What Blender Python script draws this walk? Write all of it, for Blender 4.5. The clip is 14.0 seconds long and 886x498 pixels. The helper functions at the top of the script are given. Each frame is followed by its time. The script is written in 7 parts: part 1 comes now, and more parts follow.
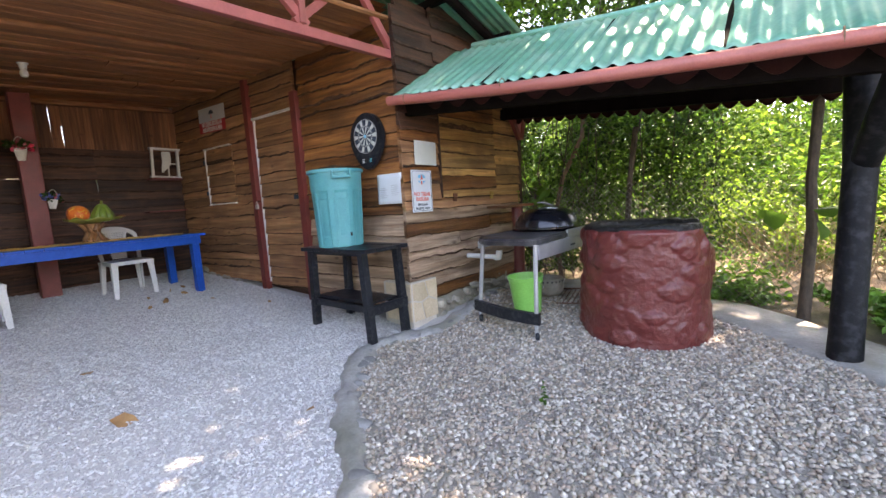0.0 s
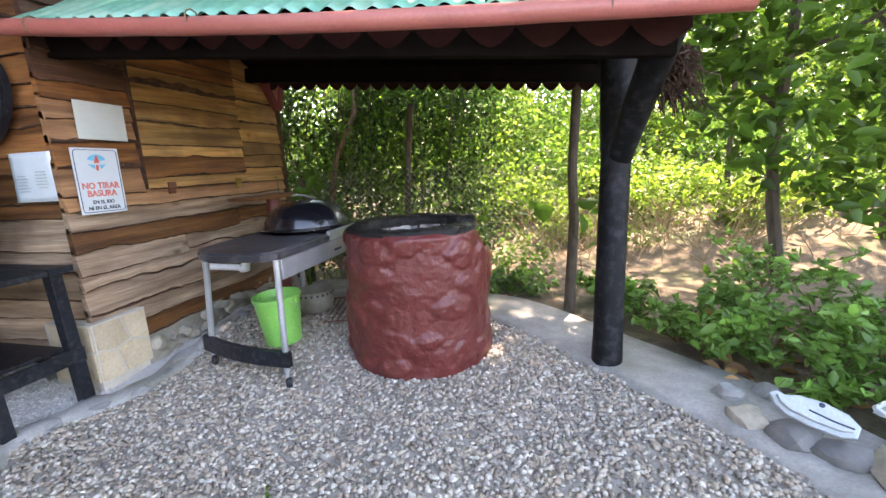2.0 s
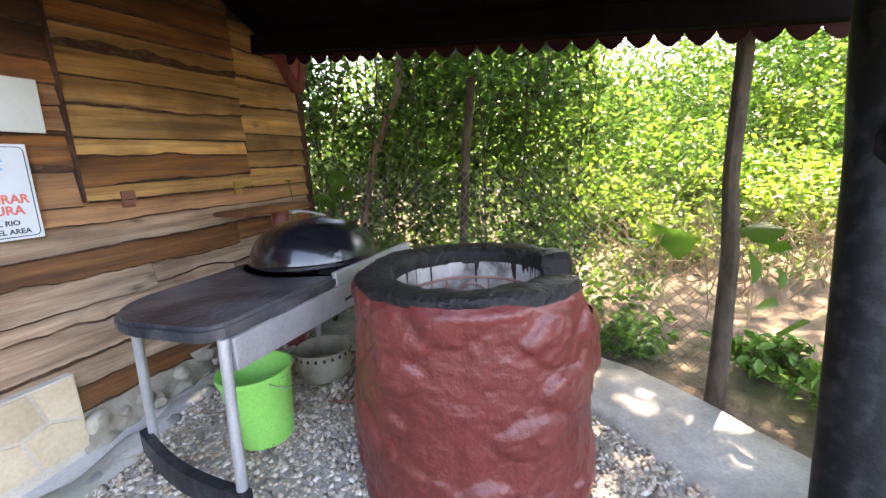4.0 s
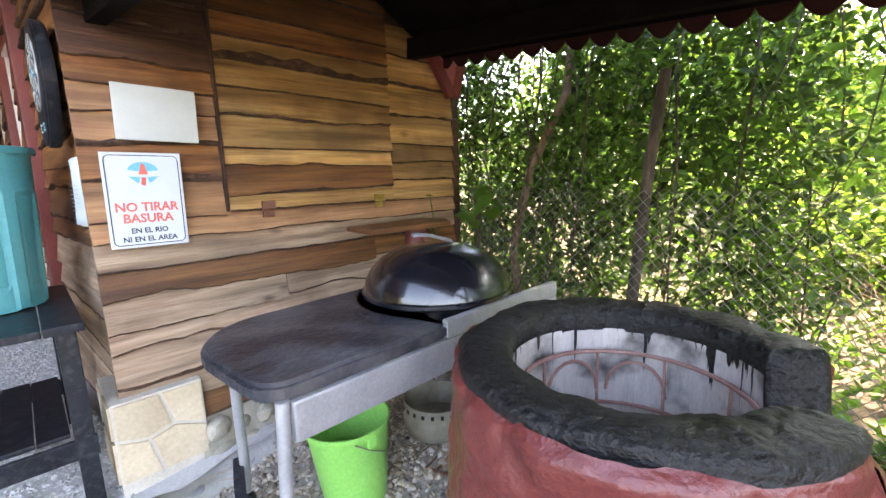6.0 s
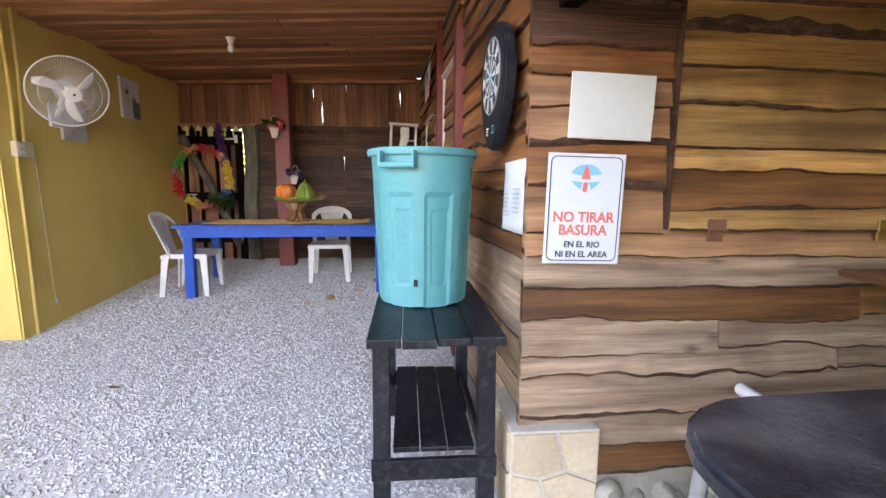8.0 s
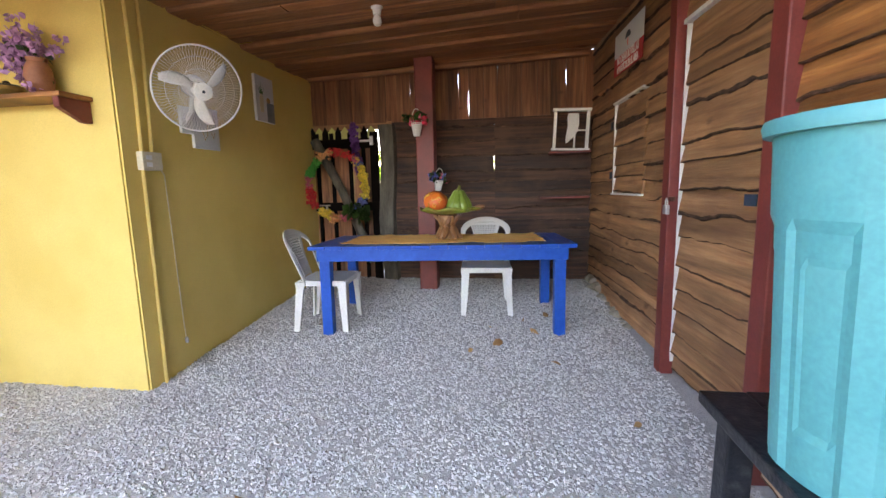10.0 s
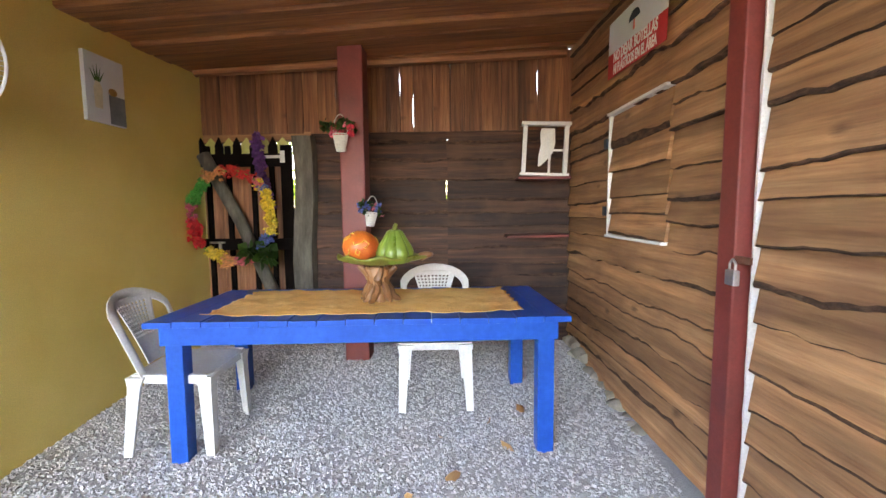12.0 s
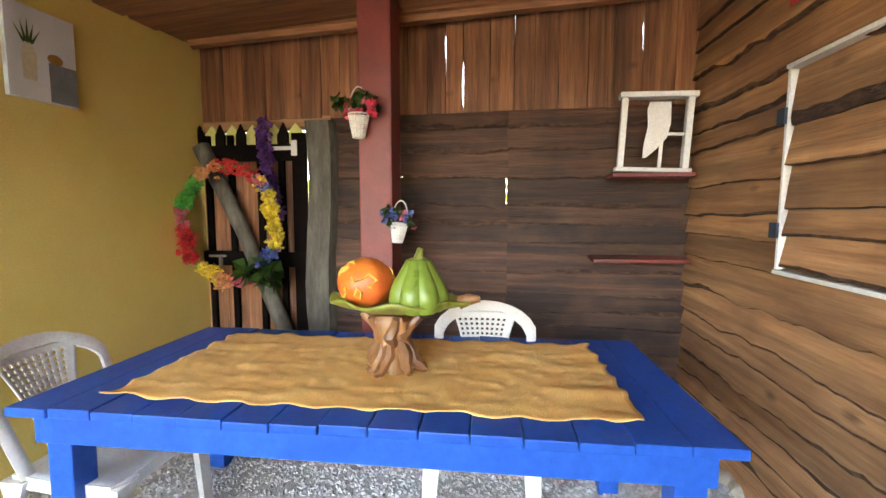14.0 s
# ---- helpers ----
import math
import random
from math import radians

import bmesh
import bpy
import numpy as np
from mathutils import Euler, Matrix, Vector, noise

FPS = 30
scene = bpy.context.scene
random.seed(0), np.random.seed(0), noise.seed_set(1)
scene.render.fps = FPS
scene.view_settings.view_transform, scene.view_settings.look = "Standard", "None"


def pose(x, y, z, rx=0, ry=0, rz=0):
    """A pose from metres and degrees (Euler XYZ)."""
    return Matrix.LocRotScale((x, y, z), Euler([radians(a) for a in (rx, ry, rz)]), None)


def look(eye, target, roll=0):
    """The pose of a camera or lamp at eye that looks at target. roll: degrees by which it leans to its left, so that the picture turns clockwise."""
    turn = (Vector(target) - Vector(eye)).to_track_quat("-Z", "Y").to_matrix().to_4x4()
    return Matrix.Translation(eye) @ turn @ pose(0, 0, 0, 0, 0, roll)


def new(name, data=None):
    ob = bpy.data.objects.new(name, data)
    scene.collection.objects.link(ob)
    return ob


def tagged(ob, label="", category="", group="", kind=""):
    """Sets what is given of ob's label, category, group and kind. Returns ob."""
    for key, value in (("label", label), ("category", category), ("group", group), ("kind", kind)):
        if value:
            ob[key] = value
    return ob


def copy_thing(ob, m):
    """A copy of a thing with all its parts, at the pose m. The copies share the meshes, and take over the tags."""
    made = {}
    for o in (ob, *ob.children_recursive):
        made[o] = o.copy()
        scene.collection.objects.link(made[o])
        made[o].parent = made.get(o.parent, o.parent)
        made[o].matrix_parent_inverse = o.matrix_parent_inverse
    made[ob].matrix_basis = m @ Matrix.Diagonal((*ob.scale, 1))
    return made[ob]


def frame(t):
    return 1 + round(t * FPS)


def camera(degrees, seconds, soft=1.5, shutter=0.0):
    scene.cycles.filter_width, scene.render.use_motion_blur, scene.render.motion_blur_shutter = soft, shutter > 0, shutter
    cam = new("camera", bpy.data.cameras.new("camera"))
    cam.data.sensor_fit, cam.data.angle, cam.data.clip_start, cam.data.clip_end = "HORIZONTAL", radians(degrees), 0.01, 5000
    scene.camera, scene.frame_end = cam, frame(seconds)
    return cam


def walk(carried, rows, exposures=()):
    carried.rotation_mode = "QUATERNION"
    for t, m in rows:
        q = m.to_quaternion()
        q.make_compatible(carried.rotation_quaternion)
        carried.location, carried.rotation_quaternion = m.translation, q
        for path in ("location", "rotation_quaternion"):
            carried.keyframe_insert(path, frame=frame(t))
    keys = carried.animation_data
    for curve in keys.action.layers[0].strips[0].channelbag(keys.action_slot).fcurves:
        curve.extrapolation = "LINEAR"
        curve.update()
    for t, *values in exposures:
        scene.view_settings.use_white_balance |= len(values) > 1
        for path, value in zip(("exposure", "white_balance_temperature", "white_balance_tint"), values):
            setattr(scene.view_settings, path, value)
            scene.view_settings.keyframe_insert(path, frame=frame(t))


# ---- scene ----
cam = camera(91.8, 14.0)
PATH = [
    (0, (-0.034, -0.11, 1.335), (-1.31, 1.412, 1.103), -3.7),
    (0.5, (-0.048, 0.157, 1.376), (-1.033, 1.88, 1.125), -3.4),
    (1, (-0.107, 0.431, 1.405), (-0.86, 2.264, 1.135), -2.9),
    (1.5, (-0.119, 0.619, 1.442), (-0.664, 2.515, 1.115), -3.0),
    (2, (-0.098, 0.89, 1.424), (-0.607, 2.782, 1.026), -3.1),
    (2.5, (-0.141, 1.184, 1.404), (-0.692, 3.054, 0.962), -2.5),
    (3, (-0.288, 1.533, 1.455), (-0.898, 3.383, 1.002), -2.4),
    (3.2, (-0.326, 1.631, 1.458), (-0.985, 3.464, 1.007), -2.6),
    (5.3, (-0.589, 2.551, 1.488), (-1.571, 4.257, 1.134), -1.9),
    (5.5, (-0.597, 2.562, 1.49), (-1.657, 4.22, 1.136), -1.5),
    (6, (-0.617, 2.563, 1.49), (-2.026, 3.941, 1.149), -1.7),
    (6.5, (-0.659, 2.547, 1.498), (-2.411, 3.459, 1.18), -1.3),
    (7, (-0.841, 2.481, 1.499), (-2.695, 3.167, 1.198), -0.5),
    (7.5, (-1.029, 2.395, 1.5), (-2.924, 2.97, 1.218), 0.8),
    (8, (-1.311, 2.319, 1.496), (-3.283, 2.486, 1.21), 0.5),
    (8.5, (-1.58, 2.185, 1.488), (-3.524, 1.816, 1.198), 0.2),
    (8.7, (-1.706, 2.101, 1.492), (-3.637, 1.67, 1.195), -0.6),
    (10.8, (-2.959, 1.535, 1.597), (-4.93, 1.309, 1.341), -1.5),
    (11, (-3.087, 1.543, 1.611), (-5.06, 1.324, 1.368), -1.4),
    (11.5, (-3.413, 1.593, 1.625), (-5.397, 1.433, 1.43), -1.0),
    (12, (-3.688, 1.596, 1.64), (-5.678, 1.508, 1.456), -0.5),
    (12.5, (-3.959, 1.618, 1.621), (-5.951, 1.572, 1.442), -0.5),
    (13, (-4.244, 1.677, 1.645), (-6.231, 1.528, 1.473), -0.4),
    (13.5, (-4.491, 1.647, 1.659), (-6.469, 1.415, 1.478), -0.4),
    (14, (-4.678, 1.574, 1.702), (-6.635, 1.208, 1.514), 0.1),
]
walk(cam, [(t, look(eye, target, roll)) for t, eye, target, roll in PATH],
     exposures=[(0, 3.4, 8300, 25), (3.2, 3.85, 8300, 22), (5.5, 4.15, 8300, 22), (7.5, 4.45, 9000, 29), (8.5, 3.85, 8700, 26), (11, 4.5, 8500, 23), (14, 5.2, 9100, 18)])

# ---- light ----
world = bpy.data.worlds.new("sky")
scene.world = world
world.use_nodes = True
wn = world.node_tree
sky = wn.nodes.new("ShaderNodeTexSky")
sky.sky_type = "NISHITA"
sky.sun_disc = False
SUN_EL, SUN_AZ = 54.0, 18.0      # degrees; azimuth from +y towards +x
sky.sun_elevation, sky.sun_rotation = radians(SUN_EL), radians(SUN_AZ)
wn.links.new(sky.outputs[0], wn.nodes["Background"].inputs[0])
wn.nodes["Background"].inputs[1].default_value = 0.15
sun_data = bpy.data.lights.new("sun", "SUN")
sun_data.energy, sun_data.angle, sun_data.color = 2.7, radians(0.6), (1.0, 0.94, 0.82)
sun = new("sun", sun_data)
_s = Vector((math.sin(radians(SUN_AZ)) * math.cos(radians(SUN_EL)), math.cos(radians(SUN_AZ)) * math.cos(radians(SUN_EL)), math.sin(radians(SUN_EL))))
sun.matrix_world = look(_s * 30, (0, 0, 0))

# ---- materials ----


def material(name, colors, rough=0.7, scale=8.0, stretch=(1, 1, 1), bump=0.2, fine=90.0, metal=0.0, vary=0.0, island=0.0,
             spec=0.5, stain=None, stain_scale=2.0, stain_amount=0.5, coat=0.0, translucent=0.0, dist=0.01, grain=0.22, knots=0.0, palette=None, sap=0.0):
    """A surface: a ramp of colours over stretched noise, finer grain in colour and relief, tint by object or by piece, stains."""
    m = bpy.data.materials.new(name)
    m.use_nodes = True
    t = m.node_tree
    n, ln = t.nodes, t.links
    bsdf = n["Principled BSDF"]
    co = n.new("ShaderNodeTexCoord")
    info = n.new("ShaderNodeObjectInfo")
    off = n.new("ShaderNodeVectorMath")
    off.operation = "MULTIPLY_ADD"
    ln.new(info.outputs["Random"], off.inputs[0])
    off.inputs[1].default_value = (37.0, 23.0, 51.0)
    ln.new(co.outputs["Object"], off.inputs[2])
    mp = n.new("ShaderNodeMapping")
    mp.inputs["Scale"].default_value = stretch
    ln.new(off.outputs[0], mp.inputs[0])
    big = n.new("ShaderNodeTexNoise")
    big.inputs["Scale"].default_value = scale
    big.inputs["Detail"].default_value = 7
    big.inputs["Roughness"].default_value = 0.65
    ln.new(mp.outputs[0], big.inputs["Vector"])
    small = n.new("ShaderNodeTexNoise")
    small.inputs["Scale"].default_value = fine
    small.inputs["Detail"].default_value = 4
    ln.new(mp.outputs[0], small.inputs["Vector"])
    ramp = n.new("ShaderNodeValToRGB")
    ln.new(big.outputs[0], ramp.inputs[0])
    el = ramp.color_ramp.elements
    k = len(colors)
    while len(el) < k:
        el.new(0.5)
    for i, c in enumerate(colors):
        el[i].position = 0.3 + 0.4 * i / max(1, k - 1)
        el[i].color = (*c, 1)
    out = ramp.outputs[0]

    def times(sock, fac_sock, lo, hi):
        r = n.new("ShaderNodeMapRange")
        r.inputs["To Min"].default_value, r.inputs["To Max"].default_value = lo, hi
        ln.new(fac_sock, r.inputs[0])
        v = n.new("ShaderNodeVectorMath")
        v.operation = "SCALE"
        ln.new(sock, v.inputs[0])
        ln.new(r.outputs[0], v.inputs["Scale"])
        return v.outputs[0]

    out = times(out, small.outputs[0], 1 - grain, 1 + grain)
    if sap:
        sm_ = n.new("ShaderNodeMapping")
        k0 = min(stretch)
        sm_.inputs["Scale"].default_value = tuple(.5 if q == k0 else 9.0 for q in stretch)
        ln.new(off.outputs[0], sm_.inputs[0])
        sn = n.new("ShaderNodeTexNoise")
        sn.inputs["Scale"].default_value = 1.5
        sn.inputs["Detail"].default_value = 3
        sn.inputs["Distortion"].default_value = .6
        ln.new(sm_.outputs[0], sn.inputs["Vector"])
        sr_ = n.new("ShaderNodeMapRange")
        sr_.inputs["From Min"].default_value, sr_.inputs["From Max"].default_value = .34, .66
        ln.new(sn.outputs[0], sr_.inputs[0])
        out = times(out, sr_.outputs[0], 1 - sap, 1 + sap * .6)
    if vary:
        out = times(out, info.outputs["Random"], 1 - vary, 1 + vary)
    if palette:
        geo = n.new("ShaderNodeNewGeometry")
        pr = n.new("ShaderNodeValToRGB")
        pr.color_ramp.interpolation = "CONSTANT"
        while len(pr.color_ramp.elements) < len(palette):
            pr.color_ramp.elements.new(0.5)
        for i, c in enumerate(palette):
            pr.color_ramp.elements[i].position = i / len(palette)
            pr.color_ramp.elements[i].color = (*c, 1)
        ln.new(geo.outputs["Random Per Island"], pr.inputs[0])
        mu = n.new("ShaderNodeMix")
        mu.data_type, mu.blend_type = "RGBA", "MULTIPLY"
        mu.inputs["Factor"].default_value = 1.0
        ln.new(out, mu.inputs["A"])
        ln.new(pr.outputs[0], mu.inputs["B"])
        out = mu.outputs["Result"]
    if knots:
        vo = n.new("ShaderNodeTexVoronoi")
        vo.inputs["Scale"].default_value = 2.6
        km = n.new("ShaderNodeMapping")
        km.inputs["Scale"].default_value = (1, 1, 1.9)
        ln.new(off.outputs[0], km.inputs[0])
        wob = n.new("ShaderNodeVectorMath")
        wob.operation = "MULTIPLY_ADD"
        ln.new(small.outputs[0], wob.inputs[0])
        wob.inputs[1].default_value = (.05, .05, .05)
        ln.new(km.outputs[0], wob.inputs[2])
        ln.new(wob.outputs[0], vo.inputs["Vector"])
        kr = n.new("ShaderNodeMapRange")
        kr.inputs["From Min"].default_value, kr.inputs["From Max"].default_value = .035, .13
        kr.inputs["To Min"].default_value, kr.inputs["To Max"].default_value = knots, 0
        ln.new(vo.outputs["Distance"], kr.inputs[0])
        kx = n.new("ShaderNodeMix")
        kx.data_type = "RGBA"
        ln.new(kr.outputs[0], kx.inputs["Factor"])
        ln.new(out, kx.inputs["A"])
        kx.inputs["B"].default_value = (.05, .02, .01, 1)
        out = kx.outputs["Result"]
    if island:
        geo = n.new("ShaderNodeNewGeometry")
        out = times(out, geo.outputs["Random Per Island"], 1 - island, 1 + island)
    if stain:
        st = n.new("ShaderNodeTexNoise")
        st.inputs["Scale"].default_value = stain_scale
        st.inputs["Detail"].default_value = 6
        ln.new(off.outputs[0], st.inputs["Vector"])
        sr = n.new("ShaderNodeMapRange")
        sr.inputs["From Min"].default_value, sr.inputs["From Max"].default_value = 0.5, 0.68
        sr.inputs["To Max"].default_value = stain_amount
        ln.new(st.outputs[0], sr.inputs[0])
        mx = n.new("ShaderNodeMix")
        mx.data_type = "RGBA"
        ln.new(sr.outputs[0], mx.inputs["Factor"])
        ln.new(out, mx.inputs["A"])
        mx.inputs["B"].default_value = (*stain, 1)
        out = mx.outputs["Result"]
    ln.new(out, bsdf.inputs["Base Color"])
    rr = n.new("ShaderNodeMapRange")
    rr.inputs["To Min"].default_value, rr.inputs["To Max"].default_value = max(0.03, rough - 0.12), min(1, rough + 0.12)
    ln.new(big.outputs[0], rr.inputs[0])
    ln.new(rr.outputs[0], bsdf.inputs["Roughness"])
    bsdf.inputs["Metallic"].default_value = metal
    bsdf.inputs["Specular IOR Level"].default_value = spec
    bsdf.inputs["Coat Weight"].default_value = coat
    bsdf.inputs["Coat Roughness"].default_value = 0.12
    if bump:
        add = n.new("ShaderNodeMath")
        add.operation = "MULTIPLY_ADD"
        ln.new(small.outputs[0], add.inputs[0])
        add.inputs[1].default_value = 0.5
        ln.new(big.outputs[0], add.inputs[2])
        b = n.new("ShaderNodeBump")
        b.inputs["Strength"].default_value = bump
        b.inputs["Distance"].default_value = dist
        ln.new(add.outputs[0], b.inputs["Height"])
        ln.new(b.outputs[0], bsdf.inputs["Normal"])
    if translucent:
        tr = n.new("ShaderNodeBsdfTranslucent")
        ln.new(times(out, info.outputs["Random"], 1.5, 1.5), tr.inputs[0])
        ms = n.new("ShaderNodeMixShader")
        ms.inputs[0].default_value = translucent
        ln.new(bsdf.outputs[0], ms.inputs[1])
        ln.new(tr.outputs[0], ms.inputs[2])
        ln.new(ms.outputs[0], n["Material Output"].inputs[0])
    return m


M = {}
GX, GZ = (1, 12, 12), (12, 12, 1)      # grain along x / along z
M["plank_warm"] = material("varnished_plank", [(.10, .032, .012), (.21, .075, .024), (.29, .118, .038), (.37, .17, .06)], .5, 2.4, (.6, .6, 12), .6, 12, grain=.34, knots=.6, vary=.40, stain=(.06, .023, .012), stain_scale=2.4, stain_amount=.55, dist=.014, sap=.45)
M["plank_pale"] = material("pale_plank", [(.22, .093, .040), (.36, .172, .080), (.43, .222, .108), (.53, .30, .155)], .62, 2.4, (.6, .6, 12), .6, 12, grain=.30, knots=.65, vary=.24, stain=(.17, .07, .04), stain_scale=2.6, stain_amount=.5, dist=.014, sap=.38)
M["plank_honey"] = material("honey_plank", [(.21, .095, .03), (.38, .195, .066), (.47, .265, .10), (.58, .37, .165)], .55, 2.4, (.6, .6, 12), .6, 12, grain=.34, knots=.65, vary=.36, stain=(.09, .038, .016), stain_scale=2.4, stain_amount=.55, dist=.014, sap=.42)
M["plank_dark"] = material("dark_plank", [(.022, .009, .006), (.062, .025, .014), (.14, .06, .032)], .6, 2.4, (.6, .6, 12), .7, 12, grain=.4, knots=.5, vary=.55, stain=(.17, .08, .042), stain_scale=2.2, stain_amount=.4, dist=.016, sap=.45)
M["plank_grey"] = material("weathered_plank", [(.22, .13, .082), (.36, .228, .148), (.45, .305, .205), (.55, .40, .285)], .75, 2.4, (.6, .6, 12), .7, 12, grain=.34, knots=.65, vary=.25, stain=(.13, .068, .042), stain_scale=2.4, stain_amount=.55, dist=.014, sap=.38)
M["plank_up"] = material("upright_plank", [(.12, .042, .019), (.25, .10, .044), (.36, .17, .078)], .6, 2.4, (12, 12, .6), .6, 12, grain=.34, knots=.5, vary=.38, dist=.014, sap=.4)
M["ceiling_wood"] = material("ceiling_plank", [(.14, .052, .021), (.31, .128, .052), (.43, .195, .086)], .6, 2.2, (13, .6, 8), .5, 13, grain=.4, island=.34, dist=.012)
M["bark"] = material("bark", [(.022, .010, .006), (.075, .036, .021), (.17, .095, .06)], .9, 16, (1, 1, 2.5), 1.0, 70, vary=.35, dist=.02)
M["pink"] = material("dusty_red_paint", [(.32, .075, .07), (.42, .11, .10)], .5, 5, bump=.15, stain=(.2, .06, .05))
M["redpost"] = material("oxide_red_paint", [(.16, .028, .024), (.24, .045, .036)], .5, 5, bump=.15, stain=(.09, .03, .025))
M["white"] = material("white_paint", [(.68, .68, .66), (.80, .80, .78)], .5, 6, bump=.08)
M["yellow"] = material("ochre_wall_paint", [(.70, .515, .15), (.76, .57, .185)], .75, 2.5, bump=.12, fine=160, stain=(.62, .43, .10), stain_scale=1.5)
M["blue"] = material("blue_gloss_paint", [(.0015, .072, .37), (.002, .098, .46)], .36, 6, bump=.2, fine=40, spec=.2, stain=(.001, .05, .30), stain_scale=8, stain_amount=.3)
M["black"] = material("black_paint", [(.004, .005, .008), (.017, .020, .027)], .42, 8, bump=.35, stain=(.26, .26, .25), stain_scale=30, stain_amount=.1, spec=.3)
M["blackpost"] = material("black_post_paint", [(.003, .003, .004), (.010, .011, .013)], .6, 8, bump=.4, spec=.22, stain=(.10, .10, .11), stain_scale=16, stain_amount=.2)
# near-black wood; under the lean-to its colour carries the shade
M["darkwood"] = material("near_black_wood", [(.003, .002, .002), (.010, .007, .006)], .95, 6, bump=.3, spec=.06)
M["tin"] = material("green_corrugated_tin", [(.075, .26, .185), (.13, .38, .28), (.22, .48, .38)], .38, 1.8, bump=.06, fine=30, metal=.25, stain=(.42, .56, .46), stain_scale=2.4, stain_amount=.5)
M["gutter"] = material("red_gutter_pipe", [(.36, .10, .085), (.48, .15, .12)], .42, 4, bump=.1, stain=(.28, .09, .07))
M["concrete"] = material("concrete", [(.25, .24, .225), (.42, .405, .38)], .88, 5, bump=.5, fine=60, grain=.3, stain=(.15, .15, .10), stain_scale=2.2, stain_amount=.6)
M["stone"] = material("fieldstone", [(.16, .16, .16), (.33, .32, .30)], .8, 6, bump=.4, fine=50, vary=.35)
M["rubble"] = material("pale_rubble", [(.24, .205, .155), (.44, .395, .32)], .85, 6, bump=.5, fine=50, vary=.2)
M["tile"] = material("limestone_tile", [(.52, .40, .26), (.66, .54, .38)], .7, 5, bump=.25, fine=50, vary=.12)
M["grout"] = material("pale_grout", [(.5, .44, .36), (.62, .56, .48)], .85, 6, bump=.3)
M["oven"] = material("oxblood_oven_paint", [(.125, .022, .020), (.185, .034, .029)], .38, 5, bump=.9, fine=24, coat=.12, stain=(.10, .02, .018), stain_scale=5, dist=.022)
M["soot"] = material("soot", [(.0025, .0025, .0025), (.010, .010, .010)], .5, 9, bump=1.0, dist=.03, fine=40, spec=.45)
M["ovenin"] = material("ashy_oven_lining", [(.40, .355, .33), (.58, .53, .495)], .8, 4, (6, 6, 1), .3, 40, stain=(.02, .02, .02), stain_scale=7, stain_amount=.9)
M["rebar"] = material("limed_rusty_rod", [(.24, .10, .08), (.42, .25, .21)], .8, 12, bump=.3)
M["rust"] = material("rusty_rod", [(.14, .05, .03), (.26, .12, .08)], .75, 12, bump=.3, metal=.3)
M["teal"] = material("teal_plastic", [(.036, .27, .295), (.052, .33, .35)], .42, 4, bump=.05, stain=(.10, .38, .40), stain_scale=3, stain_amount=.5)
M["lime"] = material("lime_plastic", [(.19, .55, .11), (.24, .63, .14)], .38, 4, bump=.03)
M["chairwhite"] = material("white_plastic", [(.66, .66, .63), (.76, .76, .73)], .4, 4, bump=.03, stain=(.55, .54, .5), stain_scale=4, stain_amount=.5)
M["alu"] = material("grey_metal", [(.38, .39, .40), (.52, .53, .54)], .42, 8, bump=.05, metal=.5)
M["enamel"] = material("black_enamel", [(.004, .004, .006), (.012, .012, .017)], .17, 6, bump=.05, coat=.5, stain=(.06, .06, .06), stain_scale=7, stain_amount=.4)
M["blacktop"] = material("worn_black_plastic", [(.010, .011, .016), (.032, .034, .044), (.13, .13, .14)], .36, 5, (1, 1, 1), .7, 45, grain=.5, stain=(.17, .155, .15), stain_scale=4.5, stain_amount=.55, spec=.6, dist=.012)
M["ground"] = material("gravel_bed", [(.27, .24, .21), (.43, .39, .345)], .95, 14, bump=.8, fine=110, dist=.02)
M["bed"] = material("pale_gravel_bed", [(.45, .43, .415), (.57, .55, .53)], .95, 30, bump=.4, fine=140, dist=.015)
# very dark maroon for both scalloped boards
M["valance"] = material("dark_maroon_board", [(.022, .007, .006), (.04, .012, .010)], .85, 5, bump=.2, spec=.15)
M["pebble"] = material("mixed_pebbles", [(.60, .56, .51), (1, .95, .88)], .8, 16, bump=.2, fine=120, palette=[(.30, .275, .255), (.56, .49, .415), (.62, .56, .485), (.70, .68, .645), (.44, .365, .31), (.80, .77, .72), (.56, .53, .49), (.38, .36, .345), (.56, .46, .39)])
M["chip"] = material("pale_stone_chips", [(.70, .70, .70), (.98, .98, .97)], .85, 16, bump=.2, fine=120, palette=[(.68, .66, .645), (.76, .74, .725), (.60, .585, .57), (.80, .785, .77), (.50, .48, .47), (.72, .68, .645), (.66, .66, .665), (.56, .54, .535)])
M["earth"] = material("leaf_litter_earth", [(.06, .042, .026), (.14, .10, .066), (.22, .165, .115)], .95, 5, bump=.8, fine=60, dist=.03, stain=(.07, .12, .03), stain_scale=1.2)
M["trunk"] = material("tree_bark", [(.035, .026, .018), (.11, .08, .056)], .9, 8, (3, 3, 1), .8, 50)
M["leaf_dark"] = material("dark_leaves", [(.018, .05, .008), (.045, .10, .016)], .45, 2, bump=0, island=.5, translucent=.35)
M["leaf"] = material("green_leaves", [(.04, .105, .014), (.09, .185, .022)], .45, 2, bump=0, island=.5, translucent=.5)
# lighter leaf colour that carries the sunlight on the scrub
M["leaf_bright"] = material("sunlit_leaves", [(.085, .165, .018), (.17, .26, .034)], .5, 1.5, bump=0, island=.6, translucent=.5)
# lighter than the other greens: skylight from the yard put into the colour
M["leaf_shrub"] = material("skylit_shrub_leaves", [(.09, .20, .036), (.17, .33, .065)], .45, 2, bump=0, island=.45, translucent=.35)
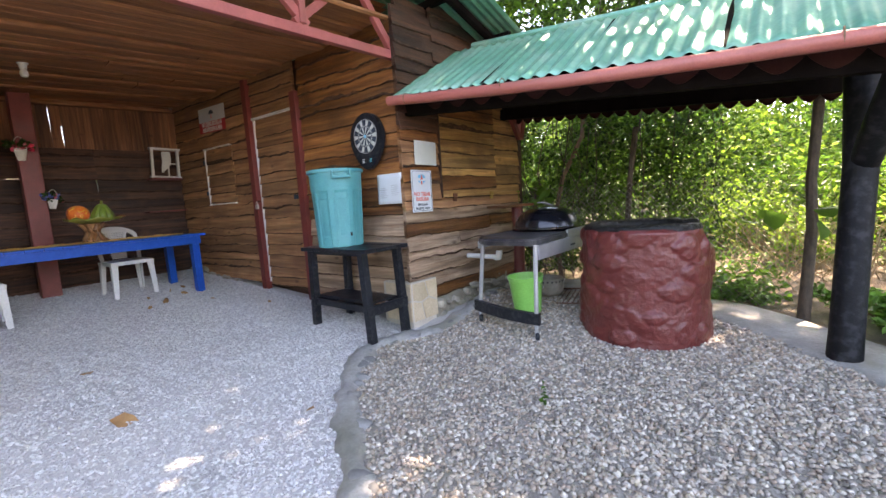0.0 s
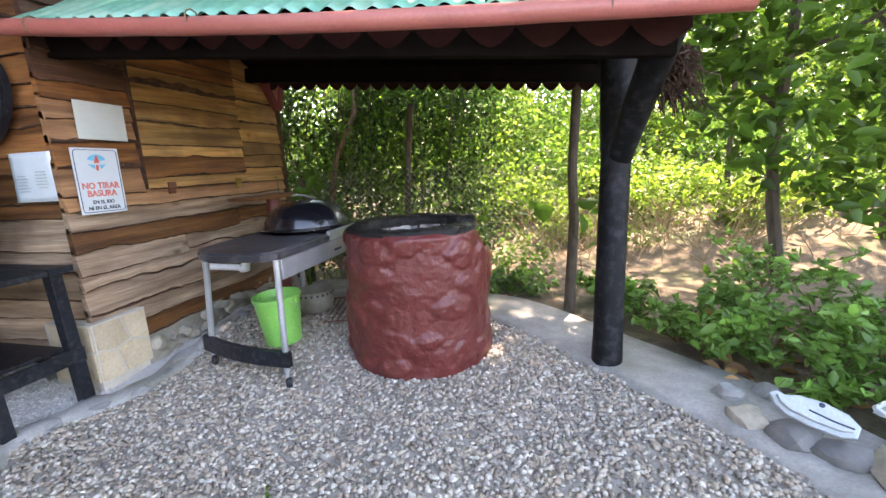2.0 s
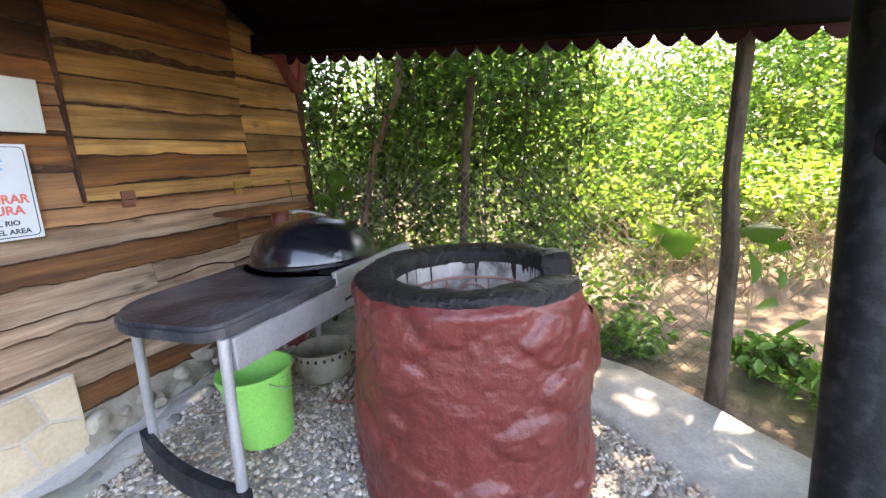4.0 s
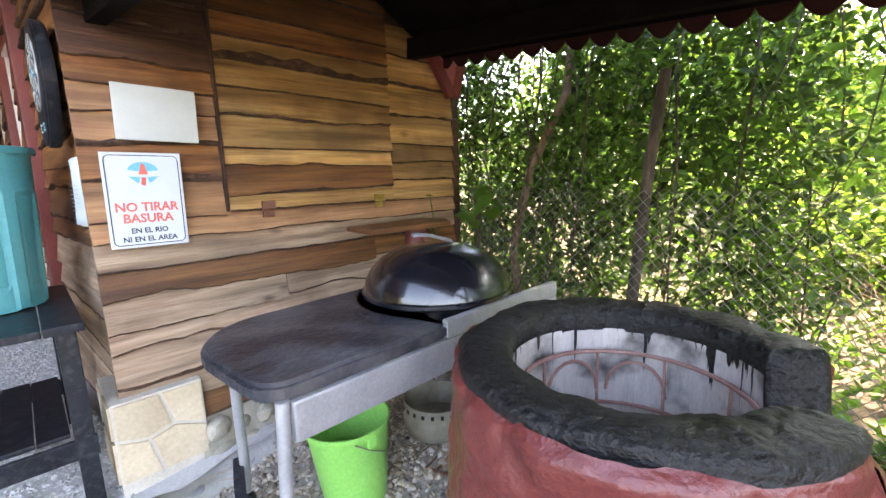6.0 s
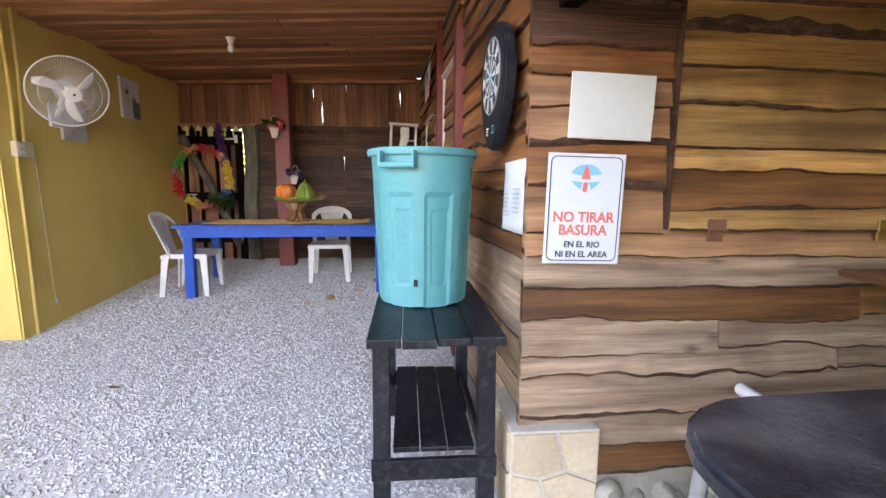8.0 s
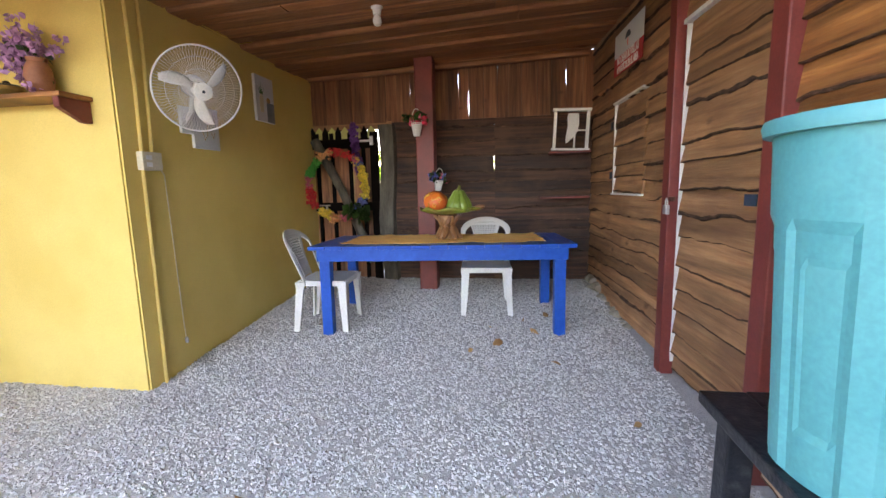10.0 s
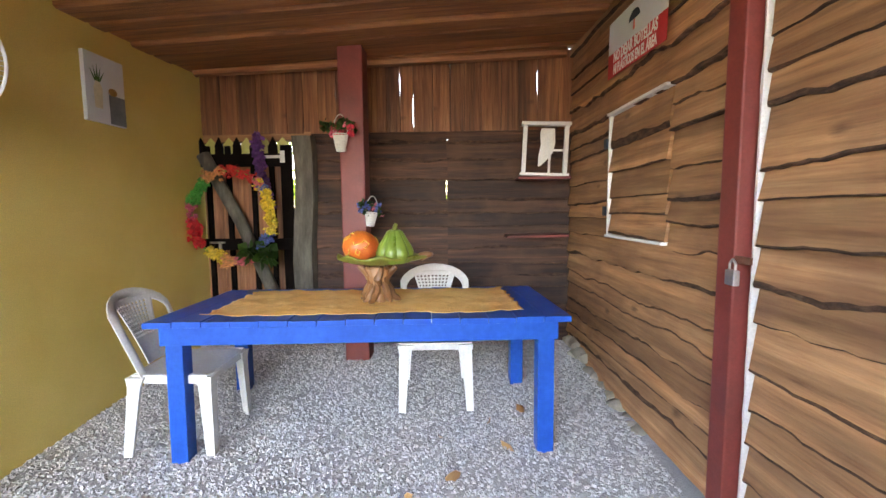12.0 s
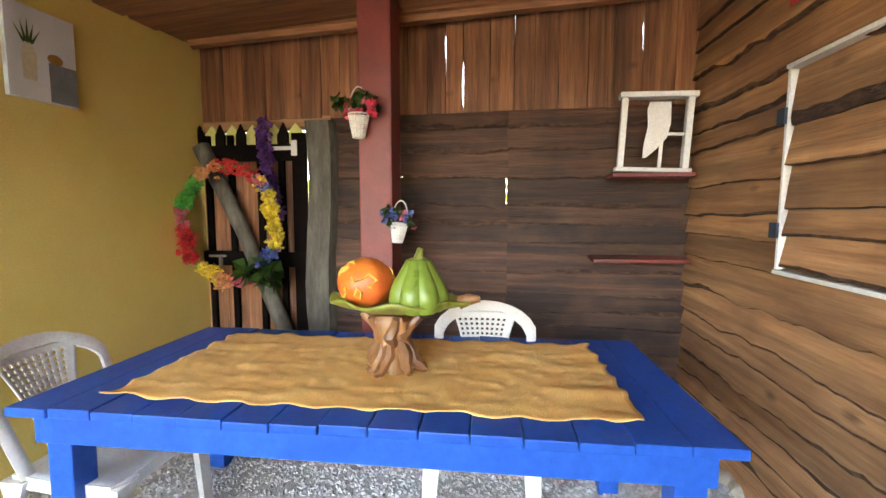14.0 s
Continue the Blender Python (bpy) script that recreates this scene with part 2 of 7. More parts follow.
M["twig"] = material("dry_twigs", [(.12, .07, .04), (.24, .16, .1)], .9, 9, bump=.4)
M["orange_cloth"] = material("tan_orange_cloth", [(.90, .48, .13), (.94, .60, .21)], .92, 5, bump=.6, fine=220, stain=(.62, .28, .08), stain_scale=7, stain_amount=.4)
M["paper"] = material("paper", [(.56, .60, .63), (.63, .67, .70)], .7, 3, bump=0, grain=.03)
M["board"] = material("cream_board", [(.52, .54, .50), (.62, .63, .59)], .6, 3, bump=0, grain=.04)
M["ink"] = material("dark_print", [(.015, .03, .05), (.03, .05, .08)], .6, 5, bump=0)
M["redink"] = material("coral_print", [(.70, .13, .10), (.78, .17, .13)], .6, 5, bump=0)
M["skyink"] = material("light_blue_print", [(.12, .46, .66), (.14, .50, .70)], .6, 5, bump=0)
M["steel"] = material("bright_steel", [(.5, .5, .5), (.65, .65, .64)], .35, 8, bump=.05, metal=.9)
M["brass"] = material("dull_brass", [(.32, .20, .06), (.5, .33, .11)], .4, 8, bump=.1, metal=.8)

# ---- builders ----


def mesh(name, verts, faces, mats, parent=None, label="", smooth=False, index=None):
    me = bpy.data.meshes.new(name)
    me.from_pydata([tuple(v) for v in verts], [], faces)
    for m in (mats if isinstance(mats, (list, tuple)) else [mats]):
        me.materials.append(m)
    if index is not None:
        me.polygons.foreach_set("material_index", index)
    if smooth:
        me.polygons.foreach_set("use_smooth", [True] * len(me.polygons))
    ob = new(name, me)
    ob.parent = parent
    if label:
        ob["label"] = label
    return ob


def part(name, bm, mat, parent=None, label="", smooth=False):
    """Link a bmesh as one mesh object under a thing or part."""
    me = bpy.data.meshes.new(name)
    bm.normal_update()
    bm.to_mesh(me)
    bm.free()
    me.materials.append(mat)
    if smooth:
        me.polygons.foreach_set("use_smooth", [True] * len(me.polygons))
        me.set_sharp_from_angle(angle=radians(40))
    ob = new(name, me)
    ob.parent = parent
    if label:
        ob["label"] = label
    return ob


def thing(name, m, label, category, group="", kind=""):
    """An Empty at a thing's base, which carries its tags."""
    ob = new(name)
    ob.empty_display_size = 0.1
    ob.matrix_basis = m
    return tagged(ob, label, category, group, kind)


def box(bm, lo, hi, bevel=0.0, m=None):
    """A box from corner to corner, with its edges rounded."""
    c = [(a + b) / 2 for a, b in zip(lo, hi)]
    s = [abs(b - a) for a, b in zip(lo, hi)]
    r = bmesh.ops.create_cube(bm, size=1, matrix=(m or Matrix()) @ Matrix.LocRotScale(c, None, s))
    if bevel:
        es = list({e for v in r["verts"] for e in v.link_edges})
        bmesh.ops.bevel(bm, geom=es, offset=bevel, segments=2, affect="EDGES", profile=0.6)
    return bm


def boxed(lo, hi, bevel=0.0, m=None):
    return box(bmesh.new(), lo, hi, bevel, m)


def lathe(profile, n=32, m=None, bm=None, wobble=None):
    """A turned body from (radius, height) pairs."""
    bm = bm or bmesh.new()
    m = m or Matrix()
    rings = []
    for r, z in profile:
        ring = []
        for i in range(n):
            a = 2 * math.pi * i / n
            rr = r + (wobble(a, z, r) if wobble else 0)
            ring.append(bm.verts.new(m @ Vector((rr * math.cos(a), rr * math.sin(a), z))))
        rings.append(ring)
    for a, b in zip(rings, rings[1:]):
        for i in range(n):
            bm.faces.new((a[i], a[(i + 1) % n], b[(i + 1) % n], b[i]))
    if profile[0][0] > 1e-4:
        bm.faces.new(list(reversed(rings[0])))
    if profile[-1][0] > 1e-4:
        bm.faces.new(rings[-1])
    bmesh.ops.remove_doubles(bm, verts=[v for ring in (rings[0], rings[-1]) for v in ring], dist=1e-5)
    return bm


def shell(outer, inner, n=32, m=None, bm=None, wobble=None):
    """A hollow turned body: up the outside, down the inside, closed at the bottom."""
    return lathe(list(outer) + list(inner), n, m, bm, wobble)


def rod(points, radius, n=8, bm=None, closed=False):
    """A round bar through points; radius is one number or one for each point."""
    bm = bm or bmesh.new()
    pts = [Vector(p) for p in points]
    k = len(pts)
    radii = radius if isinstance(radius, (list, tuple)) else [radius] * k
    rings = []
    side = None
    for i, p in enumerate(pts):
        a = pts[(i - 1) % k] if (closed or i > 0) else p
        b = pts[(i + 1) % k] if (closed or i < k - 1) else p
        d = (b - a).normalized()
        if side is None:
            side = d.orthogonal().normalized()
        side = (side - d * side.dot(d)).normalized()
        up = d.cross(side)
        rings.append([bm.verts.new(p + radii[i] * (side * math.cos(2 * math.pi * j / n) + up * math.sin(2 * math.pi * j / n))) for j in range(n)])
    pairs = list(zip(rings, rings[1:])) + ([(rings[-1], rings[0])] if closed else [])
    for a, b in pairs:
        for j in range(n):
            bm.faces.new((a[j], a[(j + 1) % n], b[(j + 1) % n], b[j]))
    if not closed:
        bm.faces.new(list(reversed(rings[0])))
        bm.faces.new(rings[-1])
    return bm


def slab(outline, z0, z1, bevel=0.0, m=None):
    """A plate of any outline in x and y."""
    bm = bmesh.new()
    f = bm.faces.new([bm.verts.new((x, y, z0)) for x, y in outline])
    r = bmesh.ops.extrude_face_region(bm, geom=[f])
    bmesh.ops.translate(bm, verts=[v for v in r["geom"] if isinstance(v, bmesh.types.BMVert)], vec=(0, 0, z1 - z0))
    bmesh.ops.recalc_face_normals(bm, faces=bm.faces)
    if bevel:
        es = [e for e in bm.edges if abs(e.verts[0].co.z - e.verts[1].co.z) < 1e-5]
        bmesh.ops.bevel(bm, geom=es, offset=bevel, segments=2, affect="EDGES")
    if m:
        bmesh.ops.transform(bm, matrix=m, verts=bm.verts)
    return bm


def smooth01(a, b, x):
    t = min(1, max(0, (x - a) / (b - a)))
    return t * t * (3 - 2 * t)


def ground_z(x, y):
    """Height of the gravel: nearly level in the yard, rising under the porch."""
    yard = 0.036 * min(4.2, max(-4, y))
    porch = 0.145 + 0.077 * min(4.4, max(0.0, -x - 3.0))
    s = smooth01(-2.4, -3.4, x)
    heap = 0.19 * math.exp(-((x + 2.2) ** 2 / 0.5 + (y - 3.7) ** 2 / 0.45))
    return yard * (1 - s) + porch * s + heap

# ---- the large structure ----
CORNER = Vector((-2.885, 2.83, 0))
U_DART = Vector((-4.515, -0.29, 0)).normalized()
N_DART = Vector((-U_DART.y, U_DART.x, 0))
if N_DART.y > 0:
    N_DART = -N_DART


def on_dart(s, z, out=0.0):
    return CORNER + U_DART * s + N_DART * out + Vector((0, 0, z))


def face_frame(origin, right, out):
    """Local x to the right along a wall, y out of it, z up."""
    r, o = Vector(right).normalized(), Vector(out).normalized()
    m = Matrix((r, o, Vector((0, 0, 1)))).transposed().to_4x4()
    return Matrix.Translation(origin) @ m


# edge of the gravel yard towards the garden: inner line of the concrete strip
STRIP = [(-2.75, 4.45), (-1.7, 4.42), (-0.62, 4.22), (-0.2, 3.78), (0.12, 3.44), (0.62, 3.04), (0.98, 2.52), (1.2, 1.7), (1.3, 0.6), (1.35, -1.5)]


# the stone kerb between the two gravels
KL = [(-2.80, 4.2), (-2.62, 3.6), (-2.58, 3.1), (-2.62, 2.75), (-2.80, 2.50), (-2.86, 2.2), (-2.72, 1.92), (-2.42, 1.62), (-2.1, 1.38), (-1.85, 1.18), (-1.55, 1.0), (-1.42, .75), (-1.35, .4), (-1.3, -.3), (-1.3, -1.2)]


def kerb_side(x, y):
    """Positive on the yard side of the kerb."""
    best, sign = 1e9, 1
    p = Vector((x, y))
    for a, b in zip(KL, KL[1:]):
        a, b = Vector(a), Vector(b)
        d = b - a
        t = max(0, min(1, (p - a).dot(d) / d.length_squared))
        dist = (p - a - d * t).length
        if dist < best:
            best = dist
            sign = 1 if (d.x * (p.y - a.y) - d.y * (p.x - a.x)) > 0 else -1
    return best * sign


def strip_side(x, y):
    """Signed distance past the strip's inner line (positive: garden)."""
    best, sign = 1e9, -1
    p = Vector((x, y))
    for a, b in zip(STRIP, STRIP[1:]):
        a, b = Vector(a), Vector(b)
        d = b - a
        t = max(0, min(1, (p - a).dot(d) / d.length_squared))
        q = a + d * t
        dist = (p - q).length
        if dist < best:
            best = dist
            sign = 1 if (d.x * (p.y - a.y) - d.y * (p.x - a.x)) > 0 else -1
    return best * sign


def terrain(x, y):
    z = ground_z(x, y)
    out = strip_side(x, y) if -8 < x < 12 and -8 < y < 16 else 5.0
    if y < 2.4 and x < 0:
        out = -1
    far = smooth01(2.2, 6.0, out) if out > 0 else 0
    if y > 4.0 or x > 0.6:
        z += -0.06 * smooth01(0.3, 1.0, out) + far * 0.5 + 0.05 * noise.noise((x * 0.9, y * 0.9, 3)) * smooth01(0.5, 1.5, out)
        z += 3.0 * smooth01(10, 34, math.hypot(x, y)) + 5 * smooth01(30, 90, math.hypot(x, y))
    else:
        z += 3.0 * smooth01(14, 50, math.hypot(x, y))
    z += 0.012 * noise.noise((x * 2.1, y * 2.1, 0))
    return z


def axis_steps(lo, hi, fine_lo, fine_hi, step):
    inner = list(np.arange(fine_lo, fine_hi + 1e-6, step))
    left = [fine_lo - step * (1.25 ** k) * 4 for k in range(1, 40) if fine_lo - step * (1.25 ** k) * 4 > lo]
    right = [fine_hi + step * (1.25 ** k) * 4 for k in range(1, 40) if fine_hi + step * (1.25 ** k) * 4 < hi]
    return [lo] + left[::-1] + inner + right + [hi]


def build_ground():
    xs, ys = axis_steps(-400, 400, -8, 4, .15), axis_steps(-400, 400, -4, 8, .15)
    verts = [(x, y, terrain(x, y)) for y in ys for x in xs]
    w = len(xs)
    faces, idx = [], []
    for j in range(len(ys) - 1):
        for i in range(w - 1):
            faces.append((j * w + i, j * w + i + 1, (j + 1) * w + i + 1, (j + 1) * w + i))
            cx, cy = (xs[i] + xs[i + 1]) / 2, (ys[j] + ys[j + 1]) / 2
            # second area: unseen gravel added to bounce light into the porch
            gravel = (-8 < cx < 1.4 and -6 < cy < 4.6 and strip_side(cx, cy) < 0.1) or (-3.2 < cx < 9 and -14 < cy < .5)
            idx.append((2 if kerb_side(cx, cy) < 0 and cx < -1.2 else 0) if gravel else 1)
    ob = mesh("ground", verts, faces, [M["ground"], M["earth"], M["bed"]], smooth=True, index=idx)
    tagged(ob, "grey gravel yard running into brown leaf-littered earth", "ground", kind="structure")


build_ground()


def build_strip():
    """The concrete edging between gravel and garden, with a worn rounded edge."""
    pts = []
    for a, b in zip(STRIP, STRIP[1:]):
        n = max(2, int((Vector(b) - Vector(a)).length / 0.12))
        pts += [Vector(a).lerp(Vector(b), i / n) for i in range(n)]
    pts.append(Vector(STRIP[-1]))
    for _ in range(8):
        pts = [pts[0]] + [(pts[i - 1] + pts[i] * 2 + pts[i + 1]) / 4 for i in range(1, len(pts) - 1)] + [pts[-1]]
    verts, faces = [], []
    for i, p in enumerate(pts):
        d = (pts[min(i + 1, len(pts) - 1)] - pts[max(i - 1, 0)]).normalized()
        out = Vector((-d.y, d.x))
        wv = 0.03 * noise.noise((p.x * 3, p.y * 3, 1))
        z = ground_z(p.x, p.y)
        for o, h in ((-0.02 + wv, -0.1), (wv, 0.012), (0.05 + wv, 0.03), (0.25, 0.035), (0.54 + wv, 0.028), (0.60 + wv, -0.12)):
            q = p + out * o
            verts.append((q.x, q.y, z + h + 0.008 * noise.noise((q.x * 4, q.y * 4, 2))))
    for i in range(len(pts) - 1):
        for k in range(5):
            a = i * 6 + k
            faces.append((a, a + 6, a + 7, a + 1))
    ob = mesh("pavement", verts, faces, M["concrete"], smooth=True)
    tagged(ob, "worn grey concrete edging strip between gravel and garden", "edging", kind="structure")


build_strip()

# hut walls: backing sheets; the planks are nailed on further down
def solid_wall(name, a, b, z0, z1, thick, mat, label):
    a, b = Vector(a), Vector(b)
    d = (b - a)
    m = face_frame((a.x, a.y, 0), (d.x, d.y, 0), (-d.y, d.x, 0))
    ob = part(name, boxed((0, -thick, z0), (d.length, 0, z1), 0, m), mat)
    return tagged(ob, label, "wall", kind="structure")


wall_dart = solid_wall("wall_south", (-2.915, 2.85), (-7.42, 2.57), 0.1, 3.0, 0.05, M["plank_dark"], "hut wall of rough horizontal waney-edged brown planks")
wall_dart.data.transform(Matrix.Translation((0, 0.05, 0)))
wall_sign = solid_wall("wall_east", (-2.915, 4.87), (-2.915, 2.87), 0.1, 3.2, 0.05, M["plank_dark"], "hut gable wall of varnished waney-edged brown planks")
wall_sign.data.transform(Matrix.Translation((-0.004, 0, 0)))
solid_wall("wall_north", (-2.85, 4.88), (-7.45, 4.88), 0.1, 3.0, 0.06, M["plank_dark"], "plain dark plank wall")
solid_wall("wall_west", (-7.5, 2.52), (-7.5, 4.9), 0.1, 3.4, 0.06, M["plank_dark"], "plain dark plank wall")

# back wall of the porch: loose boards on two rails
wall_back = thing("wall_back", Matrix(), "porch back wall of dark rough boards with light showing through gaps", "wall", kind="structure")
part("rail", boxed((-7.50, -0.66, 2.24), (-7.44, 2.6, 2.32), .005), M["plank_dark"], wall_back)
part("rail", boxed((-7.50, 0.2, 0.55), (-7.44, 2.6, 0.63), .005), M["plank_dark"], wall_back)

# ochre rendered building beside the porch
YX, YY = -4.78, -0.66
def build_yellow():
    outline = [(YX, YY), (-7.6, YY), (-7.6, -6.0), (-3.1, -6.0), (-3.1, -2.12), (YX, -2.34)]
    bm = slab(outline, -0.3, 2.95, 0)
    es = [e for e in bm.edges if abs(e.verts[0].co.z - e.verts[1].co.z) > 1]
    bmesh.ops.bevel(bm, geom=es, offset=0.012, segments=2, affect="EDGES")
    ob = part("wall_ochre", bm, M["yellow"])
    tagged(ob, "smooth ochre-yellow rendered house wall", "wall", kind="structure")


build_yellow()


def ceil_z(y):
    return 2.81 + 0.05 * (y + 0.65)


def build_ceiling():
    """Rough boards laid side by side across the porch, with uneven edges and depth."""
    rnd = random.Random(4)
    verts, faces = [], []
    x = -7.44
    while x < -2.95:
        w = rnd.uniform(0.13, 0.24)
        cuts = sorted([-3.2] + ([rnd.uniform(-0.5, 2.0)] if rnd.random() < .6 else []) + [2.74])
        drop0 = rnd.uniform(0, 0.032)
        for y0, y1 in zip(cuts, cuts[1:]):
            drop = drop0 + rnd.uniform(0, 0.01)
            n = max(3, int((y1 - y0) / 0.25))
            b0 = len(verts)
            sd = rnd.uniform(0, 99)
            for i in range(n + 1):
                y = y0 + 0.004 + (y1 - y0 - 0.008) * i / n
                e0 = x + 0.004 + 0.014 * noise.noise((y * 2.0, sd, 0))
                e1 = x + w + 0.006 + 0.02 * noise.noise((y * 2.0, sd + 9, 0))
                z = ceil_z(y) - drop
                for px, pz in ((e0, z + 0.03), (e0, z + 0.012), (e0 + 0.018, z), (e1 - 0.018, z - 0.004), (e1, z + 0.010), (e1, z + 0.03)):
                    verts.append((px, y, pz))
            for i in range(n):
                for k in range(6):
                    a, b = b0 + i * 6 + k, b0 + i * 6 + (k + 1) % 6
                    faces.append((a, b, b + 6, a + 6))
            faces.append(tuple(b0 + k for k in range(6)))
            faces.append(tuple(b0 + n * 6 + k for k in reversed(range(6))))
        x += w
    k = len(verts)
    verts += [(-7.5, -3.3, 2.76), (-2.95, -3.3, 2.76), (-2.95, 2.8, 3.06), (-7.5, 2.8, 3.06), (-7.5, -3.3, 2.80), (-2.95, -3.3, 2.80), (-2.95, 2.8, 3.10), (-7.5, 2.8, 3.10)]
    faces += [(k, k + 1, k + 2, k + 3), (k + 7, k + 6, k + 5, k + 4)]
    ob = mesh("ceiling", verts, faces, M["ceiling_wood"])
    tagged(ob, "low porch ceiling of rough reddish-brown boards", "ceiling", kind="structure")


build_ceiling()

# a round pole under the ceiling boards along the back wall, and one beside the ochre wall
for nm, a, b in (("trim_1", (-7.3, -0.62, 2.80), (-7.36, 2.45, 2.91)),):
    k = 14
    pts = [Vector(a).lerp(Vector(b), i / k) + Vector((0, 0, .012 * noise.noise((i, 3, 1)))) for i in range(k + 1)]
    tagged(part(nm, rod(pts, 0.045, 8), M["ceiling_wood"], smooth=True), "rough round ceiling pole over the porch back wall", "beam", kind="structure")


# main roof over hut and porch, and the lean-to roof of corrugated tin
def corrugated(name, p00, p01, p10, p11, pitch, depth, mat, label, n_up=6):
    """Sheet with waves that run from the edge p00-p01 up to the edge p10-p11."""
    p00, p01, p10, p11 = map(Vector, (p00, p01, p10, p11))
    n = int((p01 - p00).length / pitch * 8)
    nor = (p01 - p00).cross(p10 - p00).normalized()
    if nor.z < 0:
        nor = -nor
    verts, faces = [], []
    for j in range(n_up + 1):
        for i in range(n + 1):
            u, v = i / n, j / n_up
            p = p00.lerp(p01, u).lerp(p10.lerp(p11, u), v)
            w = depth * math.cos(2 * math.pi * i / 8) + 0.006 * noise.noise((u * 9, v * 4, 5))
            verts.append(p + nor * w)
    top = len(verts)
    verts += [v - nor * 0.003 for v in verts]
    w1 = n + 1
    for j in range(n_up):
        for i in range(n):
            a = j * w1 + i
            faces.append((a, a + 1, a + w1 + 1, a + w1))
            faces.append((top + a, top + a + w1, top + a + w1 + 1, top + a + 1))
    for i in range(n):
        faces.append((i, top + i, top + i + 1, i + 1))
        a = n_up * w1 + i
        faces.append((a, a + 1, top + a + 1, top + a))
    for j in range(n_up):
        a = j * w1
        faces.append((a, a + w1, top + a + w1, top + a))
        a = j * w1 + n
        faces.append((a, top + a, top + a + w1, a + w1))
    return mesh(name, verts, faces, mat, smooth=True)


main_roof = thing("roof_main", Matrix(), "dark green corrugated tin roof of the hut and porch", "roof", kind="structure")
ob = corrugated("roof_sheet", (-7.9, 4.95, 2.80), (-2.35, 4.95, 2.80), (-7.9, 0.9, 4.02), (-2.35, 0.9, 4.02), 0.076, 0.009, M["tin"], "")
ob.parent = main_roof
ob = corrugated("roof_sheet", (-7.9, -3.4, 2.95), (-2.35, -3.4, 2.95), (-7.9, 0.9, 4.02), (-2.35, 0.9, 4.02), 0.076, 0.009, M["tin"], "")
ob.parent = main_roof
for yy in (4.8, 4.05, 3.3, 2.6, 1.8, 1.0):
    z = 2.80 + (4.95 - yy) * 0.301 - 0.06
    part("purlin", boxed((-7.7, yy - .03, z - .05), (-2.42, yy + .03, z + .02), .004), M["darkwood"], main_roof)
for xx in (-2.6, -4.6, -6.6):
    part("rafter", rod([(xx, 4.92, 2.70), (xx, 2.9, 3.29), (xx, 0.95, 3.86)], .045, 8), M["darkwood"], main_roof)

# lean-to
GL, GR = Vector((-2.87, 2.66, 2.225)), Vector((0.59, 2.80, 1.935))
RL, RR = Vector((-2.87, 3.72, 2.87)), Vector((0.46, 3.76, 2.60))
BL, BR = Vector((-2.84, 4.72, 2.30)), Vector((0.50, 4.66, 1.99))
lean = thing("roof_lean_to", Matrix(), "green corrugated tin lean-to roof with red gutter pipe", "roof", kind="structure")
up = Vector((0, 0, .035))
ob = corrugated("roof_sheet", GL + up + Vector((0.02, .03, 0)), GR + up + Vector((-.1, .03, 0)), RL, RR, 0.105, 0.013, M["tin"], "", 10)
ob.parent = lean
ob = corrugated("roof_sheet", BL + up, BR + up, RL, RR, 0.105, 0.013, M["tin"], "", 6)
ob.parent = lean
part("ridge_cap", rod([RL + Vector((.2, 0, .0)), RL.lerp(RR, .5), RR + Vector((.03, 0, 0))], .035, 8), M["tin"], lean, smooth=True)
k = 24
gp = [GL.lerp(GR, i / k) + Vector((0, 0, -0.03 * math.sin(math.pi * i / k) + .004 * noise.noise((i * .6, 0, 0)))) for i in range(k + 1)]
part("gutter", rod(gp, .042, 14), M["gutter"], lean, "faded red round gutter pipe", smooth=True)
for f in (.06, .33, .86):
    p = GL.lerp(GR, f)
    part("gutter_tie", rod([p + Vector((.0, -.046 * math.cos(a), .046 * math.sin(a))) for a in np.linspace(0, 2 * math.pi, 10)][:-1], .004, 5, closed=True), M["twig"], lean)
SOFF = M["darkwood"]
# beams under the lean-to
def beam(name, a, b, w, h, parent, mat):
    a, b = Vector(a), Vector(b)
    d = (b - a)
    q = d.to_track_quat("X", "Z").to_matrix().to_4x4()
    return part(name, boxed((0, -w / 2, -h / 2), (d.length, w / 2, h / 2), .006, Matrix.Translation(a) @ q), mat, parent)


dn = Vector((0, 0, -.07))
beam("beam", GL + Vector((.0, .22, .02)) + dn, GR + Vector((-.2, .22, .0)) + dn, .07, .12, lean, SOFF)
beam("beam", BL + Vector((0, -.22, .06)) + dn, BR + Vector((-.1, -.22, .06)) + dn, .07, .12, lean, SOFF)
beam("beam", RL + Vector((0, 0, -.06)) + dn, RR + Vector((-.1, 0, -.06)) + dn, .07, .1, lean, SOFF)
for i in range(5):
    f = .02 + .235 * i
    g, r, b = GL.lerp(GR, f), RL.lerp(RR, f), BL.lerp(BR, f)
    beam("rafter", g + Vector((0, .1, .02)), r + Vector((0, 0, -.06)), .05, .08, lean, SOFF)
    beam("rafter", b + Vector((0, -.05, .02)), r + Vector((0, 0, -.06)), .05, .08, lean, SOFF)


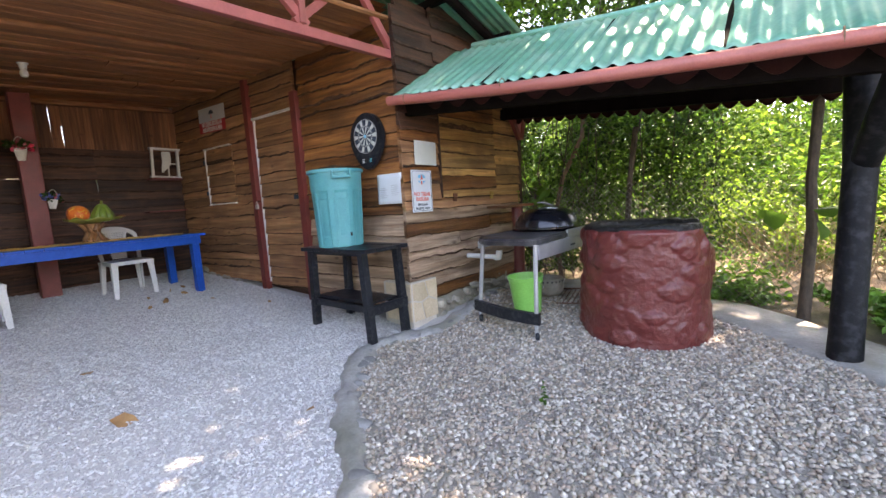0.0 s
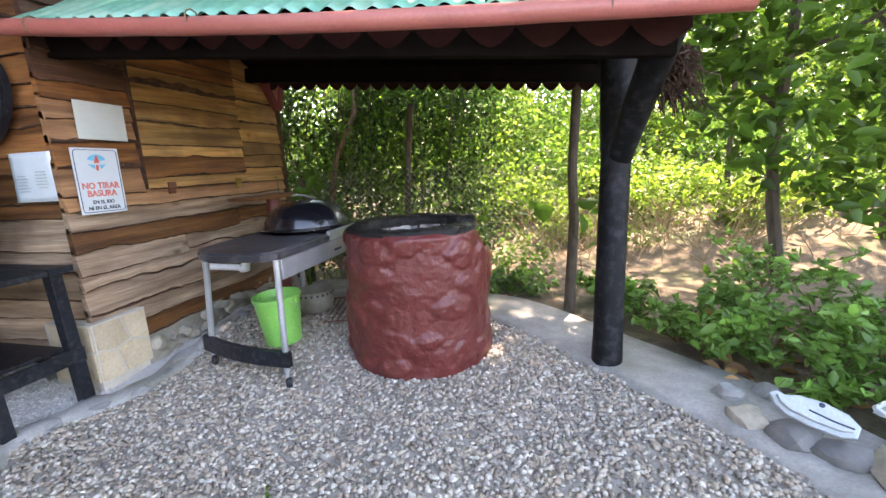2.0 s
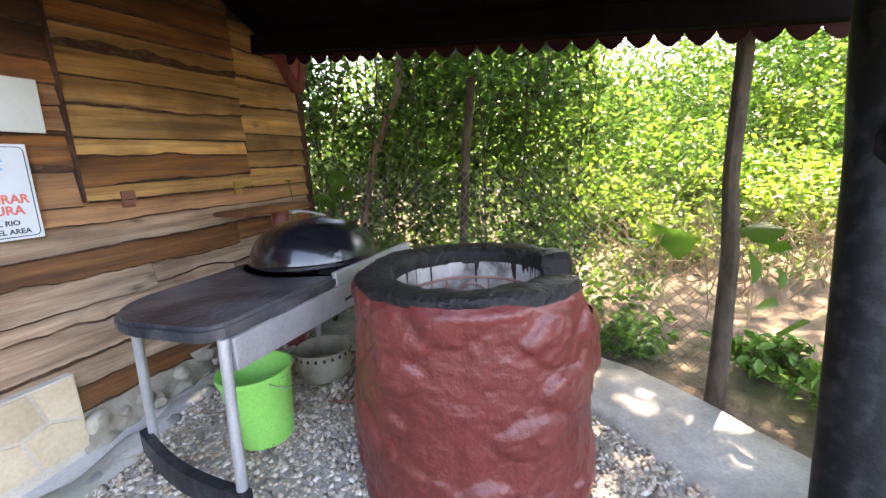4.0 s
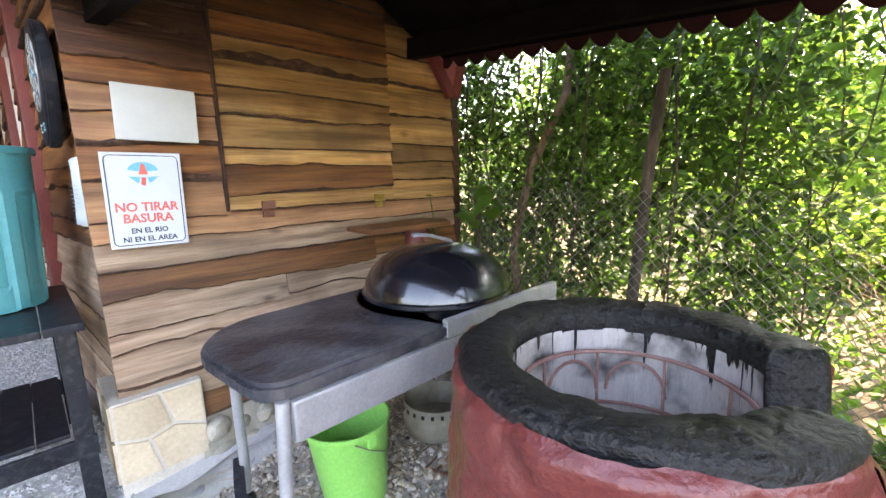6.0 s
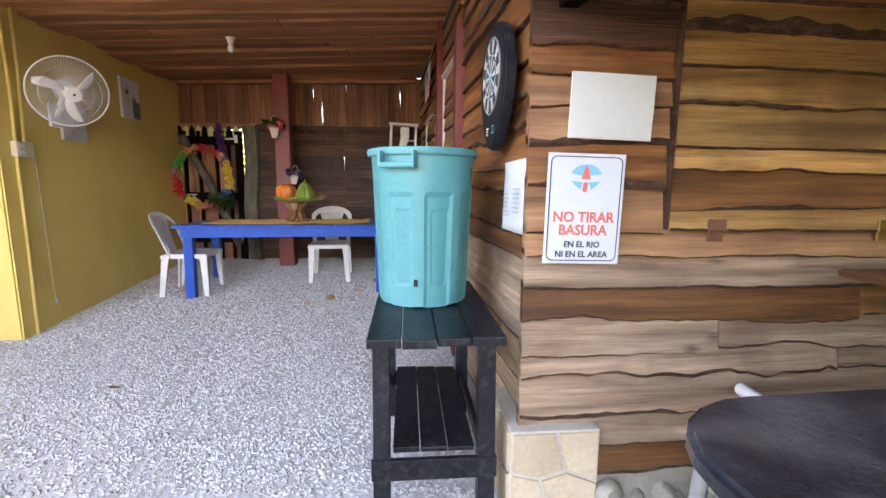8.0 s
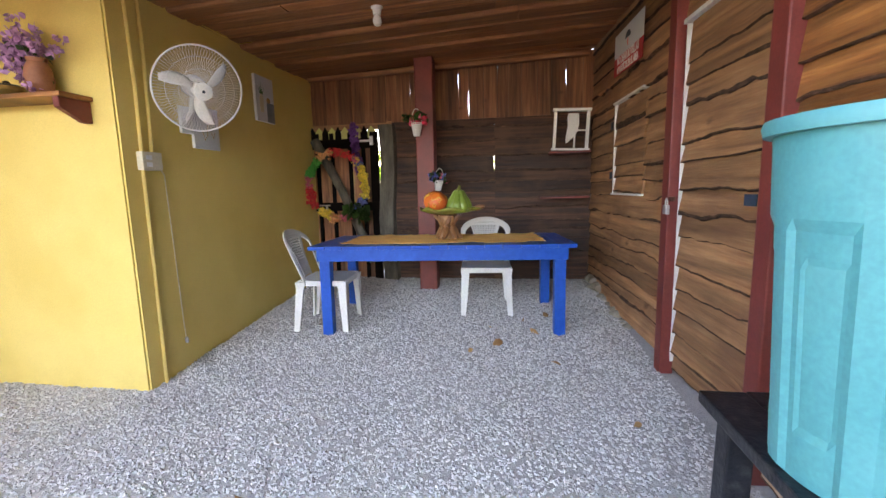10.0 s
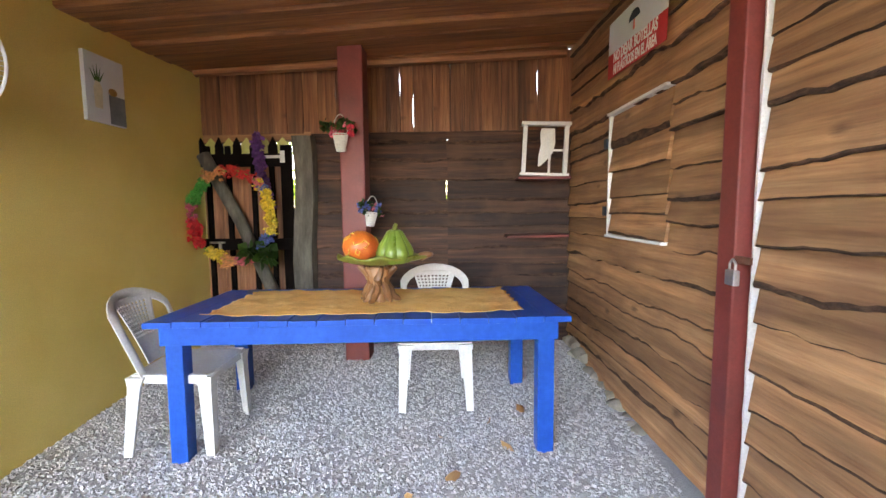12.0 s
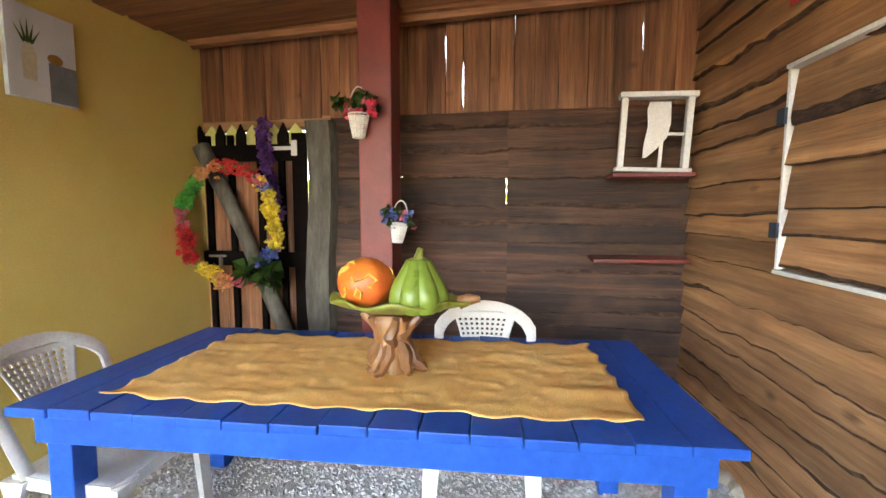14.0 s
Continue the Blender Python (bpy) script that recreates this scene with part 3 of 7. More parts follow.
def scallop_board(a, b, h, drop, n, mat, parent):
    """Valance board with a row of rounded lobes along its lower edge."""
    a, b = Vector(a), Vector(b)
    d = b - a
    L = d.length
    m = face_frame(a, d, Vector((d.y, -d.x, 0)))
    slope = d.z / L
    pts = []
    per = L / n
    for i in range(n):
        for t in np.linspace(0, 1, 11)[:-1]:
            x = (i + t) * per
            s = 0.5 - 0.5 * math.cos(2 * math.pi * t)
            notch = 0.018 if (t < .06) else 0
            pts.append((x, -drop * (s ** .7) + notch))
    verts, faces = [], []
    for x, zz in pts + [(L, 0)]:
        for y in (0, .018):
            verts.append(m @ Vector((x, y, zz)))
            verts.append(m @ Vector((x, y, h)))
    k = len(pts)
    for i in range(k):
        q = i * 4
        faces += [(q, q + 4, q + 5, q + 1), (q + 2, q + 3, q + 7, q + 6), (q, q + 2, q + 6, q + 4), (q + 1, q + 5, q + 7, q + 3)]
    return mesh("valance", [v for v in verts], faces, mat, parent)


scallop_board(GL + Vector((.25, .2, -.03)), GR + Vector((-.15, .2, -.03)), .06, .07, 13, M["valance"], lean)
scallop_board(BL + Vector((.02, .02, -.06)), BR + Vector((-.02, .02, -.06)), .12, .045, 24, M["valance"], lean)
# added black sheets that stand in for the shade beneath the tin
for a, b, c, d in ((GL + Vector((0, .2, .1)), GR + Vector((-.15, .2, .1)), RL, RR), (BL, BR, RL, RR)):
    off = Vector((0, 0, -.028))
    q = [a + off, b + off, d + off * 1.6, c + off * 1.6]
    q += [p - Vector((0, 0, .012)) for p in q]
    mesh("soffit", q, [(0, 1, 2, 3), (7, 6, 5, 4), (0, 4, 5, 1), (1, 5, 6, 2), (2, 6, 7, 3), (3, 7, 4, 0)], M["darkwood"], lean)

# corner truss at the porch front
truss = thing("porch_truss", Matrix(), "dusty red painted timber roof truss over porch front", "truss", kind="structure")
TX = -2.93
beam("chord", (TX, 2.86, 2.655), (TX, -2.1, 2.60), .06, .075, truss, M["pink"])
beam("chord", (TX, 2.86, 3.2), (TX, -2.1, 3.2), .06, .075, truss, M["pink"])
beam("king_post", (TX + .002, 1.87, 2.69), (TX + .002, 1.87, 3.18), .055, .075, truss, M["pink"])
for y0, y1 in ((1.82, 2.38), (1.92, 1.36), (2.80, 2.42), (0.2, 0.75), (0.2, -.35)):
    beam("strut", (TX, y0, 2.69), (TX, y1, 3.18), .05, .065, truss, M["pink"])
tagged(part("ridge_post", boxed((-2.99, -2.2, -.1), (-2.89, -2.1, 3.3), .01), M["redpost"]), "red painted square porch post", "post", kind="structure")

# red column before the back wall
col = thing("porch_column", Matrix.Translation((-7.04, 0.77, 0)), "square oxide-red painted timber column", "column", kind="structure")
part("shaft", boxed((-.09, -.095, .2), (.09, .095, 2.86), .012), M["redpost"], col)

# doorway in the hut's plank wall
door_frame = thing("trim_2", Matrix(), "oxide-red door posts with white painted strips", "door frame", kind="structure")
MD = face_frame(CORNER, U_DART, N_DART)
part("post", boxed((1.46, .0, .1), (1.56, .085, 2.62), .008, MD), M["redpost"], door_frame)
part("post", boxed((2.42, .0, .1), (2.515, .085, 2.98), .008, MD), M["redpost"], door_frame)
for s in (1.580, 2.398):
    vv = []
    for i in range(48):
        z = .42 + 2.02 * i / 47
        hw = .007 if s > 2 else .013
        vv.append((s - hw + .005 * noise.noise((z * 9, s, 0)), z, s + hw + .007 * noise.noise((z * 9, s, 5))))
    dp = .036 if s > 2 else .056
    verts = [MD @ Vector((p, o, z)) for a, z, b in vv for p, o in ((a, .0), (a, dp), (b, dp - .004), (b, .0))]
    fs = [(i * 4 + k, i * 4 + k + 1, i * 4 + k + 5, i * 4 + k + 4) for i in range(47) for k in range(3)]
    mesh("strip", verts, fs, M["white"], door_frame)
part("strip", boxed((1.56, 0, 2.445), (2.42, .045, 2.47), .003, MD), M["white"], door_frame)

# ---- things: yard ----
def text_mesh(name, body, size, mat, parent, m, label="", squeeze=1.0):
    cu = bpy.data.curves.new(name, "FONT")
    cu.body, cu.size, cu.align_x, cu.extrude = body, size, "CENTER", 0.0008
    cu.resolution_u = 3
    cu.offset = size * 0.026
    tmp = bpy.data.objects.new(name + "_curve", cu)
    scene.collection.objects.link(tmp)
    me = bpy.data.meshes.new_from_object(tmp.evaluated_get(bpy.context.evaluated_depsgraph_get()))
    bpy.data.objects.remove(tmp)
    me.name = name
    me.materials.clear()
    me.materials.append(mat)
    me.transform(m @ Matrix.Diagonal((squeeze, 1, 1, 1)))
    ob = new(name, me)
    ob.parent = parent
    if label:
        ob["label"] = label
    return ob


def flat(m, x0, x1, z0, z1, y0=0.0, y1=0.002):
    return boxed((x0, y0, z0), (x1, y1, z1), 0, m)


# text lies in its own x-y plane: turn it upright on a face frame (x right as the reader sees it, y out)
def upright(m):
    return m @ Matrix(((1, 0, 0, 0), (0, 0, 1, 0), (0, 1, 0, 0), (0, 0, 0, 1)))


def jag(pts, seed, amp, freq=6.0):
    return [(x + amp * noise.noise((x * freq, y * freq, seed)), y + amp * noise.noise((x * freq, y * freq, seed + 7))) for x, y in pts]


M["greyplastic"] = material("weathered_grey_plastic", [(.16, .16, .17), (.28, .28, .29)], .6, 9, bump=.3)
# oven: rounded field stones under thick paint, sooty rim with a stoking gap
OV = Matrix.Translation((-1.03, 3.645, ground_z(-1, 3.6) - .04))
GAP = (radians(-11), radians(36))
_or = random.Random(11)
STONES = [(_or.uniform(-math.pi, math.pi), _or.uniform(.08, .9), _or.uniform(.12, .30), _or.uniform(.045, .10), _or.uniform(.010, .032)) for _ in range(64)]


def oven_relief(a, z):
    v = 0.0
    for sa, sz, wa, wz, h in STONES:
        d = (a - sa + math.pi) % (2 * math.pi) - math.pi
        q = (d / wa) ** 2 + ((z - sz) / wz) ** 2
        if q < 1.3:
            v = max(v, h * max(0, 1 - q) ** .35)
    p = (math.cos(a) * 2, math.sin(a) * 2, z * 4)
    return v + 0.014 * noise.noise(p) + 0.009 * noise.noise((p[0] * 3, p[1] * 3, p[2] * 2.4)) + .006 * abs(noise.noise((p[0] * 5, p[1] * 5, p[2] * 6))) + .003 * noise.noise((p[0] * 11, p[1] * 11, p[2] * 10)) - .012


def build_oven():
    oven = thing("clay_oven", OV, "oxblood-painted stone barrel oven with sooty black rim", "oven")
    n, k = 220, 84
    verts, faces = [], []
    H = .915

    def top_at(a):
        d = (a + math.pi) % (2 * math.pi) - math.pi
        return H - .15 * smooth01(GAP[0] - .03, GAP[0] + .05, d) * (1 - smooth01(GAP[1] - .05, GAP[1] + .03, d))
    for j in range(k + 1):
        for i in range(n):
            a = 2 * math.pi * i / n
            z = top_at(a) * j / k
            r = .505 - .03 * (z / H) + oven_relief((a + math.pi) % (2 * math.pi) - math.pi, z) - .02 * smooth01(.97, 1, j / k)
            verts.append((r * math.cos(a), r * math.sin(a), z))
    for j in range(k):
        for i in range(n):
            a, b = j * n + i, j * n + (i + 1) % n
            faces.append((a, b, b + n, a + n))
    mesh("body", verts, faces, M["oven"], oven, smooth=True)
    verts, faces = [], []
    prof = [(.452, -.03), (.455, .008), (.44, .024), (.38, .028), (.325, .018), (.312, -.01), (.318, -.05)]
    for r, dz in prof:
        for i in range(n):
            a = 2 * math.pi * i / n
            rr = r + .016 * noise.noise((math.cos(a) * 4, math.sin(a) * 4, r * 8))
            verts.append((rr * math.cos(a), rr * math.sin(a), top_at(a) + dz + .010 * noise.noise((math.cos(a) * 5, math.sin(a) * 5, r * 20)) + .004 * noise.noise((math.cos(a) * 19, math.sin(a) * 19, r * 60))))
    for j in range(len(prof) - 1):
        for i in range(n):
            a, b = j * n + i, j * n + (i + 1) % n
            faces.append((a, b, b + n, a + n))
    mesh("rim", verts, faces, M["soot"], oven, "black sooty rim with a stoking gap", smooth=True)
    verts, faces = [], []
    n = 96
    prof = [(.316, -.045), (.325, -.2), (.325, -.5), (.0, -.52)]
    for r, dz in prof:
        for i in range(n):
            a = 2 * math.pi * i / n
            verts.append((r * math.cos(a), r * math.sin(a), (top_at(a) if dz > -.1 else H) + dz))
    for j in range(len(prof) - 1):
        for i in range(n):
            a, b = j * n + i, j * n + (i + 1) % n
            faces.append((a, a + n, b + n, b))
    mesh("lining", verts, faces, M["ovenin"], oven, "ash-white oven lining streaked with soot", smooth=True)
    rs6 = random.Random(12)
    for i in range(80):
        a = rs6.uniform(-math.pi, math.pi)
        if GAP[0] - .1 < a < GAP[1] + .1:
            continue
        w, L = rs6.uniform(.002, .008) * rs6.choice((.6, 1, 1.5)), rs6.uniform(.02, .13) * rs6.choice((.3, .6, 1.2))
        vv, n6 = [], 6
        for j in range(n6 + 1):
            f = j / n6
            hw = w * (1 - f ** 2.5) / .32 * (1 + .4 * noise.noise((f * 4, i, 0)))
            for sgn in (-1, 1):
                t = a + sgn * hw + .012 * noise.noise((f * 2, i, 5))
                vv.append((.3125 * math.cos(t), .3125 * math.sin(t), H - .03 - L * f))
        mesh("soot_streak", vv, [(2 * j, 2 * j + 1, 2 * j + 3, 2 * j + 2) for j in range(n6)], M["soot"], oven)
    rack = part("grate", rod([(.29 * math.cos(a), .29 * math.sin(a), .80) for a in np.linspace(0, 2 * math.pi, 29)[:-1]], .007, 6, closed=True), M["rebar"], oven, "rusty iron basket inside oven")
    part("hoop", rod([(.29 * math.cos(a), .29 * math.sin(a), .62) for a in np.linspace(0, 2 * math.pi, 29)[:-1]], .006, 6, closed=True), M["rebar"], rack)
    for i in range(9):
        a = 2 * math.pi * (i + .3) / 9
        part("bar", rod([(.29 * math.cos(a), .29 * math.sin(a), .803), (.29 * math.cos(a), .29 * math.sin(a), .45)], .005, 5), M["rebar"], rack)
    for a in (1.9, 2.6):
        q = [(.29 * math.cos(a) + .09 * math.sin(a) * math.cos(t), .29 * math.sin(a) - .09 * math.cos(a) * math.cos(t), .66 + .11 * math.sin(t)) for t in np.linspace(0, math.pi, 11)]
        part("arch", rod(q, .006, 5), M["rebar"], rack)


build_oven()


# grill cart
def build_cart():
    z0 = ground_z(-1.95, 3.1)
    cart = thing("kettle_grill", Matrix(), "charcoal grill cart with black side table and domed lid", "grill")
    kc = Vector((-1.975, 3.845, 0))
    out = []
    x0, x1, y0, y1 = -2.31, -1.645, 2.915, 3.575
    for cx, cy, r, a0 in ((x1 - .10, y0 + .10, .10, -90), (x1 - .005, y1, .005, 0)):
        out += [(cx + r * math.cos(radians(a0 + 90 * i / 5)), cy + r * math.sin(radians(a0 + 90 * i / 5))) for i in range(6)]
    for i in range(11):
        a = radians(-50 - 100 * i / 10)
        out.append((kc.x + .345 * math.cos(a) * .98, kc.y + .345 * math.sin(a)))
    for cx, cy, r, a0 in ((x0 + .02, y1 + .1, .02, 90), (x0 + .31, y0 + .27, .29, 180)):
        out += [(cx + r * math.cos(radians(a0 + 90 * i / 6)), cy + r * math.sin(radians(a0 + 90 * i / 6))) for i in range(7)]
    clean = [out[0]]
    for p in out[1:]:
        if (Vector(p) - Vector(clean[-1])).length > .004:
            clean.append(p)
    part("side_table", slab(clean, .915, .972, .014), M["blacktop"], cart, "worn black plastic side table")
    part("rail_panel", boxed((-1.668, 3.0, .795), (-1.640, 4.3, .915), .008), M["alu"], cart, "grey sheet-metal side panel")
    part("rail_panel", boxed((-1.668, 3.575, .917), (-1.640, 4.3, .985), .006), M["alu"], cart)
    part("slot", boxed((-1.6415, 3.62, .838), (-1.637, 3.72, .852), .001), M["ink"], cart)
    part("rail_panel", boxed((-2.31, 3.1, .86), (-2.285, 4.2, .93), .008), M["alu"], cart)
    part("leg", rod([(-2.20, 3.03, .92), (-2.29, 3.06, .30)], .019, 10), M["alu"], cart, smooth=True)
    part("leg", rod([(-1.66, 2.98, .92), (-1.66, 2.95, .24)], .019, 10), M["alu"], cart, smooth=True)
    part("leg", rod([(-2.28, 4.16, .92), (-2.31, 4.18, z0)], .019, 10), M["alu"], cart, smooth=True)
    part("leg", rod([(-1.66, 4.18, .92), (-1.67, 4.2, z0)], .019, 10), M["alu"], cart, smooth=True)
    bar = []
    for i in range(11):
        f = i / 10
        bow = -.045 * math.sin(math.pi * f)
        bar.append((-2.33 + .70 * f, 3.05 - .10 * f + bow, .345 - .03 * f))
    verts, faces = [], []
    for x, y, z in bar:
        verts += [(x, y - .02, z - .045), (x, y - .02, z + .05), (x, y + .02, z + .05), (x, y + .02, z - .045)]
    for i in range(10):
        for q in range(4):
            a, b = i * 4 + q, i * 4 + (q + 1) % 4
            faces.append((a, b, b + 4, a + 4))
    faces += [(0, 1, 2, 3), (43, 42, 41, 40)]
    mesh("foot_bar", verts, faces, M["black"], cart, "bowed black foot bar")
    for x, y in ((-2.29, 3.06), (-1.66, 2.945)):
        g = ground_z(x, y)
        cst = part("caster", rod([(x, y, .30), (x, y, g + .05)], .014, 8), M["alu"], cart)
        part("wheel", lathe([(.001, -.016), (.028, -.016), (.034, -.008), (.034, .008), (.028, .016), (.001, .016)], 16, Matrix.Translation((x + .01, y - .005, g + .036)) @ pose(0, 0, 0, 0, 90, 30)), M["black"], cst, smooth=True)
    mk = Matrix.Translation((kc.x, kc.y, 0))
    part("bowl", lathe([(.06, .73), (.16, .76), (.24, .83), (.28, .92), (.295, .974), (.275, .974), (.2, .85), (.001, .80)], 40, mk), M["enamel"], cart, smooth=True)
    lid = part("lid", lathe([(.318, .986), (.330, .990), (.330, 1.004), (.321, 1.01), (.312, 1.048), (.286, 1.095), (.242, 1.138), (.18, 1.17), (.11, 1.188), (.045, 1.195), (.001, 1.196)], 56, mk), M["enamel"], cart, "glossy black enamelled domed lid", smooth=True)
    hm = mk @ Matrix.Translation((.0, .0, 1.194)) @ pose(0, 0, 0, 0, 0, 68)
    bm = bmesh.new()
    rws = []
    for x, z, w in ((-.105, .036, .020), (-.085, .040, .026), (-.04, .034, .030), (.0, .024, .030), (.04, .010, .027), (.075, .002, .022)):
        rws.append([bm.verts.new(hm @ Vector(q)) for q in ((x, -w, z), (x, -w * .6, z + .012), (x, w * .6, z + .012), (x, w, z), (x, 0, z + .002))])
    for a, b in zip(rws, rws[1:]):
        for q in range(5):
            bm.faces.new((a[q], a[(q + 1) % 5], b[(q + 1) % 5], b[q]))
    bm.faces.new(rws[0][::-1])
    bm.faces.new(rws[-1])
    bmesh.ops.recalc_face_normals(bm, faces=bm.faces)
    part("handle", bm, M["greyplastic"], lid, "cracked grey moulded lid handle", smooth=True)
    part("handle_plate", boxed((-.02, -.022, -.012), (.17, .022, .004), .006, hm @ pose(0, 0, -.006, 0, 5, 0)), M["alu"], lid)
    vm = mk @ Matrix.Translation((.05, -.15, 1.158)) @ pose(0, 0, 0, 24, 8, 0)
    part("vent", lathe([(.03, 0), (.028, .008), (.018, .01), (.001, .012)], 20, vm), M["steel"], lid, "round steel vent", smooth=True)


build_cart()


def build_bucket():
    x, y = -1.955, 3.355
    z = ground_z(x, y) - .005
    b = thing("bucket", Matrix.Translation((x, y, z)) @ pose(0, 0, 0, 2, -2, 0), "lime green plastic bucket on straw-strewn gravel", "bucket")
    H = .59 - z
    part("body", lathe([(.112, 0), (.119, .006), (.154, H - .03), (.155, H - .028), (.162, H - .022), (.164, H), (.156, H), (.148, H - .03), (.114, .012), (.001, .01)], 40), M["lime"], b, smooth=True)
    part("bail", rod([(.155 * math.cos(a), .155 * math.sin(a), H - .03 - .12 * max(0, math.sin(a + .4)) ** 1.0) for a in np.linspace(-.4, math.pi - .4, 16)], .0025, 5), M["steel"], b)
    for sx in (-1, 1):
        part("ear", boxed((sx * .155 - .012, -.018, H - .06), (sx * .155 + .012, .018, H - .022), .005), M["lime"], b)


build_bucket()


def build_under_grill():
    x, y = -1.97, 3.81
    z = ground_z(x, y)
    p = thing("charcoal_pot", Matrix.Translation((x, y, z + .01)), "old grey metal pot with a ring of rim holes", "pot")
    part("body", lathe([(.11, 0), (.135, .02), (.15, .07), (.15, .17), (.145, .172), (.143, .06), (.1, .02), (.001, .018)], 36), M["rubble"], p, smooth=True)
    for i in range(22):
        a = 2 * math.pi * i / 22
        part("hole", boxed((-.007, -.003, -.009), (.007, .003, .009), .002, pose(.15 * math.cos(a), .15 * math.sin(a), .145, 0, 0, math.degrees(a) + 90)), M["soot"], p)
    g = thing("grill_grate", Matrix.Translation((-1.72, 3.92, ground_z(-1.72, 3.92) + .05)) @ pose(0, 0, 0, 4, -3, 12), "rusty iron grate lying under the grill", "grate")
    part("frame", rod([(-.32, -.25, 0), (.32, -.25, 0), (.32, .25, 0), (-.32, .25, 0)], .007, 6, closed=True), M["rust"], g)
    for i in range(13):
        xx = -.28 + .56 * i / 12
        part("bar", rod([(xx, -.25, 0), (xx + .004, .25, .003)], .005, 5), M["rust"], g)
    pp = thing("drain_pipe", Matrix(), "white plastic drain pipe elbow from hut wall", "pipe")
    part("pipe", rod([(-2.84, 3.66, .70), (-2.5, 3.64, .70), (-2.44, 3.63, .69)], .026, 12), M["white"], pp, smooth=True)
    part("elbow", rod([(-2.46, 3.63, .695), (-2.42, 3.625, .70), (-2.41, 3.62, .74), (-2.41, 3.62, .77)], .034, 12), M["white"], pp, smooth=True)
    st = thing("red_stool_table", Matrix.Translation((-2.52, 4.2, ground_z(-2.52, 4.2))), "small dark-red painted post table by the hut", "side table")
    zt = 1.222 - ground_z(-2.52, 4.2)
    part("top", slab(jag([(-.16, -.36), (.10, -.36), (.14, .16), (.0, .24), (-.16, .18)], 3, .02), zt - .028, zt, .005), M["plank_warm"], st)
    part("post", rod([(0, 0, -.02), (.01, .01, .5), (0, 0, zt - .02)], [.07, .062, .058], 12), M["oven"], st, smooth=True)


build_under_grill()


# bin stand and bin
def build_bench():
    b = thing("bin_stand", Matrix(), "black painted wooden stand with lower shelf, paint flaking", "stand")
    x0, x1, y0, y1, zt = -3.74, -2.79, 2.17, 2.685, .955
    ys = np.linspace(y0, y1, 5)
    for i in range(4):
        part("board", boxed((x0 - .01 * (i % 2), ys[i] + .002, zt - .035), (x1 + .012 * math.sin(i * 2), ys[i + 1] - .002, zt - .002 * (i % 3)), .005), M["black"], b)
    for x in (x0 + .12, x1 - .10):
        for y in (y0 + .05, y1 - .06):
            sx = .05 if x > -3 else -.03
            g = ground_z(x, y) - .02
            part("leg", boxed((-.033, -.033, 0), (.033, .033, zt - .036 - g), .005, Matrix(((1, 0, -sx / .85, x + sx), (0, 1, 0, y), (0, 0, 1, g), (0, 0, 0, 1)))), M["black"], b)
    for x in (x0 + .10, x1 - .045):
        part("crossrail", boxed((x - .012, y0 + .01, .375), (x + .012, y1 - .02, .46), .004), M["black"], b)
    for y in (y0 + .05, y1 - .06):
        part("side_rail", boxed((x0 + .08, y - .012, .89), (x1 - .08, y + .012, .948), .004), M["black"], b)
        part("side_rail", boxed((x0 + .08, y - .012, .40), (x1 - .08, y + .012, .458), .004), M["black"], b)
    ys = np.linspace(y0 + .09, y1 - .1, 4)
    for i in range(3):
        part("shelf_board", boxed((x0 + .1, ys[i] + .002, .462), (x1 - .08, ys[i + 1] - .002, .486 - .003 * i), .004), M["black"], b)


build_bench()


def build_bin():
    c = thing("rubbish_bin", Matrix.Translation((-3.39, 2.395, .957)) @ pose(0, 0, 0, 0, 0, -12), "large teal plastic rubbish bin without its lid", "bin")
    H = .705

    def r_at(z):
        return .203 + (.234 - .203) * z / H
    n, k = 96, 30
    verts, faces = [], []
    for j in range(k + 1):
        z = H * j / k
        for i in range(n):
            a = 2 * math.pi * i / n
            r = r_at(z)
            seg = (a / (2 * math.pi) * 8) % 1
            rib = .008 if (seg < .28 and z < .52) else 0
            band = .007 if z > .5 else 0
            pan = -.005 if (.45 < seg < .85 and .1 < z < .43) else 0
            r += max(rib, band) + pan
            verts.append((r * math.cos(a), r * math.sin(a), z + (.006 if j == 0 and seg < .28 else 0)))
    for j in range(k):
        for i in range(n):
            a, b = j * n + i, j * n + (i + 1) % n
            faces.append((a, b, b + n, a + n))
    mesh("body", verts, faces, M["teal"], c, smooth=False)
    part("liner", lathe([(.232, H - .002), (.2, .02), (.001, .015)], 48), M["teal"], c, smooth=True)
    part("rim", lathe([(.238, H - .03), (.257, H - .03), (.261, H - .012), (.257, H), (.24, H + .003), (.226, H - .002), (.226, H - .03)], 64), M["teal"], c, "rolled rim", smooth=True)
    for a in (-14, 166):
        m = pose(0, 0, 0, 0, 0, a) @ Matrix.Translation((.252, 0, H - .075))
        h = part("handle", boxed((-.01, -.08, -.012), (.035, .08, .012), .008, m), M["teal"], c)
        for sy in (-.078, .078):
            part("bracket", boxed((-.012, sy - .007, -.012), (.032, sy + .007, .06), .004, m), M["teal"], h)
    m = pose(0, 0, 0, 0, 0, 2) @ Matrix.Translation((.222, 0, .115))
    part("drain_hole", boxed((-.012, -.009, -.016), (.0025, .009, .016), .003, m), M["soot"], c, "small dark drain hole")


build_bin()

# things on the sign wall
MS = face_frame((-2.885, 2.76, 0), (0, 1, 0), (1, 0, 0))       # x along the wall to the right, y out


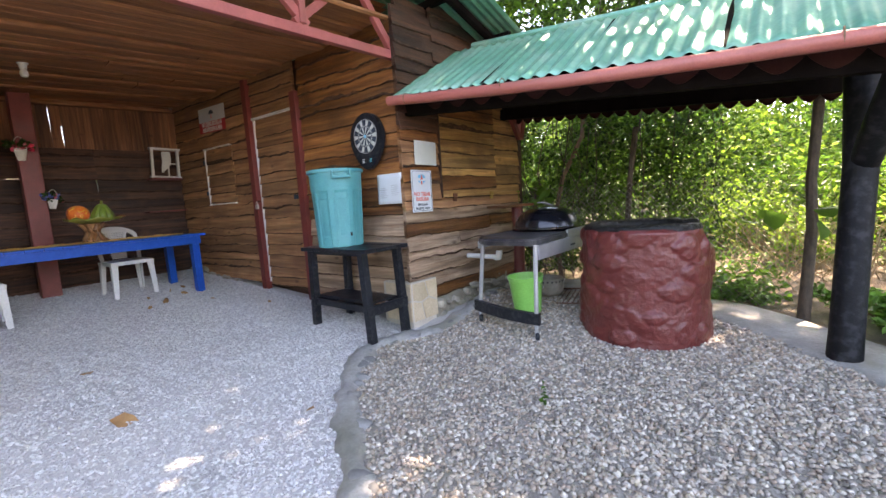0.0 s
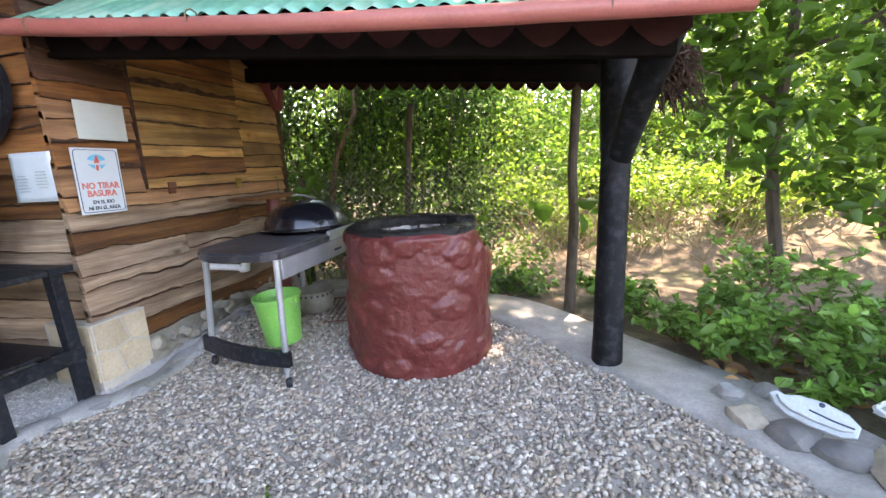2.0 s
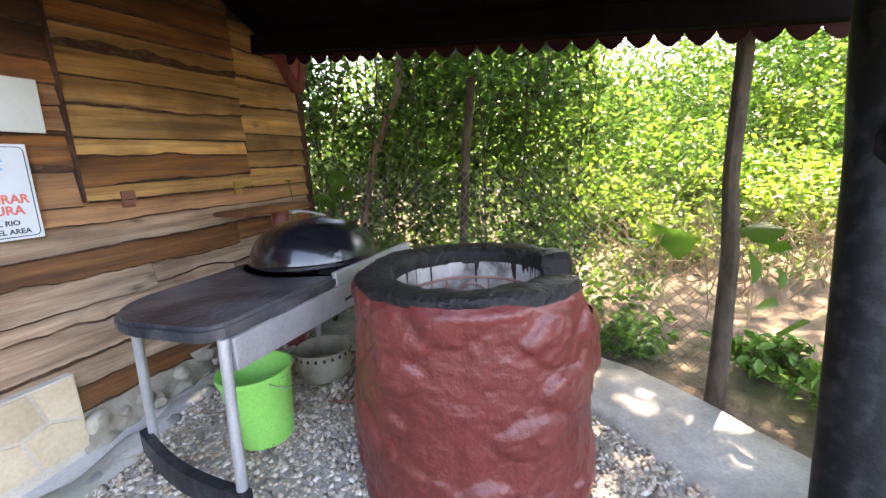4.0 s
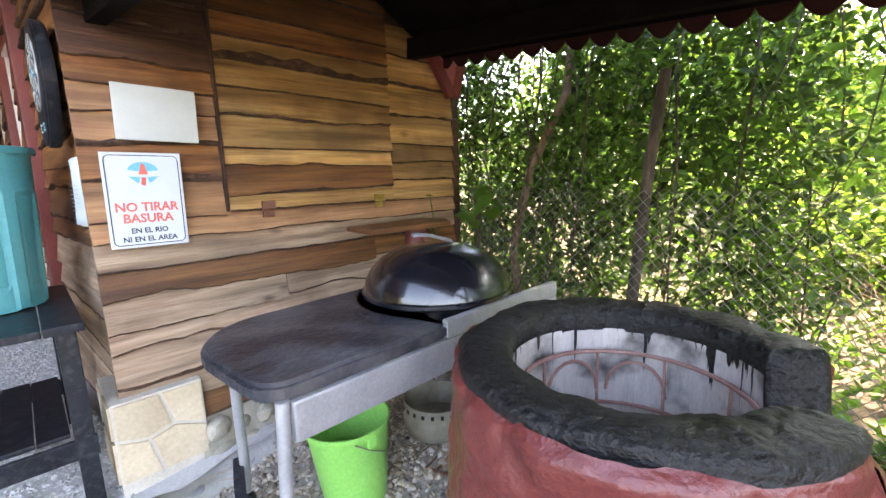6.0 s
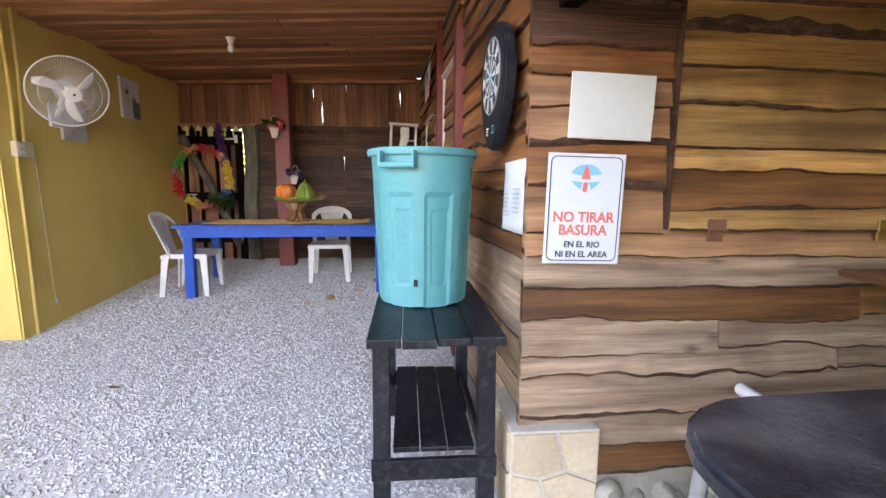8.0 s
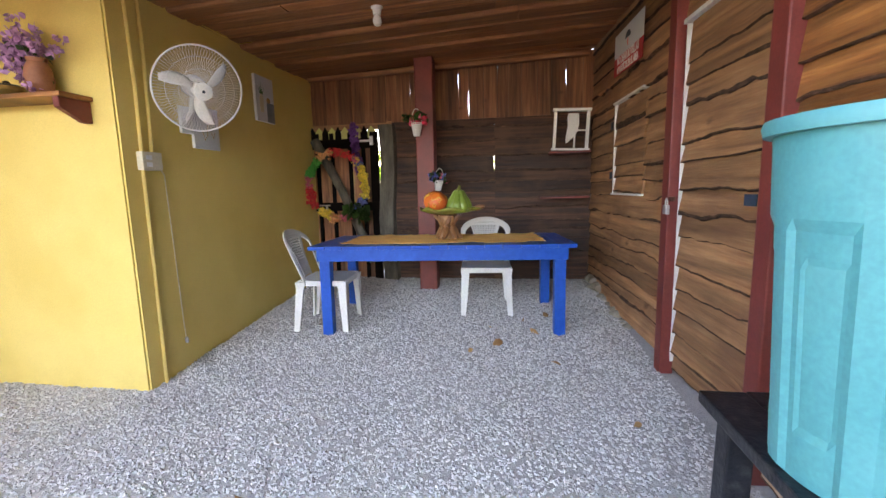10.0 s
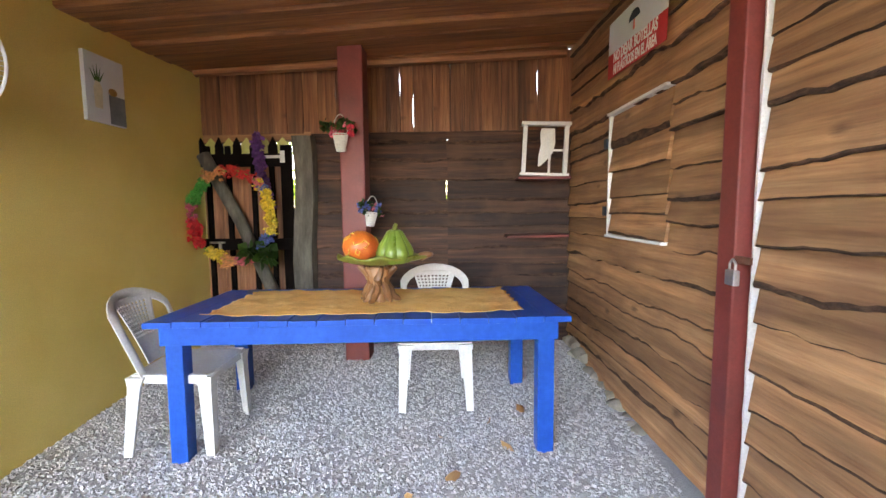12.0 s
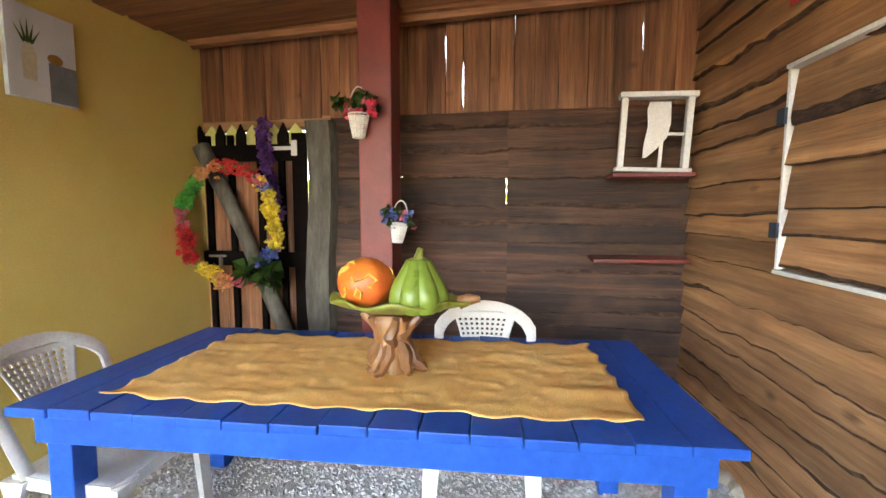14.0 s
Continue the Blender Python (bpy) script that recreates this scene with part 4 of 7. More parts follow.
def build_sign():
    out = .068
    s = thing("litter_sign", MS @ Matrix.Translation((.195, out, 1.42)) @ pose(0, 0, 0, 0, 1.0, 0), "white metal no-littering sign with blue border, in Spanish", "sign")
    w, h = .142, .198
    part("plate", boxed((-w, -.002, -h), (w, .002, h), .0015), M["paper"], s)
    r = .02
    pts = []
    for cx, cz, a0 in ((w - .012 - r, h - .012 - r, 0), (-w + .012 + r, h - .012 - r, 90), (-w + .012 + r, -h + .012 + r, 180), (w - .012 - r, -h + .012 + r, 270)):
        pts += [(cx + r * math.cos(radians(a0 + 22.5 * i)), .0025, cz + r * math.sin(radians(a0 + 22.5 * i))) for i in range(5)]
    part("border", rod(pts, .0022, 4, closed=True), M["ink"], s)

    def word(body, z, size, mat, sq=1.0):
        text_mesh("lettering", body, size, mat, s, upright(Matrix.Translation((0, .0028, z))), squeeze=sq)
    word("NO TIRAR", -.045, .052, M["redink"], .95)
    word("BASURA", -.092, .052, M["redink"], .95)
    word("EN EL RIO", -.137, .030, M["ink"])
    word("NI EN EL AREA", -.173, .030, M["ink"])
    arc = [(.058 * math.cos(a), .115 + .045 * math.sin(a)) for a in np.linspace(.25, math.pi - .25, 12)] + [(0.0, .118)]
    part("emblem", slab(arc, 0, .001, 0, upright(Matrix.Translation((0, .0026, 0)))), M["skyink"], s)
    for sx in (-1, 1):
        tri = [(sx * .055, .10), (sx * .012, .098), (sx * .02, .07)]
        part("emblem", slab(tri if sx > 0 else tri[::-1], 0, .001, 0, upright(Matrix.Translation((0, .0026, 0)))), M["skyink"], s)
    part("emblem", slab([(-.018, .108), (.016, .108), (.006, .15), (-.004, .155)], 0, .0016, 0, upright(Matrix.Translation((0, .0026, 0)))), M["redink"], s)
    part("emblem", slab([(-.008, .096), (.008, .096), (.003, .06), (-.012, .066)], 0, .001, 0, upright(Matrix.Translation((0, .0026, 0)))), M["redink"], s)
    b = thing("notice_board", MS @ Matrix.Translation((.275, .072, 1.778)) @ pose(0, 0, 0, 0, 1.6, 0), "blank cream plastic board nailed to the planks", "board")
    part("panel", boxed((-.152, -.004, -.112), (.152, .004, .112), .003), M["board"], b)


build_sign()


def build_dart():
    d = thing("dartboard", face_frame(on_dart(.385, 1.925, .092), (-1, 0, 0), N_DART) @ Matrix.Rotation(0, 4, "Y"), "black electronic dartboard with white segments on plank wall", "dartboard")
    m = Matrix.Rotation(radians(-90), 4, "X")
    out = []
    for i in range(40):
        a = 2 * math.pi * i / 40
        rx = .225
        z = .235 * math.sin(a) + .035
        if math.sin(a) < -.1:
            z = .235 * math.sin(a) * 1.28 + .035
        out.append((rx * math.cos(a) * (1 if math.sin(a) > -.1 else (1 - .28 * (abs(math.sin(a)) - .1) ** 1.2)), z))
    face = Matrix(((1, 0, 0, 0), (0, 0, 1, 0), (0, 1, 0, 0), (0, 0, 0, 1)))
    part("case", slab(out, -.03, .022, .008, face), M["black"], d)
    cz = .05

    def ring(r0, r1, a0, a1, y, mat, nm, seg=3):
        vv, ff = [], []
        for i in range(seg + 1):
            a = a0 + (a1 - a0) * i / seg
            for r in (r0, r1):
                vv.append((r * math.cos(a), y, cz + r * math.sin(a)))
                vv.append((r * math.cos(a), y - .004, cz + r * math.sin(a)))
        for i in range(seg):
            q = i * 4
            ff += [(q, q + 4, q + 6, q + 2), (q, q + 1, q + 5, q + 4), (q + 2, q + 6, q + 7, q + 3)]
        return mesh(nm, vv, ff, mat, d)
    for i in range(20):
        a0, a1 = 2 * math.pi * (i - .42) / 20, 2 * math.pi * (i + .42) / 20
        white = i % 2 == 0
        ring(.018, .088, a0, a1, .027, M["board"] if white else M["ink"], "segment")
        ring(.098, .150, a0, a1, .027, M["board"] if white else M["ink"], "segment")
        ring(.090, .096, a0, a1, .028, M["ink"] if white else M["board"], "segment", 2)
    ring(.155, .16, 0, 2 * math.pi, .027, M["alu"], "number_ring", 30)
    part("bullseye", lathe([(.016, -.004), (.016, .004), (.001, .005)], 16, Matrix.Translation((0, .026, cz)) @ m), M["skyink"], d)
    part("display", boxed((-.03, .02, -.195), (.03, .026, -.17), .002), M["soot"], d)
    for i in range(3):
        for sx in (-1, 1):
            part("button", boxed((sx * .05 - .014, .02, -.196 + .013 * i), (sx * .05 + .014, .027, -.188 + .013 * i), .002), M["teal"] if sx < 0 else M["white"], d)


build_dart()


def build_paper():
    p = thing("paper_notice", face_frame(on_dart(.165, 1.46, .064), (-1, 0, 0), N_DART), "curling white paper notice with unreadable print", "notice")
    # sheet, seen from the porch: x to the left along the wall
    vv, ff = [], []
    nx, nz = 10, 8
    for j in range(nz + 1):
        for i in range(nx + 1):
            u, v = i / nx - .5, j / nz - .5
            vv.append((u * .33, .006 + .012 * math.cos(u * 5 + v * 2) * (abs(u) + .2) + .004 * noise.noise((u * 4, v * 4, 0)), v * .285))
    for j in range(nz):
        for i in range(nx):
            a = j * (nx + 1) + i
            ff.append((a, a + 1, a + nx + 2, a + nx + 1))
    ob = mesh("sheet", vv, ff, M["paper"], p, smooth=True)
    sm = ob.modifiers.new("thick", "SOLIDIFY")
    sm.thickness = .001
    rnd = random.Random(3)
    for c in (-1, 1):
        for i in range(6):
            z = .03 - i * .018 - (.02 if c > 0 else 0)
            l = rnd.uniform(.035, .055)
            part("print_line", boxed((c * .075 - l, .0155, z - .0025), (c * .075 + l, .0165, z + .0025)), M["alu"], p)


build_paper()


# ---- things: porch ----
def build_table():
    m = Matrix.Translation((-6.19, 1.06, 0)) @ pose(0, 0, 0, 0, -1.0, 4.3) @ Matrix()
    t = thing("dining_table", m, "long glossy blue painted plank table on pale gravel", "table")
    L, D, zt = 1.055, .475, 1.095
    n = 15
    for i in range(n):
        a = -L + 2 * L * i / n
        b = -L + 2 * L * (i + 1) / n
        part("board", boxed((-D + .006 * math.sin(i * 3.1), a + .0015, zt - .03), (D + .006 * math.sin(i * 5.3), b - .0015, zt + .002 * math.sin(i * 2)), .004), M["blue"], t)
    for sx in (-1, 1):
        part("apron", boxed((sx * (D - .045) - .012, -L + .06, zt - .125), (sx * (D - .045) + .012, L - .06, zt - .031), .004), M["blue"], t)
        part("apron", boxed((-D + .06, sx * (L - .075) - .012, zt - .125), (D - .06, sx * (L - .075) + .012, zt - .031), .004), M["blue"], t)
        for sy in (-1, 1):
            x, y = sx * (D - .10), sy * (L - .115)
            w = m @ Vector((x, y, 0))
            part("leg", boxed((x - .043, y - .043, ground_z(w.x, w.y) - .02 - m.translation.z), (x + .043, y + .043, zt - .032), .006), M["blue"], t)
    # runner
    c = thing("table_runner", m, "wavy-edged tan-orange cloth runner lying on blue table", "table runner")
    nx, ny = 48, 96
    vv, ff = [], []
    for j in range(ny + 1):
        for i in range(nx + 1):
            u, v = i / nx - .5, j / ny - .5
            wx = .365 * (1 + .02 * noise.noise((v * 14, 2, u)))
            wy = .825 * (1 + .012 * noise.noise((u * 14, 5, v)))
            x, y = u * 2 * wx + .012 * math.sin(v * 60) * abs(2 * u) ** 6, v * 2 * wy + .008 * math.sin(u * 34) * abs(2 * v) ** 8
            z = .006 + .016 * max(0, noise.noise((x * 9, y * 6, 1))) + .009 * max(0, noise.noise((x * 22, y * 18, 4)))
            z += .005 * abs(2 * v) ** 10 * (1 + math.sin(u * 40)) * .5
            vv.append((x + .015, y + .012, zt + .003 + z))
    for j in range(ny):
        for i in range(nx):
            a = j * (nx + 1) + i
            ff.append((a, a + 1, a + nx + 2, a + nx + 1))
    ob = mesh("cloth", vv, ff, M["orange_cloth"], c, smooth=True)
    sm = ob.modifiers.new("thick", "SOLIDIFY")
    sm.thickness, sm.offset = .003, -1


build_table()

M["stump"] = material("glazed_brown_root", [(.07, .025, .010), (.24, .105, .04), (.38, .20, .09)], .35, 7, (1, 1, .3), .5, 40)
M["leafglaze"] = material("olive_green_glaze", [(.13, .16, .025), (.28, .30, .06)], .3, 8, bump=.1, stain=(.10, .05, .02), stain_scale=14)
M["gourdglaze"] = material("apple_green_glaze", [(.12, .19, .028), (.19, .28, .045)], .3, 5, (2, 2, .6), .1, 30)
M["pumpkin"] = material("orange_glaze", [(.72, .13, .025), (.80, .22, .035)], .35, 8, bump=.1, stain=(.62, .06, .03), stain_scale=9)
M["pumpline"] = material("yellow_glaze", [(.80, .42, .06), (.82, .48, .1)], .4, 8, bump=.1)


def build_fruit_stand():
    bx, by, bz = -6.20, 1.10, 1.106
    st = thing("fruit_stand", Matrix.Translation((bx, by, bz)), "ceramic leaf dish on a brown tree-root foot, on table", "centrepiece")
    # root foot: knotted trunk on spreading roots, limbs under the dish
    rf = random.Random(21)
    part("root_foot", lathe([(.082, .0), (.078, .03), (.066, .07), (.060, .11), (.066, .15), (.080, .19), (.07, .205)], 28, wobble=lambda a, z, r: .013 * math.sin(5 * a + z * 22) + .006 * noise.noise((math.cos(a) * 3, math.sin(a) * 3, z * 20))), M["stump"], st, "brown glazed root-shaped foot", smooth=True)
    for i in range(8):
        a = 2 * math.pi * i / 8 + rf.uniform(-.25, .25)
        c, sn = math.cos(a), math.sin(a)
        L = rf.uniform(.085, .125)
        q = [(.042 * c, .042 * sn, .11), (.066 * c - .012 * sn, .066 * sn + .012 * c, .06), (.085 * c, .085 * sn, .026), (L * c, L * sn, .012), ((L + .018) * c + .012 * sn, (L + .018) * sn - .012 * c, .006)]
        part("root", rod(q, [.022, .027, .024, .017, .008], 8), M["stump"], st, smooth=True)
    for i in range(6):
        a = 2 * math.pi * (i + .4) / 6 + rf.uniform(-.25, .25)
        c, sn = math.cos(a), math.sin(a)
        q = [(.042 * c, .042 * sn, .10), (.07 * c + .01 * sn, .055 * sn - .01 * c, .135), (.062 * c, .075 * sn, .165), (.08 * c, .12 * sn, .205)]
        part("branch", rod(q, [.022, .024, .020, .014], 8), M["stump"], st, smooth=True)
    # leaf dish
    n = 48
    vv, ff = [], []
    rings = [0, .35, .65, .85, 1.0]
    for q in rings:
        for i in range(n):
            a = 2 * math.pi * i / n
            rx, ry = .155 * q, .245 * q
            z = .205 + .05 * q ** 2.4 + .010 * q ** 3 * math.sin(7 * a) + .006 * q * abs(math.cos(4 * a))
            vv.append((rx * math.cos(a), ry * math.sin(a) + (.05 * q ** 3 if math.sin(a) > .93 else 0), z))
    for j in range(len(rings) - 1):
        for i in range(n):
            a, b = j * n + i, j * n + (i + 1) % n
            ff.append((a, b, b + n, a + n))
    d = mesh("leaf_dish", vv, ff, M["leafglaze"], st, "wavy olive green leaf dish", smooth=True)
    sm = d.modifiers.new("thick", "SOLIDIFY")
    sm.thickness = .009
    part("leaf_stem", rod([(0, .25, .255), (0, .285, .268), (.0, .325, .272)], [.026, .022, .012], 10), M["stump"], st, smooth=True)
    # pumpkin
    pk = thing("ceramic_pumpkin", Matrix.Translation((bx + .0, by - .105, bz + .222)) @ pose(0, 0, 0, 0, 0, 20), "orange ceramic pumpkin with yellow crack lines on dish", "ornament")

    def wob(a, z, r):
        return -.007 * abs(math.cos(3.5 * a)) * (r / .11) + .006 * noise.noise((math.cos(a) * 2, math.sin(a) * 2, z * 14))
    R = .108
    prof = [(max(.001, R * math.sin(t)), .095 - .095 * math.cos(t)) for t in np.linspace(.0, math.pi, 17)]
    part("fruit", lathe(prof, 36, wobble=lambda a, z, r: wob(a, z, r) if r > .01 else 0), M["pumpkin"], pk, smooth=True)
    rnd = random.Random(8)
    nodes = []
    for i in range(9):
        a, t = rnd.uniform(-1.5, 1.7), rnd.uniform(.8, 2.6)
        pts = []
        for _ in range(5):
            pts.append((math.sin(t) * math.cos(a) * (R + .000), math.sin(t) * math.sin(a) * (R + .000), .095 - .097 * math.cos(t)))
            a += rnd.uniform(-.28, .28)
            t = min(2.9, max(.4, t + rnd.uniform(-.3, .3)))
        part("crack_line", rod(pts, .0042, 5), M["pumpline"], pk)
    # gourd
    g = thing("ceramic_gourd", Matrix.Translation((bx + .02, by + .105, bz + .222)) @ pose(0, 0, 0, 0, 3, 0), "apple green ceramic gourd with short stem on dish", "ornament")
    prof = [(.04, 0), (.085, .008), (.107, .036), (.109, .066), (.096, .102), (.074, .138), (.056, .168), (.045, .188), (.028, .196), (.001, .195)]
    part("fruit", lathe(prof, 48, wobble=lambda a, z, r: (.014 * (abs(math.cos(4 * a + .5)) ** .5) - .010) * (r / .1) if r > .01 else 0), M["gourdglaze"], g, smooth=True)
    part("stem", rod([(0, 0, .186), (.004, .003, .21), (-.004, .008, .232)], [.022, .014, .011], 8), M["leafglaze"], g, smooth=True)


build_fruit_stand()


def build_chair():
    c = thing("plastic_chair", Matrix(), "white moulded plastic chair with perforated back on gravel", "chair", "chairs at the table")
    # local: faces +y, floor at z 0
    hs = .43
    # seat, dished
    vv, ff = [], []
    nx, ny = 12, 12
    for j in range(ny + 1):
        for i in range(nx + 1):
            u, v = i / nx * 2 - 1, j / ny * 2 - 1
            w = .205 + .02 * (v + 1) / 2
            x, y = u * w * (1 - .06 * abs(v) ** 4), v * .205 * (1 - .05 * abs(u) ** 4)
            z = hs - .014 * (1 - u * u) * (1 - v * v) - (.018 * max(0, v - .75) * 4)
            vv.append((x, y, z))
    for j in range(ny):
        for i in range(nx):
            a = j * (nx + 1) + i
            ff.append((a, a + 1, a + nx + 2, a + nx + 1))
    s = mesh("seat", vv, ff, M["chairwhite"], c, smooth=True)
    sm = s.modifiers.new("thick", "SOLIDIFY")
    sm.thickness = .008
    loop = [(x, y, hs - .022) for x, y in ((-.2, -.2), (.2, -.2), (.222, .0), (.222, .19), (.18, .205), (-.18, .205), (-.222, .19), (-.222, 0))]
    verts, faces = [], []
    for x, y, z in loop:
        verts += [(x, y, z - .022), (x, y, z + .022), (x * .97, y * .97, z + .022), (x * .97, y * .97, z - .022)]
    for i in range(8):
        for q in range(4):
            a, b = i * 4 + q, i * 4 + (q + 1) % 4
            a2, b2 = ((i + 1) % 8) * 4 + q, ((i + 1) % 8) * 4 + (q + 1) % 4
            faces.append((a, b, b2, a2))
    mesh("seat_edge", verts, faces, M["chairwhite"], c)
    for sx in (-1, 1):
        for sy in (-1, 1):
            top = Vector((sx * .195, sy * .185, hs - .01))
            bot = Vector((sx * .215, sy * (.20 if sy > 0 else .235), 0))
            bm = bmesh.new()
            rows = []
            for f in (0, .12, .4, 1):
                p = top.lerp(bot, f)
                w = .034 - .012 * f + (.012 * (1 - f / .12) if f < .12 else 0)
                t = .009
                L = [(w, w), (-w, w), (-w, w - t * 2), (w - t * 2, w - t * 2), (w - t * 2, -w), (w, -w)]
                rows.append([bm.verts.new((p.x + sx * (a - w * .3), p.y + sy * (b - w * .3), p.z)) for a, b in L])
            for a, b in zip(rows, rows[1:]):
                for q in range(6):
                    bm.faces.new((a[q], a[(q + 1) % 6], b[(q + 1) % 6], b[q]))
            bm.faces.new(rows[0])
            bm.faces.new(rows[-1][::-1])
            bmesh.ops.recalc_face_normals(bm, faces=bm.faces)
            part("leg", bm, M["chairwhite"], c)

    def back(u, z):
        """Point of the curved back sheet: u from -1 to 1, z height over the seat."""
        f = z / .40
        half = .195 + .03 * f
        return Vector((u * half, -.195 - .15 * f + .055 * (u * u), hs + z - .01))
    # outer rim
    rim = [back(-1, z) for z in np.linspace(0, .28, 6)] + [back(-math.cos(a), .28 + .115 * math.sin(a)) for a in np.linspace(.25, math.pi - .25, 11)] + [back(1, z) for z in np.linspace(.28, 0, 6)]
    bm = bmesh.new()
    rows = []
    for i, p in enumerate(rim):
        nrm = Vector((p.x * .8, 1, .28)).normalized()
        d = (rim[min(i + 1, len(rim) - 1)] - rim[max(i - 1, 0)]).normalized()
        side = d.cross(nrm).normalized()
        w = .026 if 5 < i < 17 else .02
        rows.append([bm.verts.new(p + side * a * w + nrm * b * .007) for a, b in ((-1, -1), (1, -1), (1.15, .4), (0, 1.6), (-1, .6))])
    for a, b in zip(rows, rows[1:]):
        for q in range(5):
            bm.faces.new((a[q], a[(q + 1) % 5], b[(q + 1) % 5], b[q]))
    bm.faces.new(rows[0])
    bm.faces.new(rows[-1])
    bmesh.ops.recalc_face_normals(bm, faces=bm.faces)
    part("back_rim", bm, M["chairwhite"], c, smooth=True)
    # centre panel with a grid of small holes
    vv, ff = [], []
    nx, nz = 21, 33
    for j in range(nz + 1):
        z = .02 + .355 * j / nz
        wd = .40 + .30 * (j / nz) ** 2
        for i in range(nx + 1):
            vv.append(back((i / nx * 2 - 1) * wd, z) + Vector((0, .002, 0)))
    for j in range(nz):
        for i in range(nx):
            if j > 12 and j < 31 and j % 2 == 1 and i % 2 == 1 and 1 < i < nx - 1:
                continue
            a = j * (nx + 1) + i
            ff.append((a, a + 1, a + nx + 2, a + nx + 1))
    ob = mesh("backrest", vv, ff, M["chairwhite"], c, smooth=True)
    sm = ob.modifiers.new("thick", "SOLIDIFY")
    sm.thickness = .006
    return c


chair = build_chair()
gA = ground_z(-6.0, .1)
chair.matrix_basis = pose(-5.97, .08, gA, 0, 0, 4)
chB = copy_thing(chair, pose(-6.42, 1.42, ground_z(-6.4, 1.4), 0, 0, -86))

# fan on the ochre wall
M["fanwire"] = material("white_wire", [(.70, .70, .70), (.78, .78, .78)], .4, 5, bump=0)


def build_fan():
    axis = Vector((.56, .76, -.33)).normalized()
    c = Vector((-5.20, -.42, 2.235))
    q = axis.to_track_quat("Z", "Y").to_matrix().to_4x4()
    f = thing("wall_fan", Matrix.Translation(c) @ q, "white wall fan with wire guard on ochre wall", "fan")
    R = .275
    g = part("guard", rod([(R * math.cos(a), R * math.sin(a), 0) for a in np.linspace(0, 2 * math.pi, 49)[:-1]], .0065, 8, closed=True), M["fanwire"], f, "fine white wire guard", smooth=True)
    bm = bmesh.new()
    for i in range(84):
        a = 2 * math.pi * i / 84
        for sgn in (1, -1):
            pts = [(r * math.cos(a), r * math.sin(a), sgn * .085 * (1 - (r / R) ** 2.6)) for r in (.055, .13, .2, .25, R)]
            rod(pts, .0011, 3, bm)
    part("wire_cage", bm, M["fanwire"], g)
    for r, z in ((.14, .07), (.21, .044)):
        part("hoop", rod([(r * math.cos(a), r * math.sin(a), z) for a in np.linspace(0, 2 * math.pi, 41)[:-1]], .0018, 4, closed=True), M["fanwire"], g)
    part("badge", lathe([(.058, .08), (.056, .09), (.03, .096), (.001, .097)], 28), M["white"], f, smooth=True)
    part("badge_mark", lathe([(.010, .097), (.001, .0985)], 12), M["ink"], f)
    part("hub", lathe([(.045, -.03), (.045, .04), (.03, .055), (.001, .056)], 24), M["white"], f, smooth=True)
    for k in range(3):
        vv, ff = [], []
        a0 = 2 * math.pi * k / 3 + .5
        for i in range(9):
            t = i / 8
            r = .04 + .20 * t
            half = (.20 + .55 * math.sin(math.pi * min(1, t * .9 + .05)) ** .8) * .62 * (.12 / (r + .06))
            for j in range(5):
                u = j / 4 * 2 - 1
                a = a0 + .35 * t + u * half
                vv.append((r * math.cos(a), r * math.sin(a), .018 * u + .006 * (1 - u * u)))
        for i in range(8):
            for j in range(4):
                a = i * 5 + j
                ff.append((a, a + 1, a + 6, a + 5))
        ob = mesh("blade", vv, ff, M["white"], f, smooth=True)
        sm = ob.modifiers.new("thick", "SOLIDIFY")
        sm.thickness = .003
    part("motor", lathe([(.03, -.2), (.06, -.19), (.075, -.15), (.075, -.1), (.06, -.085)], 28), M["white"], f, smooth=True)
    inv = (Matrix.Translation(c) @ q).inverted()
    part("bracket", rod([inv @ Vector(p) for p in ((-5.32, -.56, 2.28), (-5.34, -.60, 2.12), (-5.33, -.655, 2.05))], .02, 8), M["white"], f, smooth=True)
    part("wall_plate", boxed((-5.39, -.659, 1.97), (-5.27, -.635, 2.16), .008, inv), M["white"], f)


build_fan()

M["canvas"] = material("pale_grey_canvas", [(.60, .62, .64), (.72, .73, .74)], .8, 3, bump=.1, fine=200)
M["canvas_dark"] = material("dark_print_canvas", [(.10, .12, .13), (.24, .25, .26)], .8, 4, bump=.1)
M["cream"] = material("cream_plastic", [(.60, .52, .36), (.68, .60, .43)], .5, 5, bump=.05)
MY = face_frame((-4.78, -.66, 0), (-1, 0, 0), (0, 1, 0))   # x: from the front corner to the back


